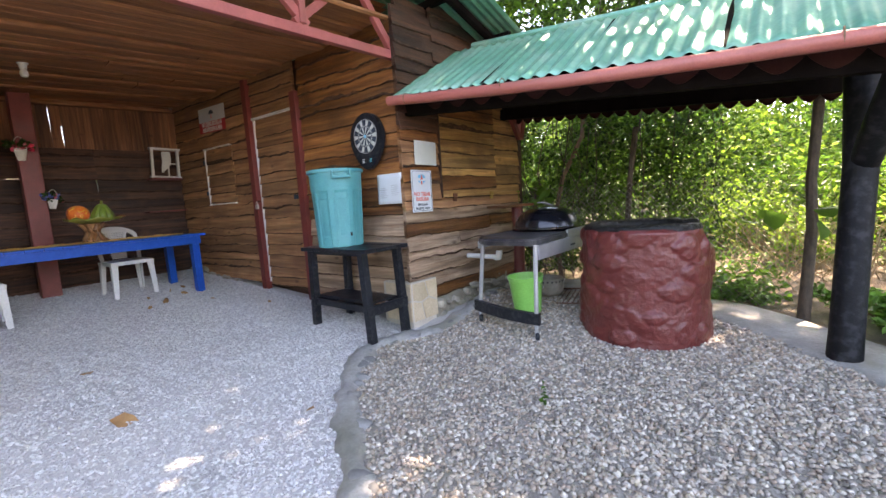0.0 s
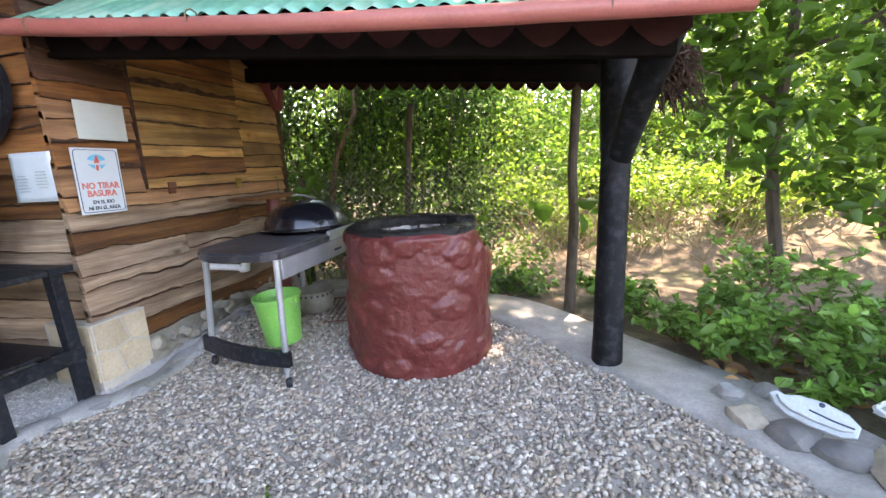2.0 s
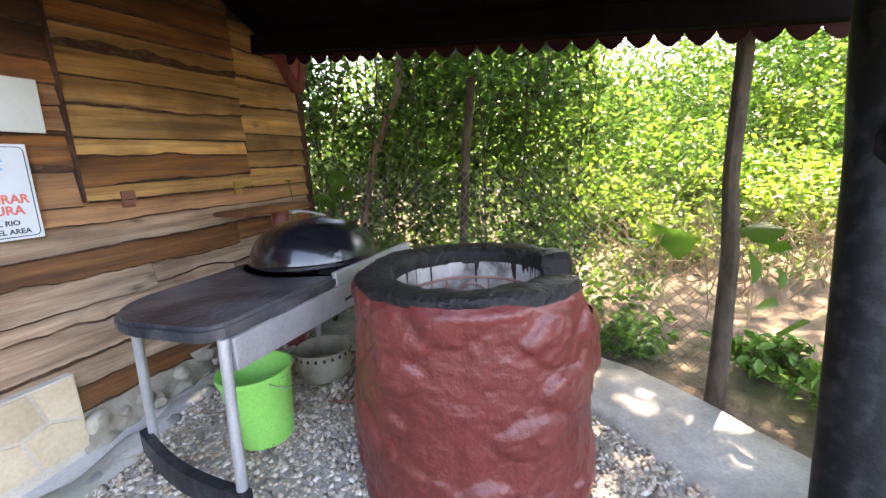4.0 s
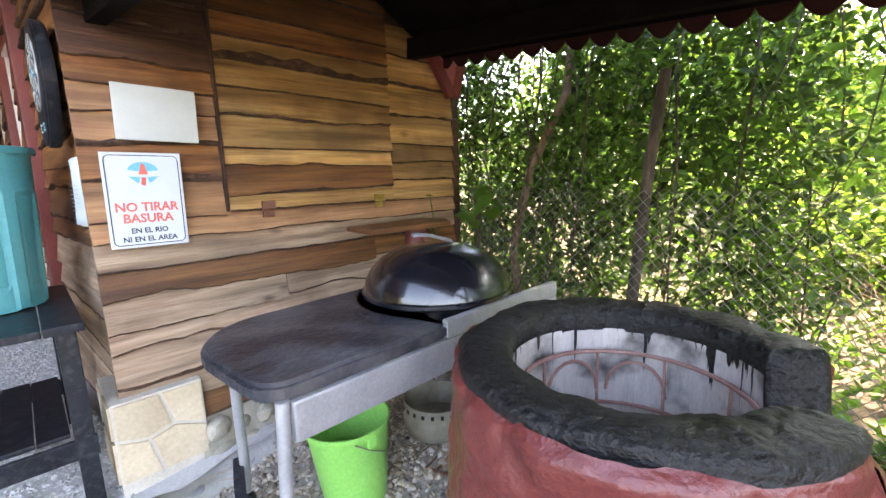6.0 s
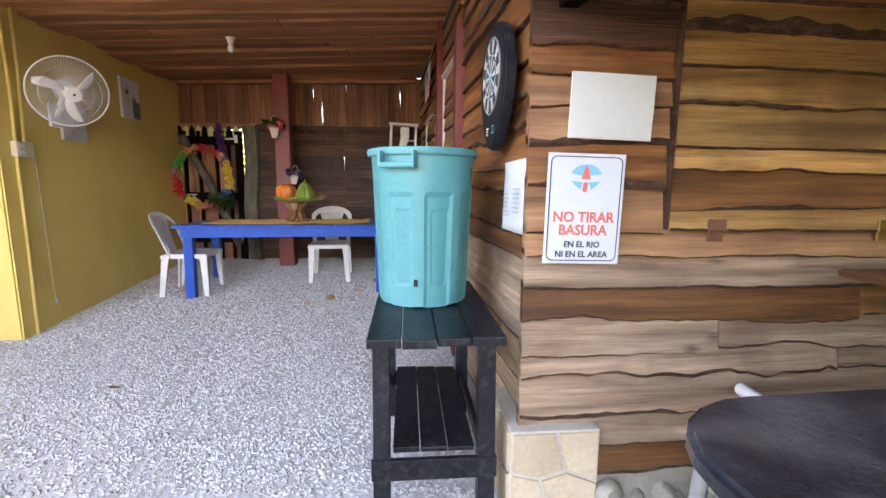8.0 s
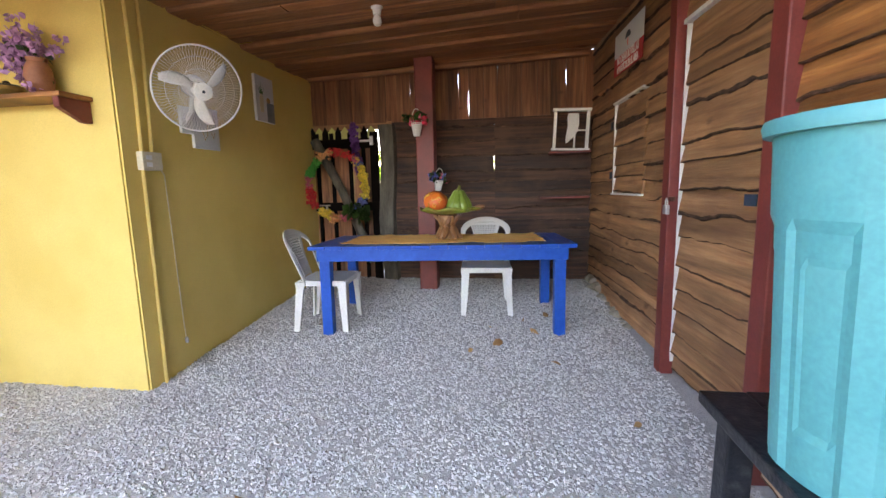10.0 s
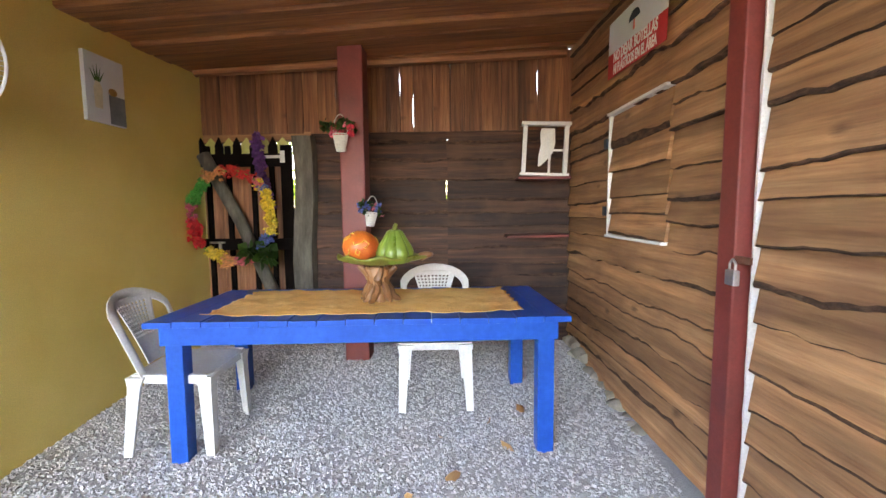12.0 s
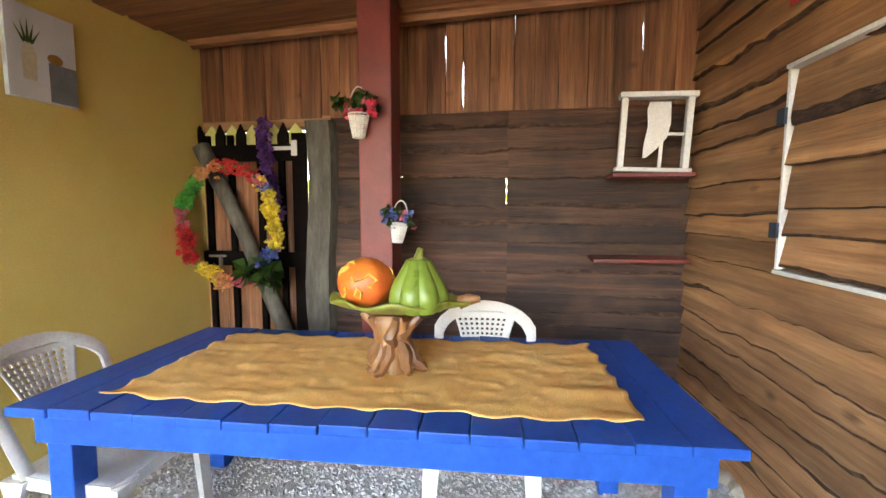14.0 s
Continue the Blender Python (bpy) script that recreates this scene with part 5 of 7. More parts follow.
def build_on_ochre():
    a = thing("canvas_picture", MY @ Matrix.Translation((1.59, 0, 2.40)), "small canvas print of pineapple and still life", "picture")
    part("canvas", boxed((-.15, .002, -.205), (.15, .028, .205), .003), M["canvas"], a)
    part("painted_patch", boxed((.02, .0285, -.2), (.147, .0295, -.02), 0), M["canvas_dark"], a)
    for i in range(5):
        t = (i - 2) * .017
        part("painted_leaf", slab([(-.07 + t * .4, .04), (-.055 + t * .4, .04), (-.062 + t * 1.6, .15 - abs(i - 2) * .02)], .029, .0305, 0, Matrix(((1, 0, 0, 0), (0, 0, 1, 0), (0, 1, 0, 0), (0, 0, 0, 1)))), M["leaf_dark"], a)
    part("painted_vase", slab([(-.09, -.12), (-.035, -.12), (-.03, .0), (-.05, .045), (-.075, .045), (-.095, .0)], .029, .0305, 0, Matrix(((1, 0, 0, 0), (0, 0, 1, 0), (0, 1, 0, 0), (0, 0, 0, 1)))), M["cream"], a)
    part("painted_lemon", slab([(.05 + .035 * math.cos(t), .0 + .024 * math.sin(t)) for t in np.linspace(0, 2 * math.pi, 13)[:-1]], .0296, .031, 0, Matrix(((1, 0, 0, 0), (0, 0, 1, 0), (0, 1, 0, 0), (0, 0, 0, 1)))), M["brass"], a)
    b = thing("canvas_picture", MY @ Matrix.Translation((.745, 0, 2.03)), "pale canvas print half hidden behind the fan", "picture")
    part("canvas", boxed((-.14, .002, -.155), (.14, .025, .155), .003), M["canvas"], b)
    for p in ([(-.05, -.02), (-.03, -.09), (.0, -.05), (.01, .03)], [(.05, -.03), (.07, -.07), (.09, -.02)]):
        part("painted_stroke", rod([(x, .026, z) for x, z in p], .003, 4), M["brass"], b)
    s = thing("switch_box", MY @ Matrix.Translation((.19, 0, 1.755)), "cream double light switch box on ochre wall", "switch")
    part("box", boxed((-.085, 0, -.058), (.07, .045, .058), .006), M["cream"], s)
    part("rocker", boxed((-.06, .045, .008), (-.015, .05, .036), .003), M["white"], s)
    part("rocker", boxed((-.06, .045, -.036), (-.015, .05, -.008), .003), M["white"], s)
    c = thing("conduit", MY, "ochre painted electric conduit pipes on wall", "conduit")
    part("pipe", rod([(.13, .016, 2.85), (.14, .018, 2.2), (.135, .016, 1.81)], .012, 8), M["yellow"], c, smooth=True)
    part("pipe", rod([(.23, .016, 2.84), (.235, .016, 2.4), (.215, .016, 1.81)], .012, 8), M["yellow"], c, smooth=True)
    part("pipe", rod([(.13, .016, 1.70), (.125, .018, 1.0), (.12, .016, .27)], .012, 8), M["yellow"], c, smooth=True)
    part("pipe", rod([(.24, .02, 2.84), (.8, .02, 2.80), (1.1, .02, 2.80)], .012, 8), M["yellow"], c, smooth=True)
    d = thing("hanging_cord", MY, "thin grey pull cord hanging from switch box", "cord")
    part("cord", rod([(.27, .02, 1.70), (.30, .012, 1.67), (.315, .01, 1.2), (.33, .01, .62), (.335, .012, .52)], .0035, 6), M["cream"], d)
    part("toggle", rod([(.335, .012, .53), (.337, .014, .49)], .011, 8), M["alu"], d)


build_on_ochre()


# bulb holder on the ceiling
def build_bulb():
    z = ceil_z(.68)
    b = thing("bulb_holder", Matrix.Translation((-5.72, .68, z)), "white ceiling bulb holder with small white bulb", "lamp")
    part("holder", lathe([(.045, .01), (.045, -.02), (.032, -.035), (.028, -.07)], 20), M["white"], b, smooth=True)
    part("bulb", lathe([(.018, -.07), (.03, -.095), (.034, -.12), (.024, -.142), (.001, -.15)], 20), M["white"], b, smooth=True)


build_bulb()


# banner on the plank wall
M["banner_red"] = material("red_banner", [(.52, .03, .035), (.60, .045, .05)], .6, 3, bump=.05)


def build_banner():
    m = face_frame(on_dart(3.31, 2.60, .072), (1, 0, 0), N_DART) @ pose(0, 0, 0, 0, 2.2, 0)
    b = thing("litter_banner", m, "white and red Spanish no-litter banner on planks", "banner")
    part("upper_field", boxed((-.37, 0, -.02), (.37, .003, .165), .001), M["paper"], b)
    part("lower_field", boxed((-.37, 0, -.165), (.37, .0035, -.022), .001), M["banner_red"], b)
    text_mesh("lettering", "NO DEJAR BOTELLAS", .082, M["white"], b, upright(Matrix.Translation((0, .0045, -.082))), squeeze=.72)
    text_mesh("lettering", "NI PLÁSTICOS EN EL ÁREA", .078, M["white"], b, upright(Matrix.Translation((0, .0045, -.152))), squeeze=.60)
    part("emblem", slab([(.07 * math.cos(a), .07 + .05 * math.sin(a)) for a in np.linspace(0, math.pi, 14)], .0036, .0046, 0, Matrix(((1, 0, 0, 0), (0, 0, 1, 0), (0, 1, 0, 0), (0, 0, 0, 1)))), M["ink"], b)
    part("emblem", slab([(-.012, .015), (.012, .015), (.006, .068), (-.006, .068)], .0036, .0046, 0, Matrix(((1, 0, 0, 0), (0, 0, 1, 0), (0, 1, 0, 0), (0, 0, 0, 1)))), M["redink"], b)


build_banner()


def build_padlock():
    p = thing("padlock", face_frame(on_dart(2.405, 1.40, .098), (-1, 0, 0), N_DART), "small steel padlock hanging from door hasp", "padlock")
    part("body", boxed((-.026, -.012, -.045), (.026, .012, .012), .005), M["steel"], p)
    part("shackle", rod([(-.016, 0, .01), (-.016, 0, .035), (0, 0, .052), (.016, 0, .035), (.016, 0, .01)], .0045, 8), M["steel"], p, smooth=True)
    part("hasp", boxed((-.06, -.03, .035), (.05, -.018, .062), .003), M["rust"], p)


build_padlock()


# white toy window frame with a bird on a shelf in the corner
def build_corner():
    m = face_frame((-7.27, 2.265, 1.905), (0, 1, 0), (1, 0, 0)) @ pose(0, 0, 0, 0, 2.5, 4)
    f = thing("bird_frame", m, "white wooden frame with carved white bird shape on shelf", "ornament")
    w, h = .165, .40
    for x in (-w, w):
        part("upright", boxed((x - .016, -.03, .02), (x + .016, .03, h), .004), M["white"], f)
    part("base", boxed((-w - .03, -.045, 0), (w + .03, .045, .022), .004), M["white"], f)
    part("head", boxed((-w - .03, -.045, h), (w + .03, .045, h + .028), .004), M["white"], f)
    part("bar", boxed((.03, -.008, .02), (.048, .008, .22), .002), M["white"], f)
    part("bar", boxed((.048, -.008, .2), (w, .008, .216), .002), M["white"], f)
    body = [(-.05, .075), (-.03, .08), (.02, .13), (.065, .19), (.078, .27), (.07, .38), (-.035, .38), (-.045, .34), (-.035, .25), (-.05, .15)]
    part("bird", slab(body, -.01, .01, .004, Matrix(((1, 0, 0, 0), (0, 0, 1, 0), (0, 1, 0, 0), (0, 0, 0, 1)))), M["white"], f)
    s = thing("corner_shelf", Matrix(), "narrow oxide-red shelf board in the corner", "shelf")
    part("board", boxed((-7.40, 2.05, 1.875), (-7.19, 2.47, 1.897), .004), M["redpost"], s)
    s2 = thing("corner_shelf", Matrix(), "empty narrow dark-red shelf board in corner", "shelf")
    part("board", boxed((-7.40, 1.98, 1.375), (-7.17, 2.48, 1.395), .004, pose(0, 0, 0, .8, 0, 0)), M["redpost"], s2)


build_corner()

M["petal_red"] = material("red_petals", [(.55, .02, .02), (.7, .05, .05)], .7, 9, bump=0, island=.3)
M["petal_pink"] = material("pink_petals", [(.62, .10, .16), (.75, .22, .28)], .7, 9, bump=0, island=.3)
M["petal_yellow"] = material("yellow_petals", [(.72, .52, .04), (.82, .64, .12)], .7, 9, bump=0, island=.3)
M["petal_green"] = material("green_petals", [(.04, .32, .05), (.08, .45, .08)], .7, 9, bump=0, island=.3)
M["petal_purple"] = material("purple_petals", [(.10, .03, .16), (.18, .06, .26)], .7, 9, bump=0, island=.4)
M["petal_blue"] = material("blue_petals", [(.06, .09, .32), (.14, .18, .45)], .7, 9, bump=0, island=.4)
M["petal_lilac"] = material("lilac_petals", [(.45, .22, .42), (.60, .34, .56)], .7, 9, bump=0, island=.3)
M["petal_orange"] = material("peach_petals", [(.75, .30, .10), (.8, .4, .2)], .7, 9, bump=0, island=.3)
M["wicker"] = material("white_wicker", [(.62, .60, .55), (.75, .73, .68)], .6, 9, bump=.2)
M["rose"] = material("rose_petals", [(.60, .03, .07), (.72, .08, .13)], .6, 9, bump=0, island=.3)


def petals(name, points, size, mat, parent, rnd, per=7):
    """A tuft of folded petals round each point."""
    vv, ff = [], []
    for p in points:
        p = Vector(p)
        for _ in range(per):
            d = Vector((rnd.gauss(0, 1), rnd.gauss(0, 1), rnd.gauss(0, 1))).normalized()
            s = d.orthogonal().normalized() * size * .5
            b = len(vv)
            t = p + d * size
            mid = p + d * size * .55 + d.cross(s).normalized() * size * .12
            vv += [p, mid + s, t, mid - s]
            ff += [(b, b + 1, b + 2), (b, b + 2, b + 3)]
    ob = mesh(name, vv, ff, mat, parent)
    ob["kind"] = "stuff"
    return ob


def build_gate():
    g = thing("garden_gate", Matrix(), "black wooden picket gate with log brace, in porch corner", "gate")
    x0, y0, y1 = -7.38, -.655, .135
    rnd = random.Random(5)
    K = M["darkwood"]
    part("rail", boxed((x0 - .005, y0, 2.02), (x0 + .035, y1, 2.13), .005), K, g)
    part("rail", boxed((x0 - .005, y0, 1.30), (x0 + .035, y1, 1.40), .005), K, g)
    part("rail", boxed((x0 - .005, y0, .72), (x0 + .035, y1, .83), .005), K, g)
    part("stile", boxed((x0 + .002, y1 - .09, .42), (x0 + .03, y1 + .01, 2.2), .005), K, g)
    for y in (-.60, -.42, -.20, -.04):
        part("upright", boxed((x0 - .004, y - .022, .42), (x0 + .022, y + .022, 2.2), .004), K, g)
    n = 5
    for i in range(n):
        a = y0 + (y1 - y0) * i / n
        b = a + (y1 - y0) / n * .82
        part("plank", boxed((x0 - .03 - .004 * (i % 2), a, .40), (x0 - .01 - .004 * (i % 2), a + (y1 - y0) / n * (1.01 if i % 2 else .97), 2.12), .003), M["plank_up"], g)
        for y, mt, nm in ((a + .01, K, "picket"), (a + (y1 - y0) / n * .52, M["yellowpicket"], "pale_picket")):
            w = .062 if mt is M["yellowpicket"] else .035
            xx = x0 - .01 if nm == "pale_picket" else x0 + .022
            out = [(y - w, 2.08), (y + w, 2.08), (y + w, 2.20), (y, 2.27), (y - w, 2.20)]
            part(nm, slab(out, xx - .008, xx + .008, .0, Matrix(((0, 0, 1, 0), (1, 0, 0, 0), (0, 1, 0, 0), (0, 0, 0, 1)))), mt, g)
    part("brace", rod([(x0 + .075, -.60, 2.12), (x0 + .08, -.3, 1.55), (x0 + .075, .06, .70)], [.055, .05, .055], 10), M["greylog"], g, "grey log diagonal brace", smooth=True)
    for z in (2.10, 0.80):
        part("hinge", boxed((x0 + .036, -.12, z - .012), (x0 + .042, .06, z + .012), .001), M["white"], g, "white strap hinge")
        part("hinge", boxed((x0 + .036, .05, z - .05), (x0 + .042, .09, z + .05), .001), M["white"], g, "white strap hinge")
    part("latch", boxed((x0 + .036, -.60, 1.36), (x0 + .05, -.47, 1.375), .002), M["steel"], g)
    part("latch", boxed((x0 + .036, -.52, 1.30), (x0 + .055, -.50, 1.37), .002), M["steel"], g)
    p = thing("gate_post", Matrix(), "grey weathered slab gate post", "post", kind="structure")
    pts = [(-7.36 + .01 * math.sin(z * 3), .235 + .02 * math.sin(z * 4), z) for z in np.linspace(.3, 2.27, 12)]
    bm = bmesh.new()
    rows = []
    for x, y, z in pts:
        w = .10 + .012 * noise.noise((z * 3, 1, 1))
        rows.append([bm.verts.new((x + a * .035, y + b * w, z)) for a, b in ((-1, -1), (1, -.8), (1.25, 0), (1, .8), (-1, 1))])
    for a, b in zip(rows, rows[1:]):
        for q in range(5):
            bm.faces.new((a[q], a[(q + 1) % 5], b[(q + 1) % 5], b[q]))
    bm.faces.new(rows[0][::-1])
    bm.faces.new(rows[-1])
    part("slab", bm, M["greylog"], p)
    # flower garland ring
    w = thing("flower_garland", Matrix(), "ring garland of bright artificial flowers hanging on gate", "garland")
    cx, cy, cz, ry, rz = -7.13, -.285, 1.60, .335, .37

    def at(a, j=0):
        return (cx + .02 * math.sin(a * 7), cy + (ry + j) * math.cos(a), cz + (rz + j) * math.sin(a))
    part("cord", rod([at(a) for a in np.linspace(0, 2 * math.pi, 41)[:-1]], .008, 6, closed=True), M["petal_green"], w)
    seq = [("petal_red", 55, 100, 0.019), ("petal_orange", 100, 125, 0.022), ("petal_green", 130, 165, 0.032), ("petal_pink", 165, 185, 0.022), ("petal_red", 185, 222, 0.032), ("petal_yellow", 228, 255, 0.032),
           ("petal_orange", 255, 275, 0.025), ("petal_pink", 275, 292, 0.028), ("petal_blue", 318, 338, 0.028), ("petal_yellow", 338, 392, 0.031), ("petal_blue", 392, 402, 0.025), ("petal_pink", 402, 412, 0.025), ("petal_yellow", 35, 48, 0.025)]
    for nm, a0, a1, sz in seq:
        pts = []
        for _ in range(int((a1 - a0) * 2.2)):
            a = radians(rnd.uniform(a0, a1))
            q = at(a, rnd.gauss(0, .017))
            pts.append((q[0] + rnd.uniform(-.02, .03), q[1] + rnd.gauss(0, .010), q[2] + rnd.gauss(0, .010)))
        petals("flower_tuft", pts, sz, M[nm], w, rnd, 8)
    pts = [(cx + .03, cy + .20 + rnd.uniform(-.08, .12), cz - .30 + rnd.uniform(-.06, .06)) for _ in range(10)]
    petals("palm_leaf", pts, .10, M["leaf_dark"], w, rnd, 6)
    lei = thing("purple_garland", Matrix(), "purple tinsel garland draped over the gate top", "garland")
    pts = [(-7.31 + .02 * rnd.random(), -.12 + .09 * (t ** 2) + rnd.uniform(-.035, .035), 2.27 - .62 * t + rnd.uniform(-.02, .02)) for t in np.linspace(0, 1, 90)]
    petals("tinsel", pts, .042, M["petal_purple"], lei, rnd, 7)


M["yellowpicket"] = material("pale_yellow_paint", [(.60, .62, .20), (.68, .68, .26)], .6, 5, bump=.1)
M["greylog"] = material("grey_log", [(.045, .04, .032), (.10, .09, .07), (.16, .145, .115)], .85, 4, (4, 4, 1), .6, 30)
build_gate()


def build_basket(name, m, mats, label, seed, s=1.0):
    rnd = random.Random(seed)
    b = thing(name, m, label, "flower basket")
    bm = bmesh.new()
    for i in range(14):
        a = 2 * math.pi * i / 14
        rod([(.032 * s * math.cos(a), .032 * s * math.sin(a), -.0), (.055 * s * math.cos(a), .055 * s * math.sin(a), .12 * s)], .003, 4, bm)
    basket = part("basket", bm, M["wicker"], b, "white wicker basket")
    for i in range(7):
        f = i / 6
        r = (.032 + .023 * f) * s
        part("weave", rod([(r * math.cos(a), r * math.sin(a), .12 * s * f) for a in np.linspace(0, 2 * math.pi, 19)[:-1]], .0045, 5, closed=True), M["wicker"], basket)
    part("liner", lathe([(.03 * s, .002), (.05 * s, .11 * s)], 14), M["wicker"], basket)
    part("handle", rod([(0, .055 * s * math.cos(a), .115 * s + .15 * s * math.sin(a)) for a in np.linspace(0, math.pi, 13)], .004, 5), M["wicker"], basket)
    for nm, k, sz in mats:
        pts = [(rnd.uniform(-.02, .05) * s, rnd.uniform(-.11, .10) * s, (.13 + rnd.uniform(-.02, .08)) * s) for _ in range(k)]
        petals("bloom" if nm.startswith("petal") or nm == "rose" else "foliage", pts, sz, M[nm], b, rnd, 10)
    return b


build_basket("flower_basket", Matrix.Translation((-6.90, .70, 2.08)), (("rose", 9, .035), ("leaf_dark", 10, .045), ("petal_pink", 4, .03)), "white wicker basket of red roses on column", 2)
build_basket("flower_basket", Matrix.Translation((-6.93, .90, 1.52)) @ pose(0, 0, 0, -6, 0, 0), (("petal_blue", 10, .03), ("leaf_dark", 8, .035), ("petal_pink", 3, .025)), "white wicker basket of blue flowers on column", 6, .85)


# shelf on the ochre wall with its vases
def build_shelf():
    X = YX
    s = thing("wall_shelf", Matrix(), "brown wooden shelf with ornaments on ochre wall", "shelf")
    part("board", boxed((X + .001, -2.33, 2.095), (X + .20, -.80, 2.122), .004), M["plank_warm"], s)
    for y in (-.84, -1.80):
        part("bracket", slab([(X + .001, 1.97), (X + .05, 1.97), (X + .19, 2.04), (X + .19, 2.094), (X + .001, 2.094)], y - .02, y + .02, .003, Matrix(((1, 0, 0, 0), (0, 0, 1, 0), (0, 1, 0, 0), (0, 0, 0, 1)))), M["redpost"], s)
    z = 2.123
    rnd = random.Random(9)
    v = thing("terracotta_jug", Matrix.Translation((X + .11, -1.02, z)), "terracotta jug overflowing with lilac flowers on shelf", "vase")
    part("jug", lathe([(.045, 0), (.062, .03), (.07, .09), (.06, .15), (.045, .18), (.05, .2)], 24), M["terra"], v, smooth=True)
    petals("bloom", [(rnd.gauss(0, .055), -.07 + rnd.gauss(0, .075), .26 + rnd.gauss(0, .065)) for _ in range(95)], .032, M["petal_lilac"], v, rnd, 7)
    petals("bloom", [(.05 + rnd.gauss(0, .02), -.10 + .12 * t + rnd.gauss(0, .012), .16 - .15 * t) for t in np.linspace(0, 1, 18)], .03, M["petal_lilac"], v, rnd, 6)
    petals("leaves", [(rnd.gauss(0, .04), -.06 + rnd.gauss(0, .06), .2 + rnd.gauss(0, .05)) for _ in range(14)], .04, M["leaf_dark"], v, rnd, 5)
    b = thing("brass_bowl", Matrix.Translation((X + .11, -1.25, z)), "low lidded brass bowl on shelf", "bowl")
    part("bowl", lathe([(.05, 0), (.08, .015), (.09, .035), (.085, .055), (.06, .06)], 28), M["brass"], b, smooth=True)
    part("lid", lathe([(.086, .056), (.06, .07), (.02, .078), (.014, .09), (.001, .095)], 28), M["soot"], b, "dark lid", smooth=True)
    f = thing("figurine", Matrix.Translation((X + .1, -1.44, z)), "tiny dark and pale figurine on shelf", "figurine")
    part("figure", lathe([(.022, 0), (.02, .03), (.01, .045), (.024, .055), (.03, .07), (.016, .085), (.014, .1), (.001, .105)], 16), M["greylog"], f, smooth=True)
    j = thing("clay_bottle", Matrix.Translation((X + .1, -1.66, z)), "brown clay bottle vase on shelf", "vase")
    part("bottle", lathe([(.03, 0), (.05, .03), (.052, .07), (.03, .11), (.016, .13), (.018, .175), (.022, .18)], 24), M["terra"], j, smooth=True)
    j2 = thing("clay_bottle", Matrix.Translation((X + .07, -1.58, z)), "slim brown clay bottle on shelf", "vase")
    part("bottle", lathe([(.022, 0), (.03, .03), (.026, .07), (.012, .10), (.014, .13)], 20), M["greylog"], j2, smooth=True)
    q = thing("rose_vase", Matrix.Translation((X + .1, -1.86, z)), "vase with pale yellow artificial roses on shelf", "vase")
    part("vase", lathe([(.03, 0), (.045, .04), (.03, .13), (.035, .16)], 20), M["leafglaze"], q, smooth=True)
    for dy, dz in ((-.05, .30), (.0, .36), (-.09, .22), (.03, .28)):
        part("stem", rod([(0, 0, .14), (.01, dy * .6, dz * .7), (.02, dy, dz)], .003, 5), M["leaf_dark"], q)
        petals("rose", [(.02 + rnd.gauss(0, .006), dy + rnd.gauss(0, .006), dz + rnd.gauss(0, .006)) for _ in range(6)], .034, M["petal_yellow"], q, rnd, 7)
    petals("leaves", [(.01, rnd.uniform(-.06, .04), .2 + rnd.uniform(-.03, .04)) for _ in range(8)], .05, M["leaf_dark"], q, rnd, 5)
    w = thing("white_twig", Matrix(), "peeled white stick hanging before the shelf", "stick")
    part("stick", rod([(X + .22, -1.93, 2.33), (X + .23, -2.02, 2.22), (X + .23, -2.04, 2.08), (X + .22, -1.99, 1.93), (X + .22, -1.94, 1.80)], .009, 7), M["wicker"], w, smooth=True)
    part("twig", rod([(X + .23, -2.10, 2.10), (X + .23, -1.99, 2.09)], .006, 5), M["wicker"], w)


M["terra"] = material("terracotta", [(.26, .09, .045), (.38, .15, .08)], .6, 8, bump=.15)
build_shelf()


def build_urn():
    x, y = -3.3, -1.05
    u = thing("green_urn", Matrix.Translation((x, y, ground_z(x, y) - .01)), "large green glazed garden urn on pale gravel", "urn")
    part("body", lathe([(.10, 0), (.15, .05), (.19, .15), (.2, .25), (.18, .34), (.13, .38), (.14, .40), (.12, .40), (.11, .36), (.001, .34)], 40), M["urn"], u, smooth=True)
    part("stub", rod([(0, .03, .34), (.01, .04, .5)], .03, 8), M["redpost"], u)


M["urn"] = material("green_glazed_pot", [(.04, .14, .115), (.07, .20, .165)], .3, 4, bump=.15, stain=(.10, .24, .2), stain_scale=5)
build_urn()


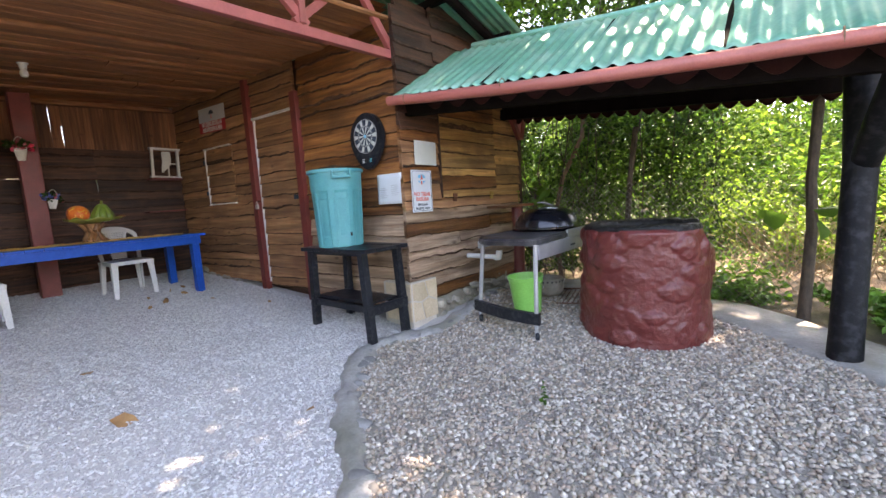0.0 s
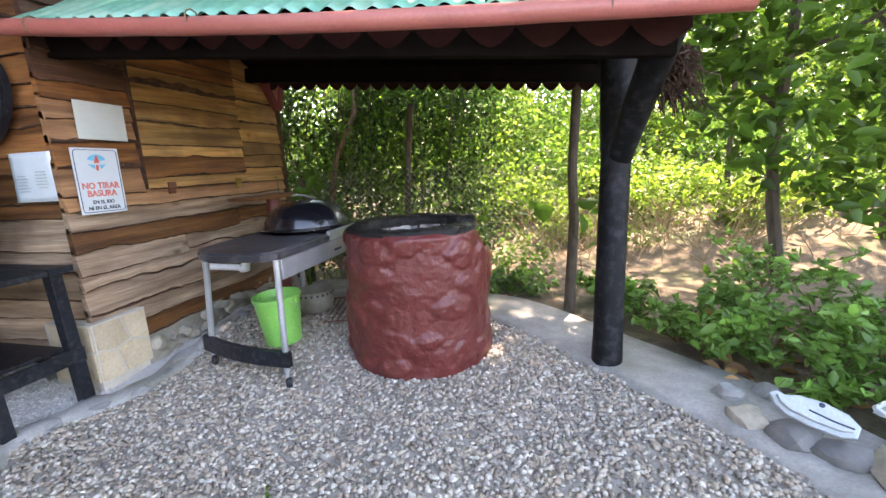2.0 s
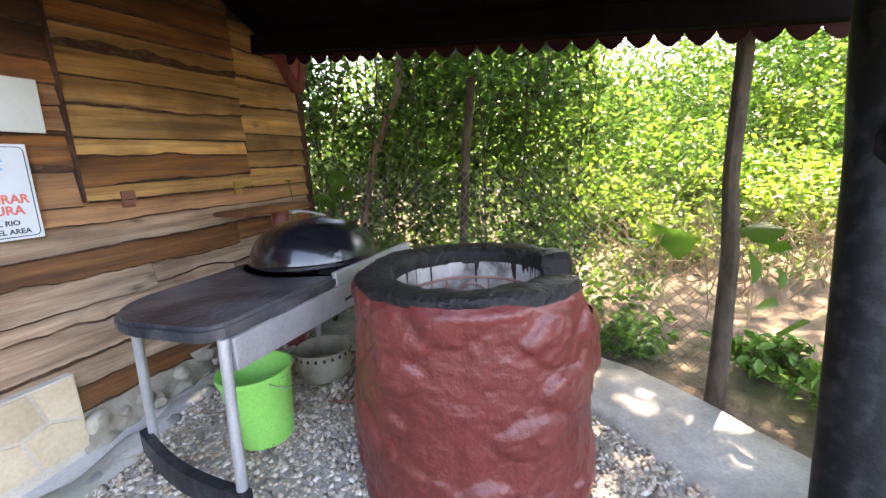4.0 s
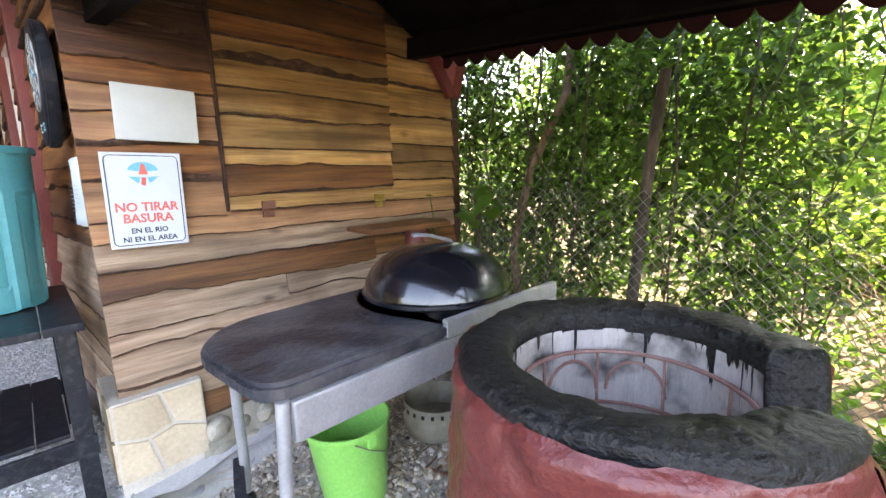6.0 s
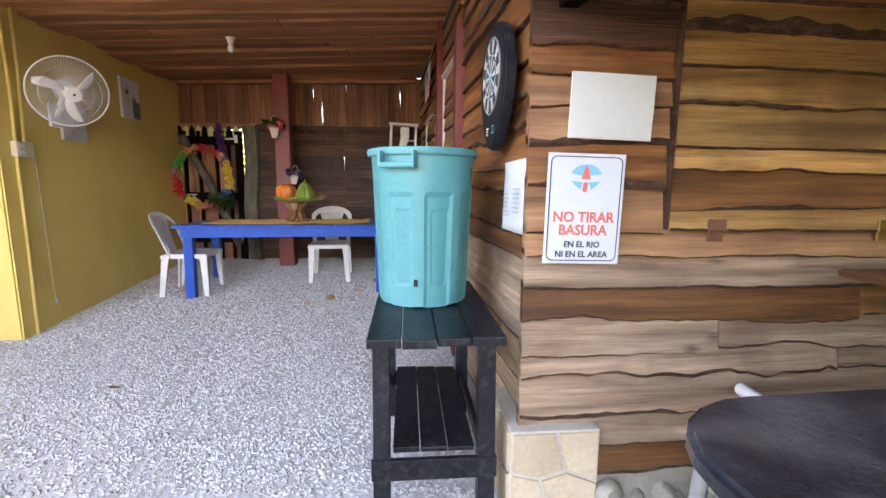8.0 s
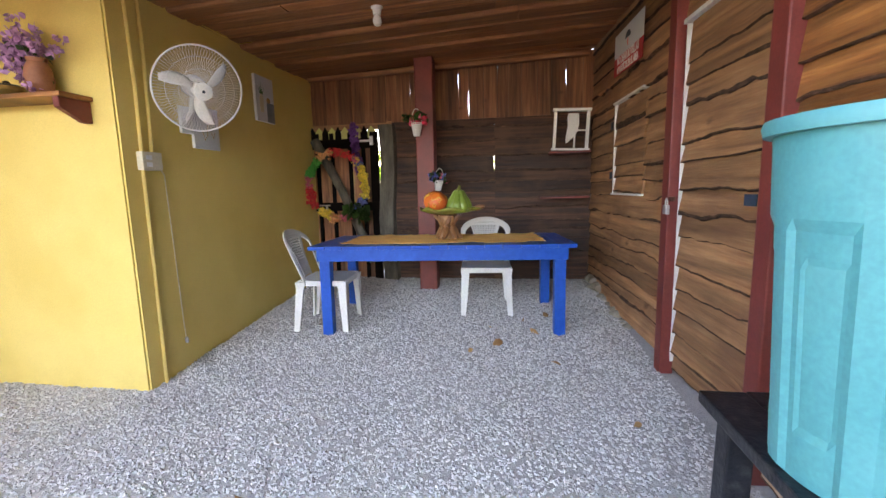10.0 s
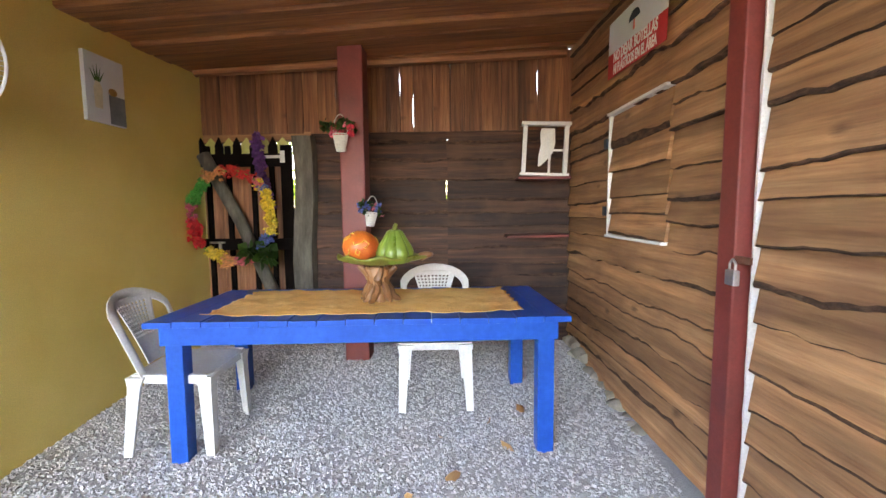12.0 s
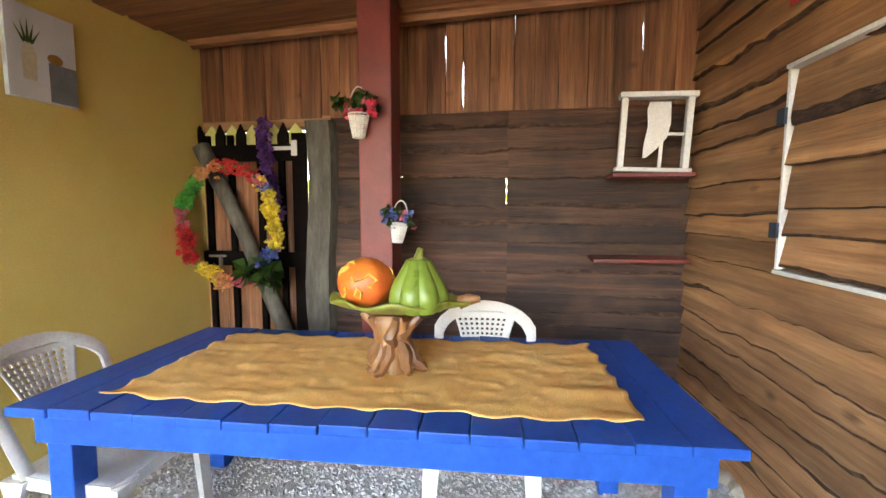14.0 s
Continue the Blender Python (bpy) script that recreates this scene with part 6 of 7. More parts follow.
# lean-to posts
def build_posts():
    p = thing("lean_to_post", Matrix(), "black painted forked round timber post", "post", kind="structure")
    a = [Vector((.20, 3.52, -.05)), Vector((.215, 3.58, .3)), Vector((.235, 3.68, .8)), Vector((.26, 3.79, 1.38)), Vector((.27, 3.84, 1.7)), Vector((.26, 3.86, 2.45))]
    part("shaft", rod(a, [.098, .09, .088, .09, .105, .11], 16), M["blackpost"], p, smooth=True)
    part("fork", rod([(.27, 3.80, 1.36), (.30, 3.66, 1.52), (.36, 3.36, 1.80), (.42, 3.04, 2.08)], [.078, .08, .08, .082], 12), M["blackpost"], p, smooth=True)
    n = thing("dry_root_clump", Matrix.Translation((.47, 3.42, 1.78)), "clump of dry reddish-brown roots hanging on post", "root clump")
    rnd = random.Random(4)
    bm = bmesh.new()
    for _ in range(130):
        q = Vector((rnd.gauss(0, .03), rnd.gauss(0, .03), rnd.uniform(.05, .16)))
        pts = [q]
        for k in range(4):
            q = q + Vector((rnd.gauss(.01, .03), rnd.gauss(0, .03), rnd.uniform(-.09, -.01)))
            pts.append(q)
        rod(pts, [.006, .006, .005, .004, .002], 4, bm)
    part("root_tangle", bm, M["bark"], n)
    b = thing("eave_bracket", Matrix(), "dark red timber brackets under lean-to eave", "bracket", kind="structure")
    for a_, c_ in (((-2.80, 4.60, 2.34), (-2.78, 4.80, 2.02)), ((-2.78, 4.92, 2.34), (-2.78, 4.83, 2.02))):
        beam("strut", a_, c_, .05, .07, b, M["redpost"])
    part("gusset", slab([(4.62, 2.36), (4.9, 2.36), (4.84, 2.05), (4.79, 2.05)], -2.80, -2.77, .002, Matrix(((0, 0, 1, 0), (1, 0, 0, 0), (0, 1, 0, 0), (0, 0, 0, 1)))), M["pink"], b)


build_posts()

# ---- garden ----
def leaves(name, centers, sizes, mat, parent, seed, droop=0.0, width=.5, kind=""):
    """Many folded leaves, one at each centre, turned at random."""
    rs = np.random.RandomState(seed)
    c = np.asarray(centers, dtype=float)
    n = len(c)
    sz = np.broadcast_to(np.asarray(sizes, dtype=float), (n,)) * rs.uniform(.65, 1.3, n)
    d = rs.normal(size=(n, 3))
    d[:, 2] = d[:, 2] * .6 - droop
    d /= np.linalg.norm(d, axis=1)[:, None]
    up = rs.normal(size=(n, 3)) * .7 + np.array([0, 0, 1.0])
    s = np.cross(d, up)
    s /= np.linalg.norm(s, axis=1)[:, None] + 1e-9
    nn = np.cross(s, d)
    L, W = sz[:, None], sz[:, None] * width
    v = np.empty((n, 6, 3))
    v[:, 0] = c - d * L * .5
    v[:, 1] = c - d * L * .12 + s * W * .5 + nn * L * .09
    v[:, 2] = c + d * L * .22 + s * W * .36 + nn * L * .05
    v[:, 3] = c + d * L * .5 - nn * L * .12
    v[:, 4] = c + d * L * .22 - s * W * .36 + nn * L * .05
    v[:, 5] = c - d * L * .12 - s * W * .5 + nn * L * .09
    base = (np.arange(n) * 6)[:, None]
    f = np.concatenate([base + np.array([[0, 1, 2, 3]]), base + np.array([[0, 3, 4, 5]])], axis=1).reshape(-1, 4)
    me = bpy.data.meshes.new(name)
    me.vertices.add(n * 6)
    me.vertices.foreach_set("co", v.reshape(-1))
    me.loops.add(n * 8)
    me.loops.foreach_set("vertex_index", f.reshape(-1).astype(np.int32))
    me.polygons.add(n * 2)
    me.polygons.foreach_set("loop_start", np.arange(0, n * 8, 4, dtype=np.int32))
    me.update(calc_edges=True)
    me.materials.append(mat)
    ob = new(name, me)
    ob.parent = parent
    if kind:
        ob["kind"] = kind
    return ob


def blob_points(rs, center, radii, n, hollow=.45):
    """Points in an uneven crown: denser towards its outside, with lumps and gaps."""
    d = rs.normal(size=(n * 2, 3))
    d /= np.linalg.norm(d, axis=1)[:, None]
    r = rs.uniform(hollow ** 3, 1, n * 2) ** (1 / 3)
    lump = np.array([noise.noise((float(a[0]) * 2.3 + center[0], float(a[1]) * 2.3 + center[1], float(a[2]) * 2.3)) for a in d])
    keep = lump > -.22
    p = d * (r * (1 + .55 * lump))[:, None] * np.asarray(radii)
    return (p[keep] + np.asarray(center))[:n]


rs = np.random.RandomState(21)


def branch(bm, a, b, r0, r1, sag=0.0, seed=0, n=6, curl=.12):
    a, b = Vector(a), Vector(b)
    pts, rad = [], []
    for i in range(n + 1):
        f = i / n
        p = a.lerp(b, f) + Vector((noise.noise((f * 2, seed, 0)), noise.noise((f * 2, seed, 5)), 0)) * curl * (b - a).length * math.sin(math.pi * f) + Vector((0, 0, -sag * math.sin(math.pi * f)))
        pts.append(p)
        rad.append(r0 + (r1 - r0) * f)
    rod(pts, rad, 7, bm)
    return pts


def build_vines():
    v = thing("vine_thicket", Matrix.Translation((-1.6, 5.3, .1)), "dense hanging thicket of small-leaved vines behind fence", "vines")
    off = Vector((1.6, -5.3, -.1))
    rnd = random.Random(6)
    bm = bmesh.new()
    for i in range(34):
        x = rnd.uniform(-3.6, -.8)
        y = rnd.uniform(5.0, 6.0)
        z1 = rnd.uniform(2.2, 3.8)
        pts = [Vector((x, y, .0))]
        for k in range(7):
            pts.append(pts[-1] + Vector((rnd.gauss(0, .09), rnd.gauss(0, .07), z1 / 7)))
        rod([p + off for p in pts], [rnd.uniform(.003, .007)] * 8, 5, bm)
    part("stem_tangle", bm, M["trunk"], v, smooth=True)["kind"] = "stuff"
    part("trunk", rod([Vector(p) + off for p in ((-1.58, 4.98, .0), (-1.55, 4.97, .8), (-1.5, 4.98, 1.5), (-1.44, 4.97, 1.98))], [.036, .032, .03, .03], 9), M["trunk"], v, "bare brown trunk cut short", smooth=True)
    part("trunk", rod([Vector(p) + off for p in ((-2.45, 5.25, .0), (-2.55, 5.2, .9), (-2.4, 5.2, 1.5), (-2.15, 5.25, 2.0), (-2.1, 5.3, 3.0))], [.035, .03, .03, .028, .02], 8), M["twig"], v, smooth=True)
    n = 36000
    u = rs.uniform(-3.7, -.45, n)
    h = rs.uniform(.25, 3.7, n)
    y = 5.15 + rs.uniform(0, 1.0, n)
    dens = np.array([noise.noise((float(a) * 2.2, float(b) * 1.1, float(c) * 1.5)) for a, b, c in zip(u, h, y)])
    edge = np.clip((-.6 - u) * 2.2, 0, 1)
    keep = (dens > -.12 - .15 * (h > 1.0)) & (rs.uniform(size=n) < .06 + .94 * edge)
    pts = np.stack([u, y, h], 1)[keep] + np.array(off)
    # share of dark leaves sets how lit the thicket looks
    k = int(len(pts) * .36)
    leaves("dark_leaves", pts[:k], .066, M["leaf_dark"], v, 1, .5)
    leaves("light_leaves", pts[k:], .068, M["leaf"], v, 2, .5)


build_vines()


def build_back_vines():
    t = thing("vine_thicket", Matrix(), "taller shaded thicket of climbing vines behind the hut", "vines")
    rs5 = np.random.RandomState(77)
    n = 26000
    p = np.stack([rs5.uniform(-6.5, -1.1, n), rs5.uniform(6.1, 7.6, n), rs5.uniform(.2, 5.0, n)], 1)
    d = np.array([noise.noise((float(a) * 1.3, float(b) * 1.3, float(c) * 1.0)) for a, b, c in p])
    p = p[d > -.2]
    # a third in the dark leaf colour, as painted shade
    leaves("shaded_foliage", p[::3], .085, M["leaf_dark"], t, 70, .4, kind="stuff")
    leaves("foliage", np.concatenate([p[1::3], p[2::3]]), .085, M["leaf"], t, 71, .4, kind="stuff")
    # weeds on the earth beyond the fence
    w = thing("ground_weeds", Matrix(), "low green weeds over the shaded earth", "weeds", kind="stuff")
    q = []
    for _ in range(9000):
        x, y = rs5.uniform(-2, 7), rs5.uniform(4.9, 9.5)
        if strip_side(x, y) > .6 and noise.noise((x * .9, y * .9, 11)) > -.05 + (.2 if (-1.2 < x < 3.2 and 4.9 < y < 7.4) else 0):
            q.append((x, y, terrain(x, y) + rs5.uniform(.01, .22)))
    leaves("foliage", q, .085, M["leaf"], w, 72, -.2, kind="stuff")


build_back_vines()


def tree(name, label, base, height, r0, limbs, clumps, mat, leaf, n_leaf, seed, cat="tree"):
    base = Vector(base)
    t = thing(name, Matrix.Translation(base), label, cat)
    bm = bmesh.new()
    top = Vector((limbs[0][0] * .2, limbs[0][1] * .2, height))
    spine = branch(bm, (0, 0, -.1), top, r0, r0 * .45, 0, seed, 10, .05)
    for i, e in enumerate(limbs):
        s = spine[4 + i % 6]
        branch(bm, s, e, r0 * .42, r0 * .1, 0, seed + i, 6)
    part("trunk", bm, M["trunk"], t, smooth=True)
    pts = np.concatenate([blob_points(rs, c, r, n_leaf // len(clumps)) for c, r in clumps])
    leaves("crown", pts, leaf, mat, t, seed, .3)
    return t


def build_brush():
    t = thing("dry_brush", Matrix.Translation((1.1, 6.6, .2)), "tangle of dry tan twigs and stalks on the bank", "brush", kind="stuff")
    rnd = random.Random(40)
    bm = bmesh.new()
    for _ in range(330):
        x, y = rnd.uniform(-1.6, 1.9), .5 + rnd.gauss(0, .5)
        q = Vector((x, y, -.1))
        pts = [q]
        lean = Vector((rnd.gauss(0, .12), rnd.gauss(0, .1), 0))
        for k in range(4):
            q = q + lean + Vector((rnd.gauss(0, .05), rnd.gauss(0, .05), rnd.uniform(.05, .3)))
            pts.append(q)
        rod(pts, [.006, .005, .0045, .004, .002], 4, bm)
    part("twig_tangle", bm, M["drystalk"], t)["kind"] = "stuff"


M["drystalk"] = material("dry_tan_stalks", [(.22, .15, .085), (.40, .30, .18)], .9, 9, bump=.2, island=.4)
build_brush()


# the tree beside the lean-to, large dark leaves
tree("garden_tree", "slim tree with large dark leaves beside the lean-to", (1.93, 5.45, .1), 4.2, .062,
     [(-.9, .2, 2.6), (.9, -.5, 2.5), (.2, .9, 3.4), (-.3, -.8, 3.3), (1.4, .3, 3.3)],
     [((-.75, .0, 2.75), (.75, .7, .6)), ((.9, -.6, 2.25), (.9, .6, .65)), ((.2, .7, 3.5), (1.2, 1.0, .9)), ((1.5, .2, 3.2), (1.1, 1.0, .8)), ((-.2, -.7, 3.4), (.9, .8, .6)), ((1.0, .6, 1.5), (.9, .8, .5)), ((.5, -.8, 1.95), (.8, .55, .45)), ((-.5, -.2, 2.15), (.55, .5, .35)), ((1.6, -.4, 1.75), (.8, .7, .55)), ((-.8, -.9, 2.7), (.6, .5, .4)), ((.4, -1.3, 2.6), (.8, .5, .5)), ((-.5, .0, 1.75), (.45, .4, .4)), ((-.1, -.3, 1.3), (.45, .4, .4)), ((-.8, .1, 2.3), (.5, .4, .35)), ((.5, -.2, 1.0), (.5, .45, .4))],
     M["leaf"], .16, 2300, 31)
tree("garden_tree", "slender tree with leafy crown behind the fence", (3.3, 6.4, .3), 4.6, .07,
     [(-.8, .2, 3.2), (.8, -.4, 3.0), (.2, .9, 4.0)],
     [((-.7, 0, 3.1), (.9, .8, .8)), ((.8, -.4, 2.8), (.9, .8, .8)), ((.1, .5, 4.2), (1.3, 1.1, 1.0)), ((0, -.3, 1.7), (.8, .6, .5))], M["leaf"], .16, 2600, 37)
# three added trees; their crowns, mostly out of view, keep sun off the yard
tree("garden_tree", "tall leafy tree behind the thicket, added to shade the yard", (-2.6, 8.2, .4), 6.0, .16,
     [(-1.5, -1, 5), (1.5, -1.2, 5.2), (0, 1.5, 6), (-.4, -1.8, 4.6)],
     [((-1.4, -1.2, 5.2), (1.7, 1.5, 1.2)), ((1.5, -1.3, 5.4), (1.7, 1.5, 1.2)), ((0, .8, 6.6), (2.1, 1.8, 1.3)), ((.2, -1.9, 4.6), (1.8, 1.0, .9)), ((1.4, -3.2, 5.4), (1.5, 1.3, .8)), ((.3, -4.4, 5.6), (1.6, 1.4, .8)), ((-1.2, -3.0, 5.4), (1.5, 1.3, .8)), ((-.6, -5.4, 6.2), (1.6, 1.3, .8)), ((1.7, -3.9, 5.5), (1.5, 1.3, .7)), ((1.3, -4.6, 6.4), (1.6, 1.4, .8))], M["leaf"], .19, 17000, 41)
tree("garden_tree", "tall leafy tree beyond the garden fence, added for its shade", (2.75, 9.3, .5), 6.4, .05,
     [(-1.5, -1, 5.4), (1.5, -1.2, 5.2), (0, 1.5, 6), (-.4, -1.8, 5)],
     [((-1.6, -1.2, 5.9), (1.8, 1.6, 1.2)), ((1.6, -1.0, 5.8), (1.9, 1.6, 1.2)), ((0, .8, 7.0), (2.2, 1.9, 1.3)), ((.2, -2.2, 5.4), (1.9, 1.2, .9)), ((-1.0, -3.8, 5.8), (1.6, 1.3, .8)), ((.6, -4.4, 5.6), (1.6, 1.4, .8))], M["leaf"], .18, 14000, 43)
# last nine clumps reach over the yard, unseen, to shade its south side
tree("garden_tree", "spreading tree added over the yard's edge to block the sun", (5.2, 5.6, .4), 6.2, .18,
     [(-1.7, -.6, 5.2), (-1.0, -2.0, 5.4), (1, 1.5, 6), (-2.4, .8, 5.2)],
     [((-2.2, -.8, 5.6), (1.8, 1.6, 1.1)), ((-1.0, -2.3, 5.6), (1.7, 1.5, 1.1)), ((0, .8, 6.8), (2.2, 1.9, 1.3)), ((-2.6, 1.2, 5.6), (1.6, 1.3, 1.0)),
      ((-4.2, -2.6, 6.6), (1.9, 1.8, .9)), ((-2.4, -3.6, 6.8), (2.0, 1.8, .9)), ((-.4, -3.6, 6.6), (2.0, 1.8, .9)), ((-3.6, -4.6, 7.0), (1.9, 1.6, .8)), ((-1.2, -5.0, 7.0), (2.0, 1.7, .8))], M["leaf"], .19, 23000, 47)

# thin live pole under the lean-to's far corner
p = thing("pole_tree", Matrix(), "thin crooked live tree pole at the fence", "tree")
part("trunk", rod([(.0, 4.42, -.05), (.02, 4.47, .4), (.045, 4.56, .9), (.03, 4.62, 1.3), (.06, 4.70, 1.85), (.07, 4.74, 2.3)], [.05, .045, .042, .038, .04, .04], 9), M["trunk"], p, smooth=True)
pts = [(.0 + a, 4.5 + b, c) for a, b, c in ((-.28, .1, 1.02), (-.2, .0, .98), (-.35, .05, 1.08), (.14, -.05, 1.05), (.2, -.1, .98), (.1, -.12, .9), (.24, -.02, .82), (.16, -.15, .72), (.28, -.1, .6), (-.4, .15, .95))]
for k, q in enumerate(pts):
    leaves("leaf", [q], .155, M["leaf"], p, 5 + k, .2, .95)


# sunlit scrub on the slope: nobody could count it
def build_blocking_hedge():
    # added out of view, to cut the skylight from the south
    h = thing("boundary_hedge", Matrix(), "unseen green hedge added to block low southern skylight", "hedge", kind="stuff")
    rs7 = np.random.RandomState(91)
    n = 8000
    pts = np.stack([rs7.uniform(-3.0, 8.5, n), -5.6 + rs7.normal(0, .35, n), rs7.uniform(.0, 2.5, n)], 1)
    leaves("foliage", pts, .19, M["leaf"], h, 92, .2, kind="stuff")


build_blocking_hedge()


def build_scrub():
    rs2 = np.random.RandomState(5)
    bright, mid = [], []
    sizes_b, sizes_m = [], []
    for i in range(150):
        x = rs2.uniform(-9, 17)
        y = rs2.uniform(8.3, 25)
        dist = math.hypot(x, y)
        if x < 0 and y < 9.5:
            continue
        r = rs2.uniform(.6, 1.5) * (1 + .05 * dist)
        z = terrain(x, y) + rs2.uniform(0, .4) * r + max(0, (dist - 13)) * rs2.uniform(0, .42)
        pts = blob_points(rs2, (x, y, z), (r, r, r * .7), 1000, .6)
        (bright if rs2.uniform() < .55 else mid).append(pts)
    # lower growth right behind the dirt patch
    for i in range(85):
        x, y = rs2.uniform(-1.5, 9), rs2.uniform(7.2, 10.5)
        if x < 2.5 and y < 7.5:
            continue
        r = rs2.uniform(.3, .6)
        bright.append(blob_points(rs2, (x, y, terrain(x, y) + r * .5), (r, r, r * .8), 330, .4))
    s = thing("far_scrub", Matrix(), "sunlit yellow-green scrub and bushes on the slope", "bushes", kind="stuff")
    b = np.concatenate(bright)
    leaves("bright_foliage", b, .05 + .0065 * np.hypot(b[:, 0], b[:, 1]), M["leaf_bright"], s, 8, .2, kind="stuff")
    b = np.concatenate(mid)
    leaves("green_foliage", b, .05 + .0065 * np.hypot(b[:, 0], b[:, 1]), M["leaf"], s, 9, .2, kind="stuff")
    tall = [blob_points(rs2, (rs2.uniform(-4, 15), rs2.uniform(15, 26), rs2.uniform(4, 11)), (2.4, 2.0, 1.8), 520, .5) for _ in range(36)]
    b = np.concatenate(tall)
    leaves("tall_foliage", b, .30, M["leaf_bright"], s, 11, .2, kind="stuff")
    # greenery outside the porch's back and hut side, glimpsed through gaps
    back = [blob_points(rs2, (rs2.uniform(-11, -9), rs2.uniform(-2.5, 5), rs2.uniform(.6, 2.8)), (1.0, 1.0, .9), 350, .4) for _ in range(14)]
    b = np.concatenate(back)
    leaves("green_foliage", b, .16, M["leaf_bright"], s, 10, .2, kind="stuff")


build_scrub()


# low plants at the yard's corner
def build_low_plants():
    rnd = random.Random(14)
    spots = [(.75, 4.05, .3, .32), (1.15, 3.75, .33, .40), (1.55, 3.55, .36, .44), (1.2, 4.3, .4, .45), (1.9, 4.0, .45, .5), (.55, 4.5, .28, .3), (.82, 3.72, .25, .3), (1.3, 3.3, .3, .34), (1.55, 3.9, .4, .5), (2.1, 2.9, .35, .4), (1.75, 3.15, .26, .32), (2.3, 3.4, .4, .45), (2.6, 4.4, .5, .6), (-.35, 4.95, .22, .22), (-.62, 4.9, .2, .2), (.3, 4.95, .22, .25), (1.6, 4.9, .5, .5), (3.0, 2.6, .5, .5)]
    for x, y, r, h in spots:
        z = terrain(x, y)
        t = thing("low_shrub", Matrix.Translation((x, y, z)), "low leafy green shrub on leaf-littered earth", "shrub", "low shrubs by the yard")
        bm = bmesh.new()
        tips = []
        for k in range(13):
            a = rnd.uniform(0, 6.28)
            e = Vector((r * math.cos(a) * rnd.uniform(.3, 1.2), r * math.sin(a) * rnd.uniform(.3, 1.2), h * rnd.uniform(.35, 1.1)))
            q = branch(bm, (0, 0, -.03), e, .006, .002, -h * .2, rnd.random() * 9, 6)
            tips += [(w + Vector((rnd.gauss(0, .025), rnd.gauss(0, .025), rnd.gauss(0, .018)))) for w in q[2:] for _ in range(5)]
        part("stem_spray", bm, M["twig"], t)["kind"] = "stuff"
        leaves("foliage", [tuple(w) for w in tips], .085, M["leaf_shrub"], t, int(x * 31 + y * 17) % 999, .15, kind="stuff")


build_low_plants()


def boulder(name, m, radii, mat, label, seed, parent=None, cat="stone", group=""):
    bm = bmesh.new()
    bmesh.ops.create_icosphere(bm, subdivisions=2, radius=1)
    for v in bm.verts:
        k = 1 + .38 * noise.noise(v.co * 1.2 + Vector((seed * 3.1, seed, 0))) + .16 * noise.noise(v.co * 2.9 + Vector((seed, 0, 0)))
        v.co = Vector((v.co.x * radii[0], v.co.y * radii[1], v.co.z * radii[2])) * k
    ob = part(name, bm, mat, parent, smooth=True)
    ob.matrix_basis = m
    if label:
        tagged(ob, label, cat, group)
    return ob


def build_rocks():
    rnd = random.Random(3)
    spots = [(.80, 3.05, .085), (.93, 2.92, .10), (1.06, 2.82, .09), (1.2, 2.72, .11), (1.33, 2.85, .1), (1.28, 2.55, .09), (1.45, 2.65, .12), (1.5, 2.95, .12), (.98, 3.30, .07), (1.7, 2.75, .13), (1.85, 3.0, .12), (1.42, 2.35, .1), (1.1, 3.15, .08), (1.62, 2.4, .1), (.78, 3.25, .07)]
    for i, (x, y, r) in enumerate(spots):
        boulder("garden_stone", Matrix.Translation((x, y, terrain(x, y) + r * .35)) @ pose(0, 0, 0, 0, 0, rnd.uniform(0, 360)), (r * rnd.uniform(.95, 1.35), r, r * rnd.uniform(.6, .85)), M["stone"] if i % 3 else M["rubble"], "rounded grey river stone edging the garden bed", i, group="stones edging the bed")
    # flat pale painted stones with a dark drawn face line
    for j, (x, y, s, rz) in enumerate(((.99, 2.90, .85, -22), (1.34, 3.02, .6, 35))):
        m = Matrix.Translation((x, y, terrain(x, y) + .17)) @ pose(0, 0, 0, 40, 8, rz)
        w = thing("white_stone", m, "flat white-painted stone plaque lying on garden stones", "ornament")
        out = [(-.17, -.02), (-.2, .03), (-.17, .055), (-.135, .045), (-.08, .065), (.02, .07), (.12, .045), (.17, .0), (.16, -.06), (.1, -.08), (-.02, -.075), (-.12, -.055)]
        part("slab", slab([(a * s, b * s) for a, b in out], -.035, .022, .02, None), M["plaque"], w)
        if j == 0:
            part("drawn_line", rod([(-.03, -.005, .0225), (.05, -.02, .0225), (.12, -.025, .0225)], .004, 5), M["ink"], w)
            part("drawn_eye", lathe([(.012, .020), (.011, .0235), (.001, .024)], 10, Matrix.Translation((.01, .035, 0))), M["ink"], w)
    # dry fallen leaves
    n = 260
    pts = []
    for _ in range(n):
        x, y = rnd.uniform(.8, 3.2), rnd.uniform(1.6, 4.8)
        if strip_side(x, y) > .45:
            pts.append((x, y, terrain(x, y) + .02))
    t = thing("leaf_litter", Matrix(), "scattered dry brown fallen leaves on the earth", "fallen leaves", kind="stuff")
    leaves("dry_leaves", pts, .11, M["dryleaf"], t, 3, 0, .6, kind="stuff")


M["plaque"] = material("chalky_grey_paint", [(.40, .45, .48), (.54, .59, .61)], .7, 6, bump=.4, stain=(.3, .3, .27), stain_scale=9)
M["dryleaf"] = material("dry_leaves", [(.24, .11, .04), (.42, .24, .10)], .8, 4, bump=.2, island=.45)
build_rocks()


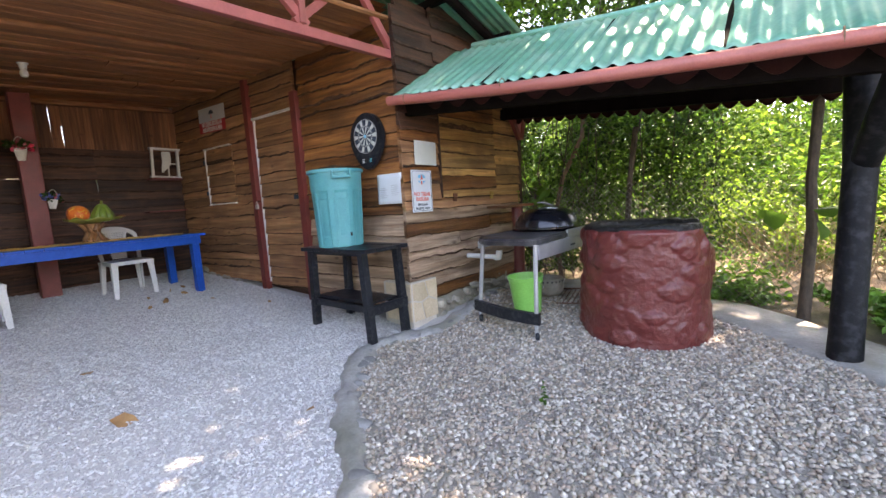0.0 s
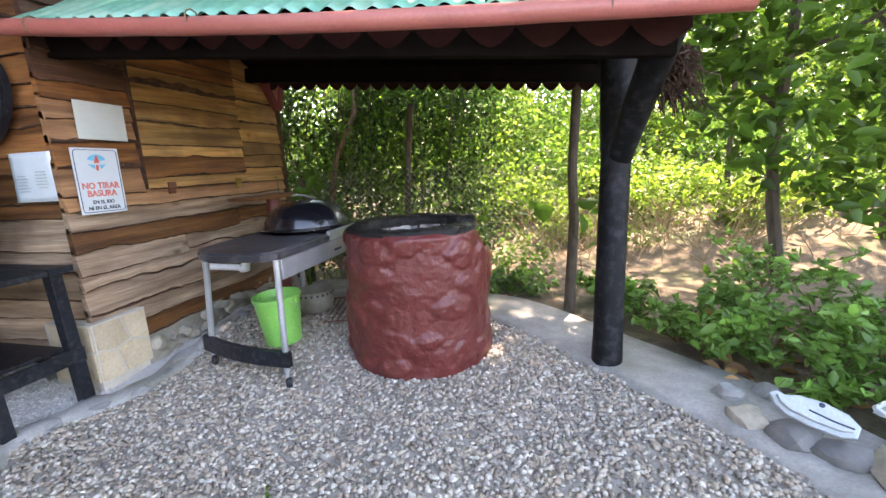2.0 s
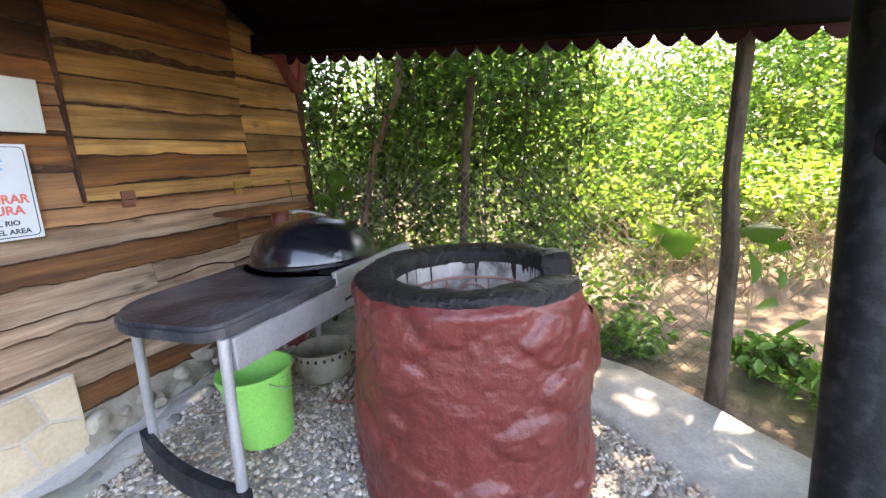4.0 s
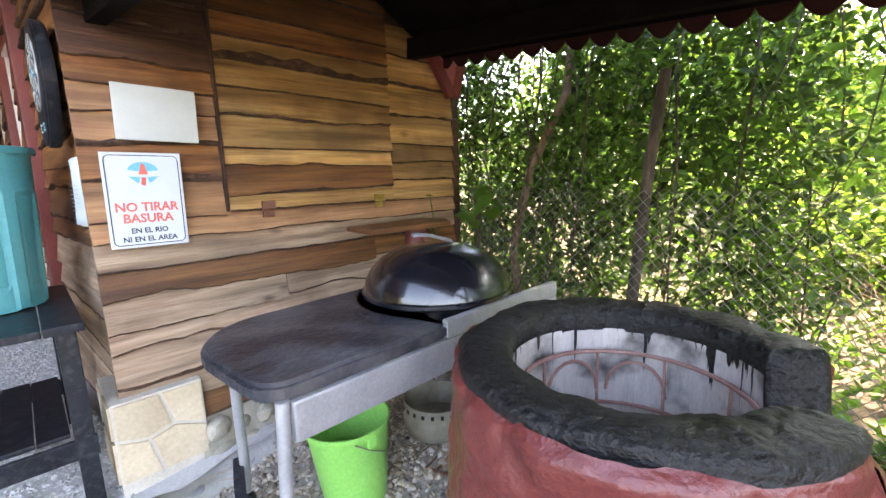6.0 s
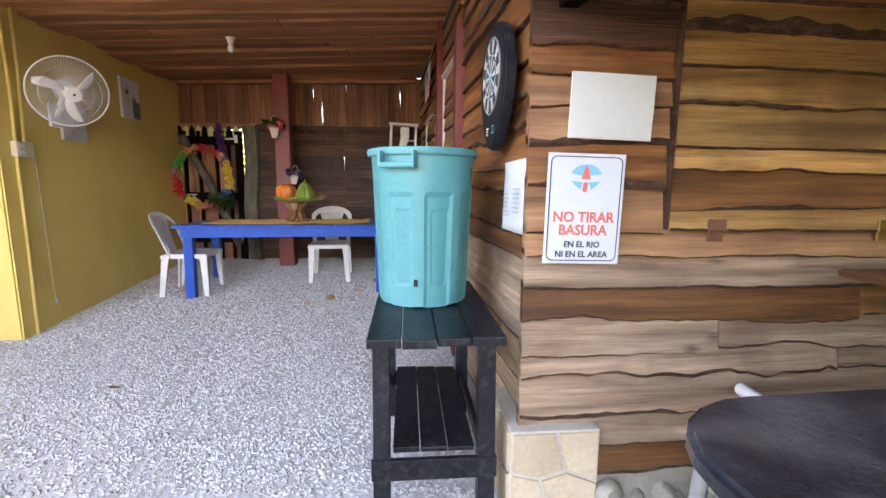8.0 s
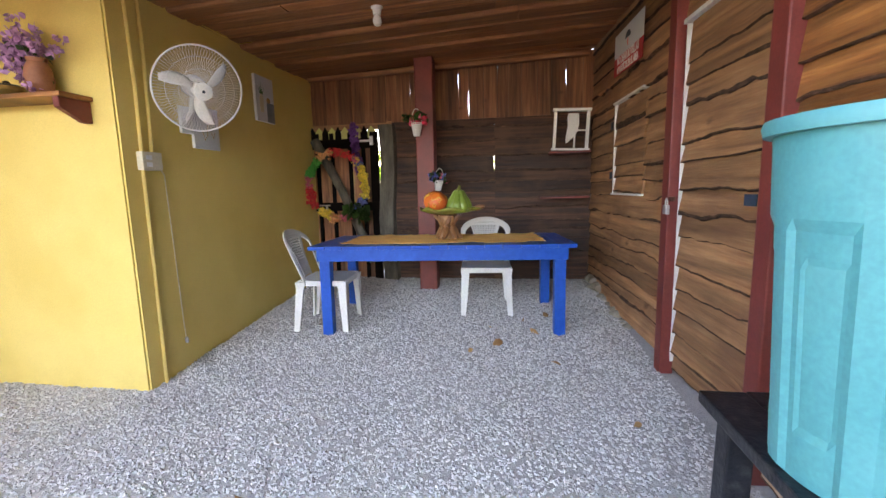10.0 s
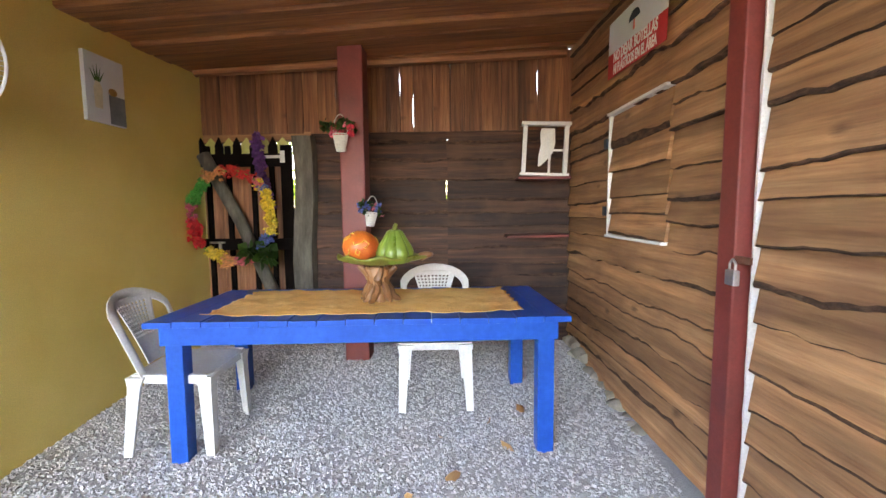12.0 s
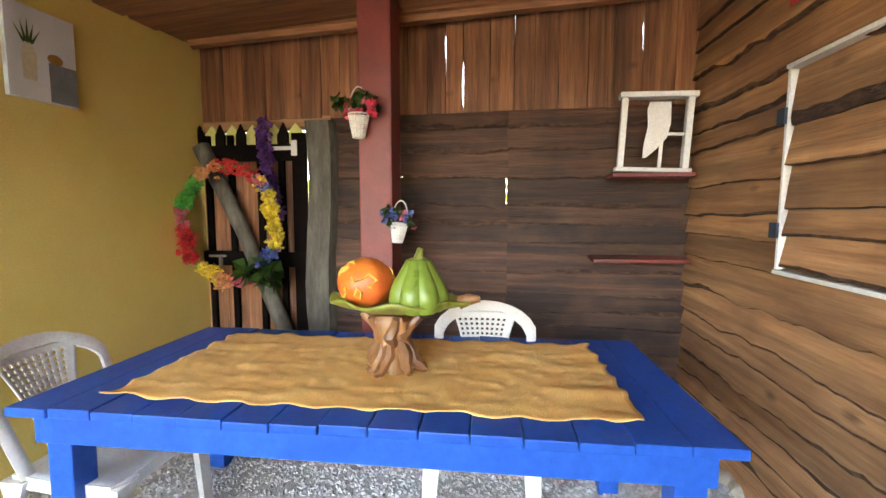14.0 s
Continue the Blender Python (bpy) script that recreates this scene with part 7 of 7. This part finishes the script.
# chain-link fence behind oven and grill
def build_fence():
    f = thing("chain_link_fence", Matrix(), "grey chain-link fence between yard and thicket", "fence")
    a, b, H = Vector((-2.72, 4.93, .0)), Vector((.05, 4.80, .0)), 1.3
    d = (b - a)
    L = d.length
    d.normalize()
    bm = bmesh.new()
    step = .062
    z0 = .08
    n = int(L / step)
    for i in range(-int(H / step), n):
        for sgn in (1, -1):
            s0 = i * step if sgn > 0 else (i + H / step) * step
            p, q = Vector((s0, z0)), Vector((s0 + sgn * H, z0 + H))
            for _ in range(1):
                lo, hi = 0.0, 1.0
                dx = q.x - p.x
                t0, t1 = (0 - p.x) / dx, (L - p.x) / dx
                t0, t1 = min(t0, t1), max(t0, t1)
                lo, hi = max(lo, t0), min(hi, t1)
                if hi - lo > .02:
                    u, v = p.lerp(q, lo), p.lerp(q, hi)
                    rod([a + d * u.x + Vector((0, 0, u.y)), a + d * v.x + Vector((0, 0, v.y))], .0021, 3, bm)
    part("wire_mesh", bm, M["fencewire"], f)
    for s in (.02,):
        q = a.lerp(b, s)
        part("fence_post", rod([q, q + Vector((0, 0, 1.4))], .025, 8), M["trunk"], f)


M["fencewire"] = material("galvanised_wire", [(.15, .145, .13), (.25, .24, .22)], .55, 20, bump=0, metal=.5)
build_fence()


def build_small_plants():
    s = thing("potted_seedling", Matrix.Translation((-2.60, 4.72, ground_z(-2.6, 4.7))), "young plant with large bright leaves beside hut", "plant")
    bm = bmesh.new()
    pts = []
    for e in ((.05, .0, 1.28), (.12, .06, 1.18), (-.02, .08, 1.22), (.18, -.02, 1.12), (.1, -.1, 1.05), (.0, -.32, 1.2), (.05, -.38, 1.05)):
        branch(bm, (0, 0, 0), e, .007, .003, 0, e[0] * 9)
        pts.append(e)
    part("stem", bm, M["leaf"], s)
    for k, q in enumerate(pts[:5] + [(a + .05, b + .04, c - .05) for a, b, c in pts[:5]]):
        leaves("leaf", [q], .2, M["leaf"], s, 12 + k, .3, .55)
    for k, q in enumerate(pts[5:]):
        leaves("young_leaf", [q], .07, M["leaf_bright"], s, 33 + k, 0, .5)
    # sprig in the yard gravel
    q = thing("weed_sprig", Matrix.Translation((-1.18, 2.1, ground_z(-1.18, 2.1))), "small green weed sprouting from the gravel", "weed")
    leaves("leaf", [(.01 * math.sin(k * 2.2), .012 * math.cos(k * 1.7), .01 + .012 * k) for k in range(12)], .045, M["leaf"], q, 4, -.2, .4)


build_small_plants()

# ---- planks, stones and gravel ----
def plank(parent, m, x0, x1, z0, z1, mat, rnd, out=0.0, wave=.016, thick=.03, n=None, name="plank", bark=None, ztop=None, broad=0.0):
    """A waney-edged board on a face frame: proud and uneven along its lower edge, bark left in places."""
    if bark is None:
        bark = rnd.random() < .6
    n = n or max(6, min(48, int((x1 - x0) / .038)))
    sd = rnd.uniform(0, 500)
    tilt = rnd.uniform(-.009, .009)
    lip = rnd.uniform(.002, .018)
    wave *= rnd.choice((.3, .5, .8, 1.2))
    ragged = rnd.choice((0.0, .0, .15, .4, 1.0)) + broad * 12
    verts, faces, idx = [], [], []
    for i in range(n + 1):
        f = i / n
        x = x0 + (x1 - x0) * f
        w = wave * (noise.noise((x * 2.3, sd, 0)) * 1.5 + .9 * noise.noise((x * 6.5, sd, 3)) + .55 * noise.noise((x * 19, sd, 5)))
        zl = z0 + w + tilt * (f - .5) * 2 - .010
        strip = max(.002, .007 + ragged * (.010 + .05 * noise.noise((x * 1.7, sd, 8)) + .022 * noise.noise((x * 11, sd, 9))))
        zu = z1 + .03
        if ztop:
            zu = min(zu, ztop(x))
            zl = min(zl, zu - .01)
        zm = zl + strip + (zu - zl - strip) * .5
        o = out + .005 * noise.noise((x * 2, sd, 4))
        e = .003 * noise.noise((x * 14, sd, 6))
        for yy, zz in ((out - .012, zl + .014), (o + thick * .55, zl + .001), (o + thick + lip - .004, zl + .003), (o + thick + lip + e, zl + strip * .5 + .004), (o + thick + lip * .8, zl + strip + .006), (o + thick * .75 + lip * .3, zm), (o + thick * .4, zu), (out - .012, zu)):
            verts.append(m @ Vector((x, yy, zz)))
    for i in range(n):
        for k in range(8):
            a, b = i * 8 + k, i * 8 + (k + 1) % 8
            faces.append((a, a + 8, b + 8, b))
            idx.append(1 if k in (0, 1, 2) or (bark and k == 3) else 0)
    faces += [tuple(range(8)), tuple(n * 8 + k for k in reversed(range(8)))]
    idx += [0, 0]
    return mesh(name, verts, faces, [mat, M["bark"]], parent, index=idx)


def rows(z0, z1, rnd, lo=.12, hi=.19):
    lo, hi = lo * .8, hi * 1.08
    z, out = z0, []
    while z < z1 - .06:
        h = rnd.uniform(lo, hi)
        if z + h > z1 - .08:
            h = z1 - z
        out.append((z, z + h))
        z += h
    return out


rnd = random.Random(17)
# hut gable wall with a hinged shutter
for z0, z1 in rows(.36, 1.335, rnd, .095, .14):
    mat = M["plank_grey"] if z0 < .95 else M[rnd.choice(("plank_pale", "plank_grey"))]
    if rnd.random() < .08:
        mat = M["plank_warm"]
    cut = rnd.uniform(.45, 1.4)
    if rnd.random() < .4:
        plank(wall_sign, MS, -.005, cut, z0, z1, mat, rnd, broad=.018, wave=.022)
        plank(wall_sign, MS, cut + .004, 2.12, z0 + .01, z1, mat, rnd, broad=.012, wave=.022)
    else:
        plank(wall_sign, MS, -.005, 2.12, z0, z1, mat, rnd, broad=.02, wave=.024)


def lean_top(x):
    """Underside of the lean-to roof along the gable wall."""
    y = 2.76 + x
    if y < 3.72:
        return 2.22 + (y - 2.66) * .608 - .06
    return 2.87 - (y - 3.72) * .57 - .06


# boards above 1.93 use dark wood: roof shade put into their colour
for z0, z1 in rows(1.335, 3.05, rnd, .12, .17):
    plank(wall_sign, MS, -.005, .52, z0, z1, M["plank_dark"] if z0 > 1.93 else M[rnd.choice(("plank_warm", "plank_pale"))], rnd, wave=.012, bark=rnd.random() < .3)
for z0, z1 in rows(1.335, 2.75, rnd, .13, .18):
    if z0 < 2.3:
        plank(wall_sign, MS, 1.55, 2.12, z0, z1, M["plank_honey"], rnd, bark=False, wave=.006)
# dark wood again up here, shade under the roof as colour
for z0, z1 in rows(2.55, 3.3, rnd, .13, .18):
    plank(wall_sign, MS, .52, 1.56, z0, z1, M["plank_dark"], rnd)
shutter = thing("wall_shutter", Matrix(), "closed top plank shutter hinged at its lower edge", "shutter")
# shutter boards above 2.2 all take the deeper tone, for the same shade
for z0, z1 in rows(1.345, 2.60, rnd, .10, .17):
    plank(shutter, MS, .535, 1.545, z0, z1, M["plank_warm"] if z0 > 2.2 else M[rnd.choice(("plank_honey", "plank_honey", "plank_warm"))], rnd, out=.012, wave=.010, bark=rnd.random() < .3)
part("edge_batten", boxed((.522, .0, 1.345), (.534, .052, 2.5), .002, MS), M["plank_dark"], shutter)
for x, mt in ((.72, "rust"), (1.42, "brass")):
    h = part("hinge", boxed((x - .035, .052, 1.345), (x + .035, .062, 1.385), .003, MS), M[mt], shutter, "small metal hinge")
    part("hinge_leaf", boxed((x - .03, .044, 1.30), (x + .03, .054, 1.342), .003, MS), M[mt], h)
    part("hinge_pin", rod([MS @ Vector((x - .038, .062, 1.343)), MS @ Vector((x + .038, .062, 1.343))], .006, 6), M[mt], h)

# plank wall of the porch: corner stretch, door, stretch to the back
MDL = face_frame(CORNER, U_DART, N_DART)
for z0, z1 in rows(.30, 2.98, rnd, .12, .18):
    mat = M["plank_grey"] if z0 < 1.05 else M["plank_warm"]
    plank(wall_dart, MDL, .006, 1.46, z0, z1, mat, rnd, wave=.02)
door = thing("door_1", Matrix(), "closed plank door of pale waney boards, padlocked", "door", kind="structure")
for z0, z1 in rows(.38, 2.44, rnd, .13, .2):
    plank(door, MDL, 1.600, 2.378, z0, z1, M["plank_pale"], rnd, wave=.02, thick=.024)
for z0, z1 in rows(2.47, 2.98, rnd, .13, .2):
    plank(wall_dart, MDL, 1.562, 2.418, z0, z1, M["plank_pale"], rnd)
part("hinge", boxed((1.555, .086, 1.44), (1.64, .092, 1.49), .002, MDL), M["ink"], door)
for z0, z1 in rows(.42, 1.45, rnd, .12, .18) + rows(2.24, 2.98, rnd, .12, .18):
    plank(wall_dart, MDL, 2.517, 4.53, z0, z1, M["plank_pale"], rnd, wave=.022)
for z0, z1 in rows(1.45, 2.24, rnd, .12, .18):
    plank(wall_dart, MDL, 2.517, 2.965, z0, z1, M["plank_pale"], rnd, wave=.02)
    plank(wall_dart, MDL, 3.705, 4.53, z0, z1, M["plank_pale"], rnd, wave=.022)
win = thing("window_1", Matrix(), "shuttered window of pale planks with white painted edges", "window", kind="structure")
for z0, z1 in rows(1.475, 2.215, rnd, .12, .17):
    plank(win, MDL, 2.98, 3.672, z0, z1, M["plank_pale"], rnd, wave=.014, out=.004)
part("window_frame", boxed((3.680, 0, 1.45), (3.697, .044, 2.24), .003, MDL), M["white"], win)
part("window_frame", boxed((2.97, 0, 1.452), (3.673, .066, 1.468), .003, MDL), M["white"], win)
part("window_frame", boxed((2.97, 0, 2.222), (3.673, .066, 2.238), .003, MDL), M["white"], win)
for z in (1.62, 2.05):
    part("hinge", boxed((3.655, .06, z - .03), (3.70, .072, z + .03), .002, MDL), M["ink"], win)
# back wall boards
MB = face_frame((-7.44, 0, 0), (0, 1, 0), (1, 0, 0))
for z0, z1 in rows(.42, 2.33, rnd, .12, .18):
    cut = 1.47 + rnd.uniform(-.01, .01)
    edge = rnd.choice((0.0, .01, .03))
    plank(wall_back, MB, .30, cut, z0 + rnd.uniform(0, .008), z1 - rnd.uniform(.002, .021), M["plank_dark"], rnd, wave=.02, thick=.022, broad=edge)
    plank(wall_back, MB, cut + (.006 if rnd.random() < .35 else -.004), 2.57, z0 + rnd.uniform(0, .008), z1 - rnd.uniform(.002, .021), M["plank_dark"], rnd, wave=.02, thick=.022, broad=edge)
plank(wall_back, MB, -.66, .30, 2.24, 2.36, M["plank_pale"], rnd, bark=False)
y = -.66
while y < 2.53:
    w = rnd.uniform(.11, .18)
    y1 = min(2.57, y + w)
    verts, faces = [], []
    sd = rnd.uniform(0, 99)
    o = rnd.uniform(0, .012)
    gap = rnd.choice((.0, .0, .006, .012))
    for i in range(7):
        z = 2.30 + .645 * i / 6
        a, b = y + .002 + .006 * noise.noise((z * 4, sd, 0)), y1 + .006 - gap * abs(noise.noise((z * 4, sd, 7)))
        for px, py in ((o, a), (o + .025, a + .004), (o + .025, b - .004), (o, b)):
            verts.append(MB @ Vector((py, px, z)))
    for i in range(6):
        for k in range(4):
            a, b = i * 4 + k, i * 4 + (k + 1) % 4
            faces.append((a, b, b + 4, a + 4))
    faces += [(0, 3, 2, 1), (24, 25, 26, 27)]
    mesh("plank", verts, faces, M["plank_up"], wall_back)
    y = y1

# tiled stone footing at the hut's corner, rubble footing along the walls
foot = thing("corner_footing", Matrix(), "pale limestone-tiled footing block at hut corner", "footing", kind="structure")
part("core", boxed((-3.20, 2.715, .05), (-2.815, 3.07, .565), .004), M["grout"], foot)
tiles_e = [[(0, 0), (.15, 0), (.11, .17), (0, .2)], [(.16, 0), (.345, 0), (.345, .15), (.22, .2), (.12, .17)], [(0, .21), (.11, .18), (.21, .21), (.17, .37), (0, .37)], [(.22, .21), (.345, .16), (.345, .37), (.18, .37)]]
for poly in tiles_e:
    c = Vector((sum(p[0] for p in poly) / len(poly), sum(p[1] for p in poly) / len(poly)))
    q = [((p[0] - c.x) * .955 + c.x, (p[1] - c.y) * .955 + c.y) for p in poly]
    part("tile", slab(q, 0, .010, .002, Matrix(((0, 0, 1, -2.815), (1, 0, 0, 2.72), (0, 1, 0, .19), (0, 0, 0, 1)))), M["tile"], foot)
    part("tile", slab([(a, b) for a, b in q], 0, .010, .002, Matrix(((-1, 0, 0, -2.82), (0, 0, -1, 2.715), (0, 1, 0, .19), (0, 0, 0, 1)))), M["tile"], foot)
rub = thing("rubble_footing", Matrix(), "pale rubble stone footing under the hut planks", "footing", kind="structure")
verts, faces = [], []
NY, NZ = 60, 12
for iy in range(NY + 1):
    for iz in range(NZ + 1):
        y, z = 3.04 + 1.84 * iy / NY, -.05 + .44 * iz / NZ
        lump = .030 * noise.noise((y * 5, z * 6, 3)) + .022 * abs(noise.noise((y * 12, z * 13, 8))) + .008 * noise.noise((y * 30, z * 30, 1))
        verts.append((-2.80 - .06 * smooth01(.16, .38, z) + .05 * smooth01(.16, .02, z) + lump, y, z))
for iy in range(NY):
    for iz in range(NZ):
        a = iy * (NZ + 1) + iz
        faces.append((a, a + NZ + 1, a + NZ + 2, a + 1))
core = mesh("core", verts, faces, M["rubble"], rub, smooth=True)
sm = core.modifiers.new("thick", "SOLIDIFY")
sm.thickness = .05
for i in range(26):
    yy = 3.1 + 1.75 * (i % 13) / 12 + rnd.uniform(-.05, .05)
    zz = ground_z(-2.75, yy) + (.0 if i < 13 else .09) + rnd.uniform(-.02, .04)
    r = rnd.uniform(.035, .075)
    boulder("stone", Matrix.Translation((-2.805, yy, zz)) @ pose(0, 0, 0, rnd.uniform(-20, 20), rnd.uniform(-20, 20), rnd.uniform(0, 360)), (r * .7, r * 1.2, r * .6), M["rubble"], "", i + 50, rub)
for i in range(15):
    s = 3.2 + 1.3 * i / 14 + rnd.uniform(-.05, .05)
    p = on_dart(s, ground_z(-2.83 - s, 2.6) - .01 + .09 * rnd.random() * (s > 4.0), .03)
    r = rnd.uniform(.03, .075)
    boulder("stone", Matrix.Translation(p) @ pose(0, 0, 0, 0, 0, rnd.uniform(0, 360)), (r * 1.2, r, r * .8), M["rubble"], "", i + 90, rub)
kerb = thing("stone_kerb", Matrix(), "low mortared kerb of grey stones between two gravels", "kerb", kind="structure")
pts = []
for a, b in zip(KL, KL[1:]):
    a, b = Vector(a), Vector(b)
    n = max(1, int((b - a).length / .06))
    pts += [a.lerp(b, i / n) for i in range(n)]
for _ in range(4):
    pts = [pts[0]] + [(pts[i - 1] + pts[i] * 2 + pts[i + 1]) / 4 for i in range(1, len(pts) - 1)] + [pts[-1]]
verts, faces = [], []
for i, p in enumerate(pts):
    d = (pts[min(i + 1, len(pts) - 1)] - pts[max(i - 1, 0)]).normalized()
    nrm = Vector((-d.y, d.x))
    for o, h in ((-.10, -.06), (-.075, .018), (-.03, .035), (.03, .035), (.075, .02), (.10, -.06)):
        w = o * (1 + .8 * noise.noise((p.x * 6, p.y * 6, 2 if o > 0 else 7)) + .3 * noise.noise((p.x * 17, p.y * 17, 2 if o > 0 else 7)))
        q = p + nrm * w
        verts.append((q.x, q.y, ground_z(q.x, q.y) + h + .022 * noise.noise((q.x * 9, q.y * 9, 4)) + .008 * noise.noise((q.x * 25, q.y * 25, 4))))
for i in range(len(pts) - 1):
    for k in range(5):
        a = i * 6 + k
        faces.append((a, a + 1, a + 7, a + 6))
mesh("mortar", verts, faces, M["concrete"], kerb, smooth=True)
i = 0
while i < len(pts) - 2:
    p = pts[i]
    if p.y > 1.95 or rnd.random() < .55:
        q = p + Vector((rnd.uniform(.03, .085), rnd.uniform(-.02, .05)))
        r = rnd.uniform(.028, .060)
        boulder("stone", Matrix.Translation((q.x, q.y, ground_z(q.x, q.y) + .006)) @ pose(0, 0, 0, 0, 0, rnd.uniform(0, 360)), (r * 1.3, r, r * .6), M["stone"], "", i, kerb)
    i += rnd.choice((2, 3))


# loose gravel: chips in the porch, rounder pebbles in the yard
def stones_mesh(name, pts, sizes, mat, label, seed, flat_=.62, rounded=True):
    rs3 = np.random.RandomState(seed)
    n = len(pts)
    octa = np.array([(1, 0, 0), (0, 1, 0), (-1, 0, 0), (0, -1, 0), (.35, .3, .9), (-.35, -.25, .95), (0, 0, -.8)], float)
    tris = np.array([(0, 1, 4), (1, 2, 5), (1, 5, 4), (2, 3, 5), (3, 0, 4), (3, 4, 5), (1, 0, 6), (2, 1, 6), (3, 2, 6), (0, 3, 6)])
    v = octa[None] * (1 + rs3.uniform(-.28, .28, (n, 7, 3)))
    v = v * np.stack([rs3.uniform(.8, 1.35, n), rs3.uniform(.7, 1.1, n), rs3.uniform(.45, .9, n) * flat_ / .62], 1)[:, None]
    a = rs3.uniform(0, 6.283, n)
    ca, sa = np.cos(a)[:, None], np.sin(a)[:, None]
    x, y, z = v[..., 0], v[..., 1], v[..., 2]
    v = np.stack([x * ca - y * sa, x * sa + y * ca, z + .35 * x * rs3.uniform(-1, 1, n)[:, None]], -1)
    v = v * np.asarray(sizes)[:, None, None] + np.asarray(pts)[:, None]
    f = (np.arange(n) * 7)[:, None, None] + tris[None]
    me = bpy.data.meshes.new(name)
    me.vertices.add(n * 7)
    me.vertices.foreach_set("co", v.reshape(-1))
    me.loops.add(n * 30)
    me.loops.foreach_set("vertex_index", f.reshape(-1).astype(np.int32))
    me.polygons.add(n * 10)
    me.polygons.foreach_set("loop_start", np.arange(0, n * 30, 3, dtype=np.int32))
    me.update(calc_edges=True)
    me.polygons.foreach_set("use_smooth", [rounded] * (n * 10))
    me.materials.append(mat)
    return tagged(new(name, me), label, "gravel", kind="stuff")


def scatter(n, x0, x1, y0, y1, ok, seed, lift=.006):
    rs4 = np.random.RandomState(seed)
    out = []
    for x, y in zip(rs4.uniform(x0, x1, n), rs4.uniform(y0, y1, n)):
        if ok(x, y):
            out.append((x, y, ground_z(x, y) + lift + .012 * noise.noise((x * 2.1, y * 2.1, 0))))
    return out


def wall_y(x):
    return 2.80 + (x + 2.83) * .0613


pts = scatter(118000, -7.4, -1.2, -2.1, 2.75, lambda x, y: kerb_side(x, y) < -.06 and y < wall_y(x) - .04 and (x > -4.8 or y > -.66), 3, .005)
sz = np.random.RandomState(5).uniform(.007, .0145, len(pts))
stones_mesh("fine_gravel", pts, sz, M["chip"], "pale angular stone chips covering the porch floor", 7, .44, False)
pts = scatter(58000, -2.9, 1.35, -.6, 4.5, lambda x, y: kerb_side(x, y) > .06 and strip_side(x, y) < .04, 4)
sz = np.random.RandomState(6).uniform(.008, .020, len(pts))
stones_mesh("coarse_gravel", pts, sz, M["pebble"], "mixed grey and tan pebbles covering the yard", 8)

# straw strewn under the grill
straw = thing("straw_litter", Matrix(), "thin tan straw strewn over gravel under the grill", "straw", kind="stuff")
rst = random.Random(33)
bm = bmesh.new()
for _ in range(260):
    x, y = -2.12 + rst.gauss(0, .2), 3.55 + rst.gauss(0, .26)
    a, L = rst.uniform(0, 6.28), rst.uniform(.05, .16)
    if x < -2.75:
        continue
    q = [(x + L * f * math.cos(a + .3 * f), y + L * f * math.sin(a + .3 * f), ground_z(x, y) + .018 + .012 * rst.random() + .01 * f) for f in (0, .5, 1)]
    rod(q, .0016, 3, bm)
part("straw_tangle", bm, M["drystalk"], straw)["kind"] = "stuff"

# fallen leaves on the porch gravel
for k, (x, y, s) in enumerate(((-5.87, 1.83, .11), (-5.62, 1.55, .12), (-5.95, 1.47, .10), (-6.1, 1.75, .09), (-6.25, 1.95, .09), (-5.35, 1.95, .10), (-5.5, 1.35, .08), (-3.1, .5, .16), (-2.4, 1.3, .09), (-4.7, 2.3, .07), (-4.0, .5, .07))):
    t = thing("fallen_leaf", Matrix.Translation((x, y, ground_z(x, y) + .02)), "dry curled tan leaf lying on pale gravel", "leaf", "fallen leaves on the porch")
    leaves("blade", [(0, 0, 0)], s, M["dryleaf"], t, 60 + k, .0, .6)
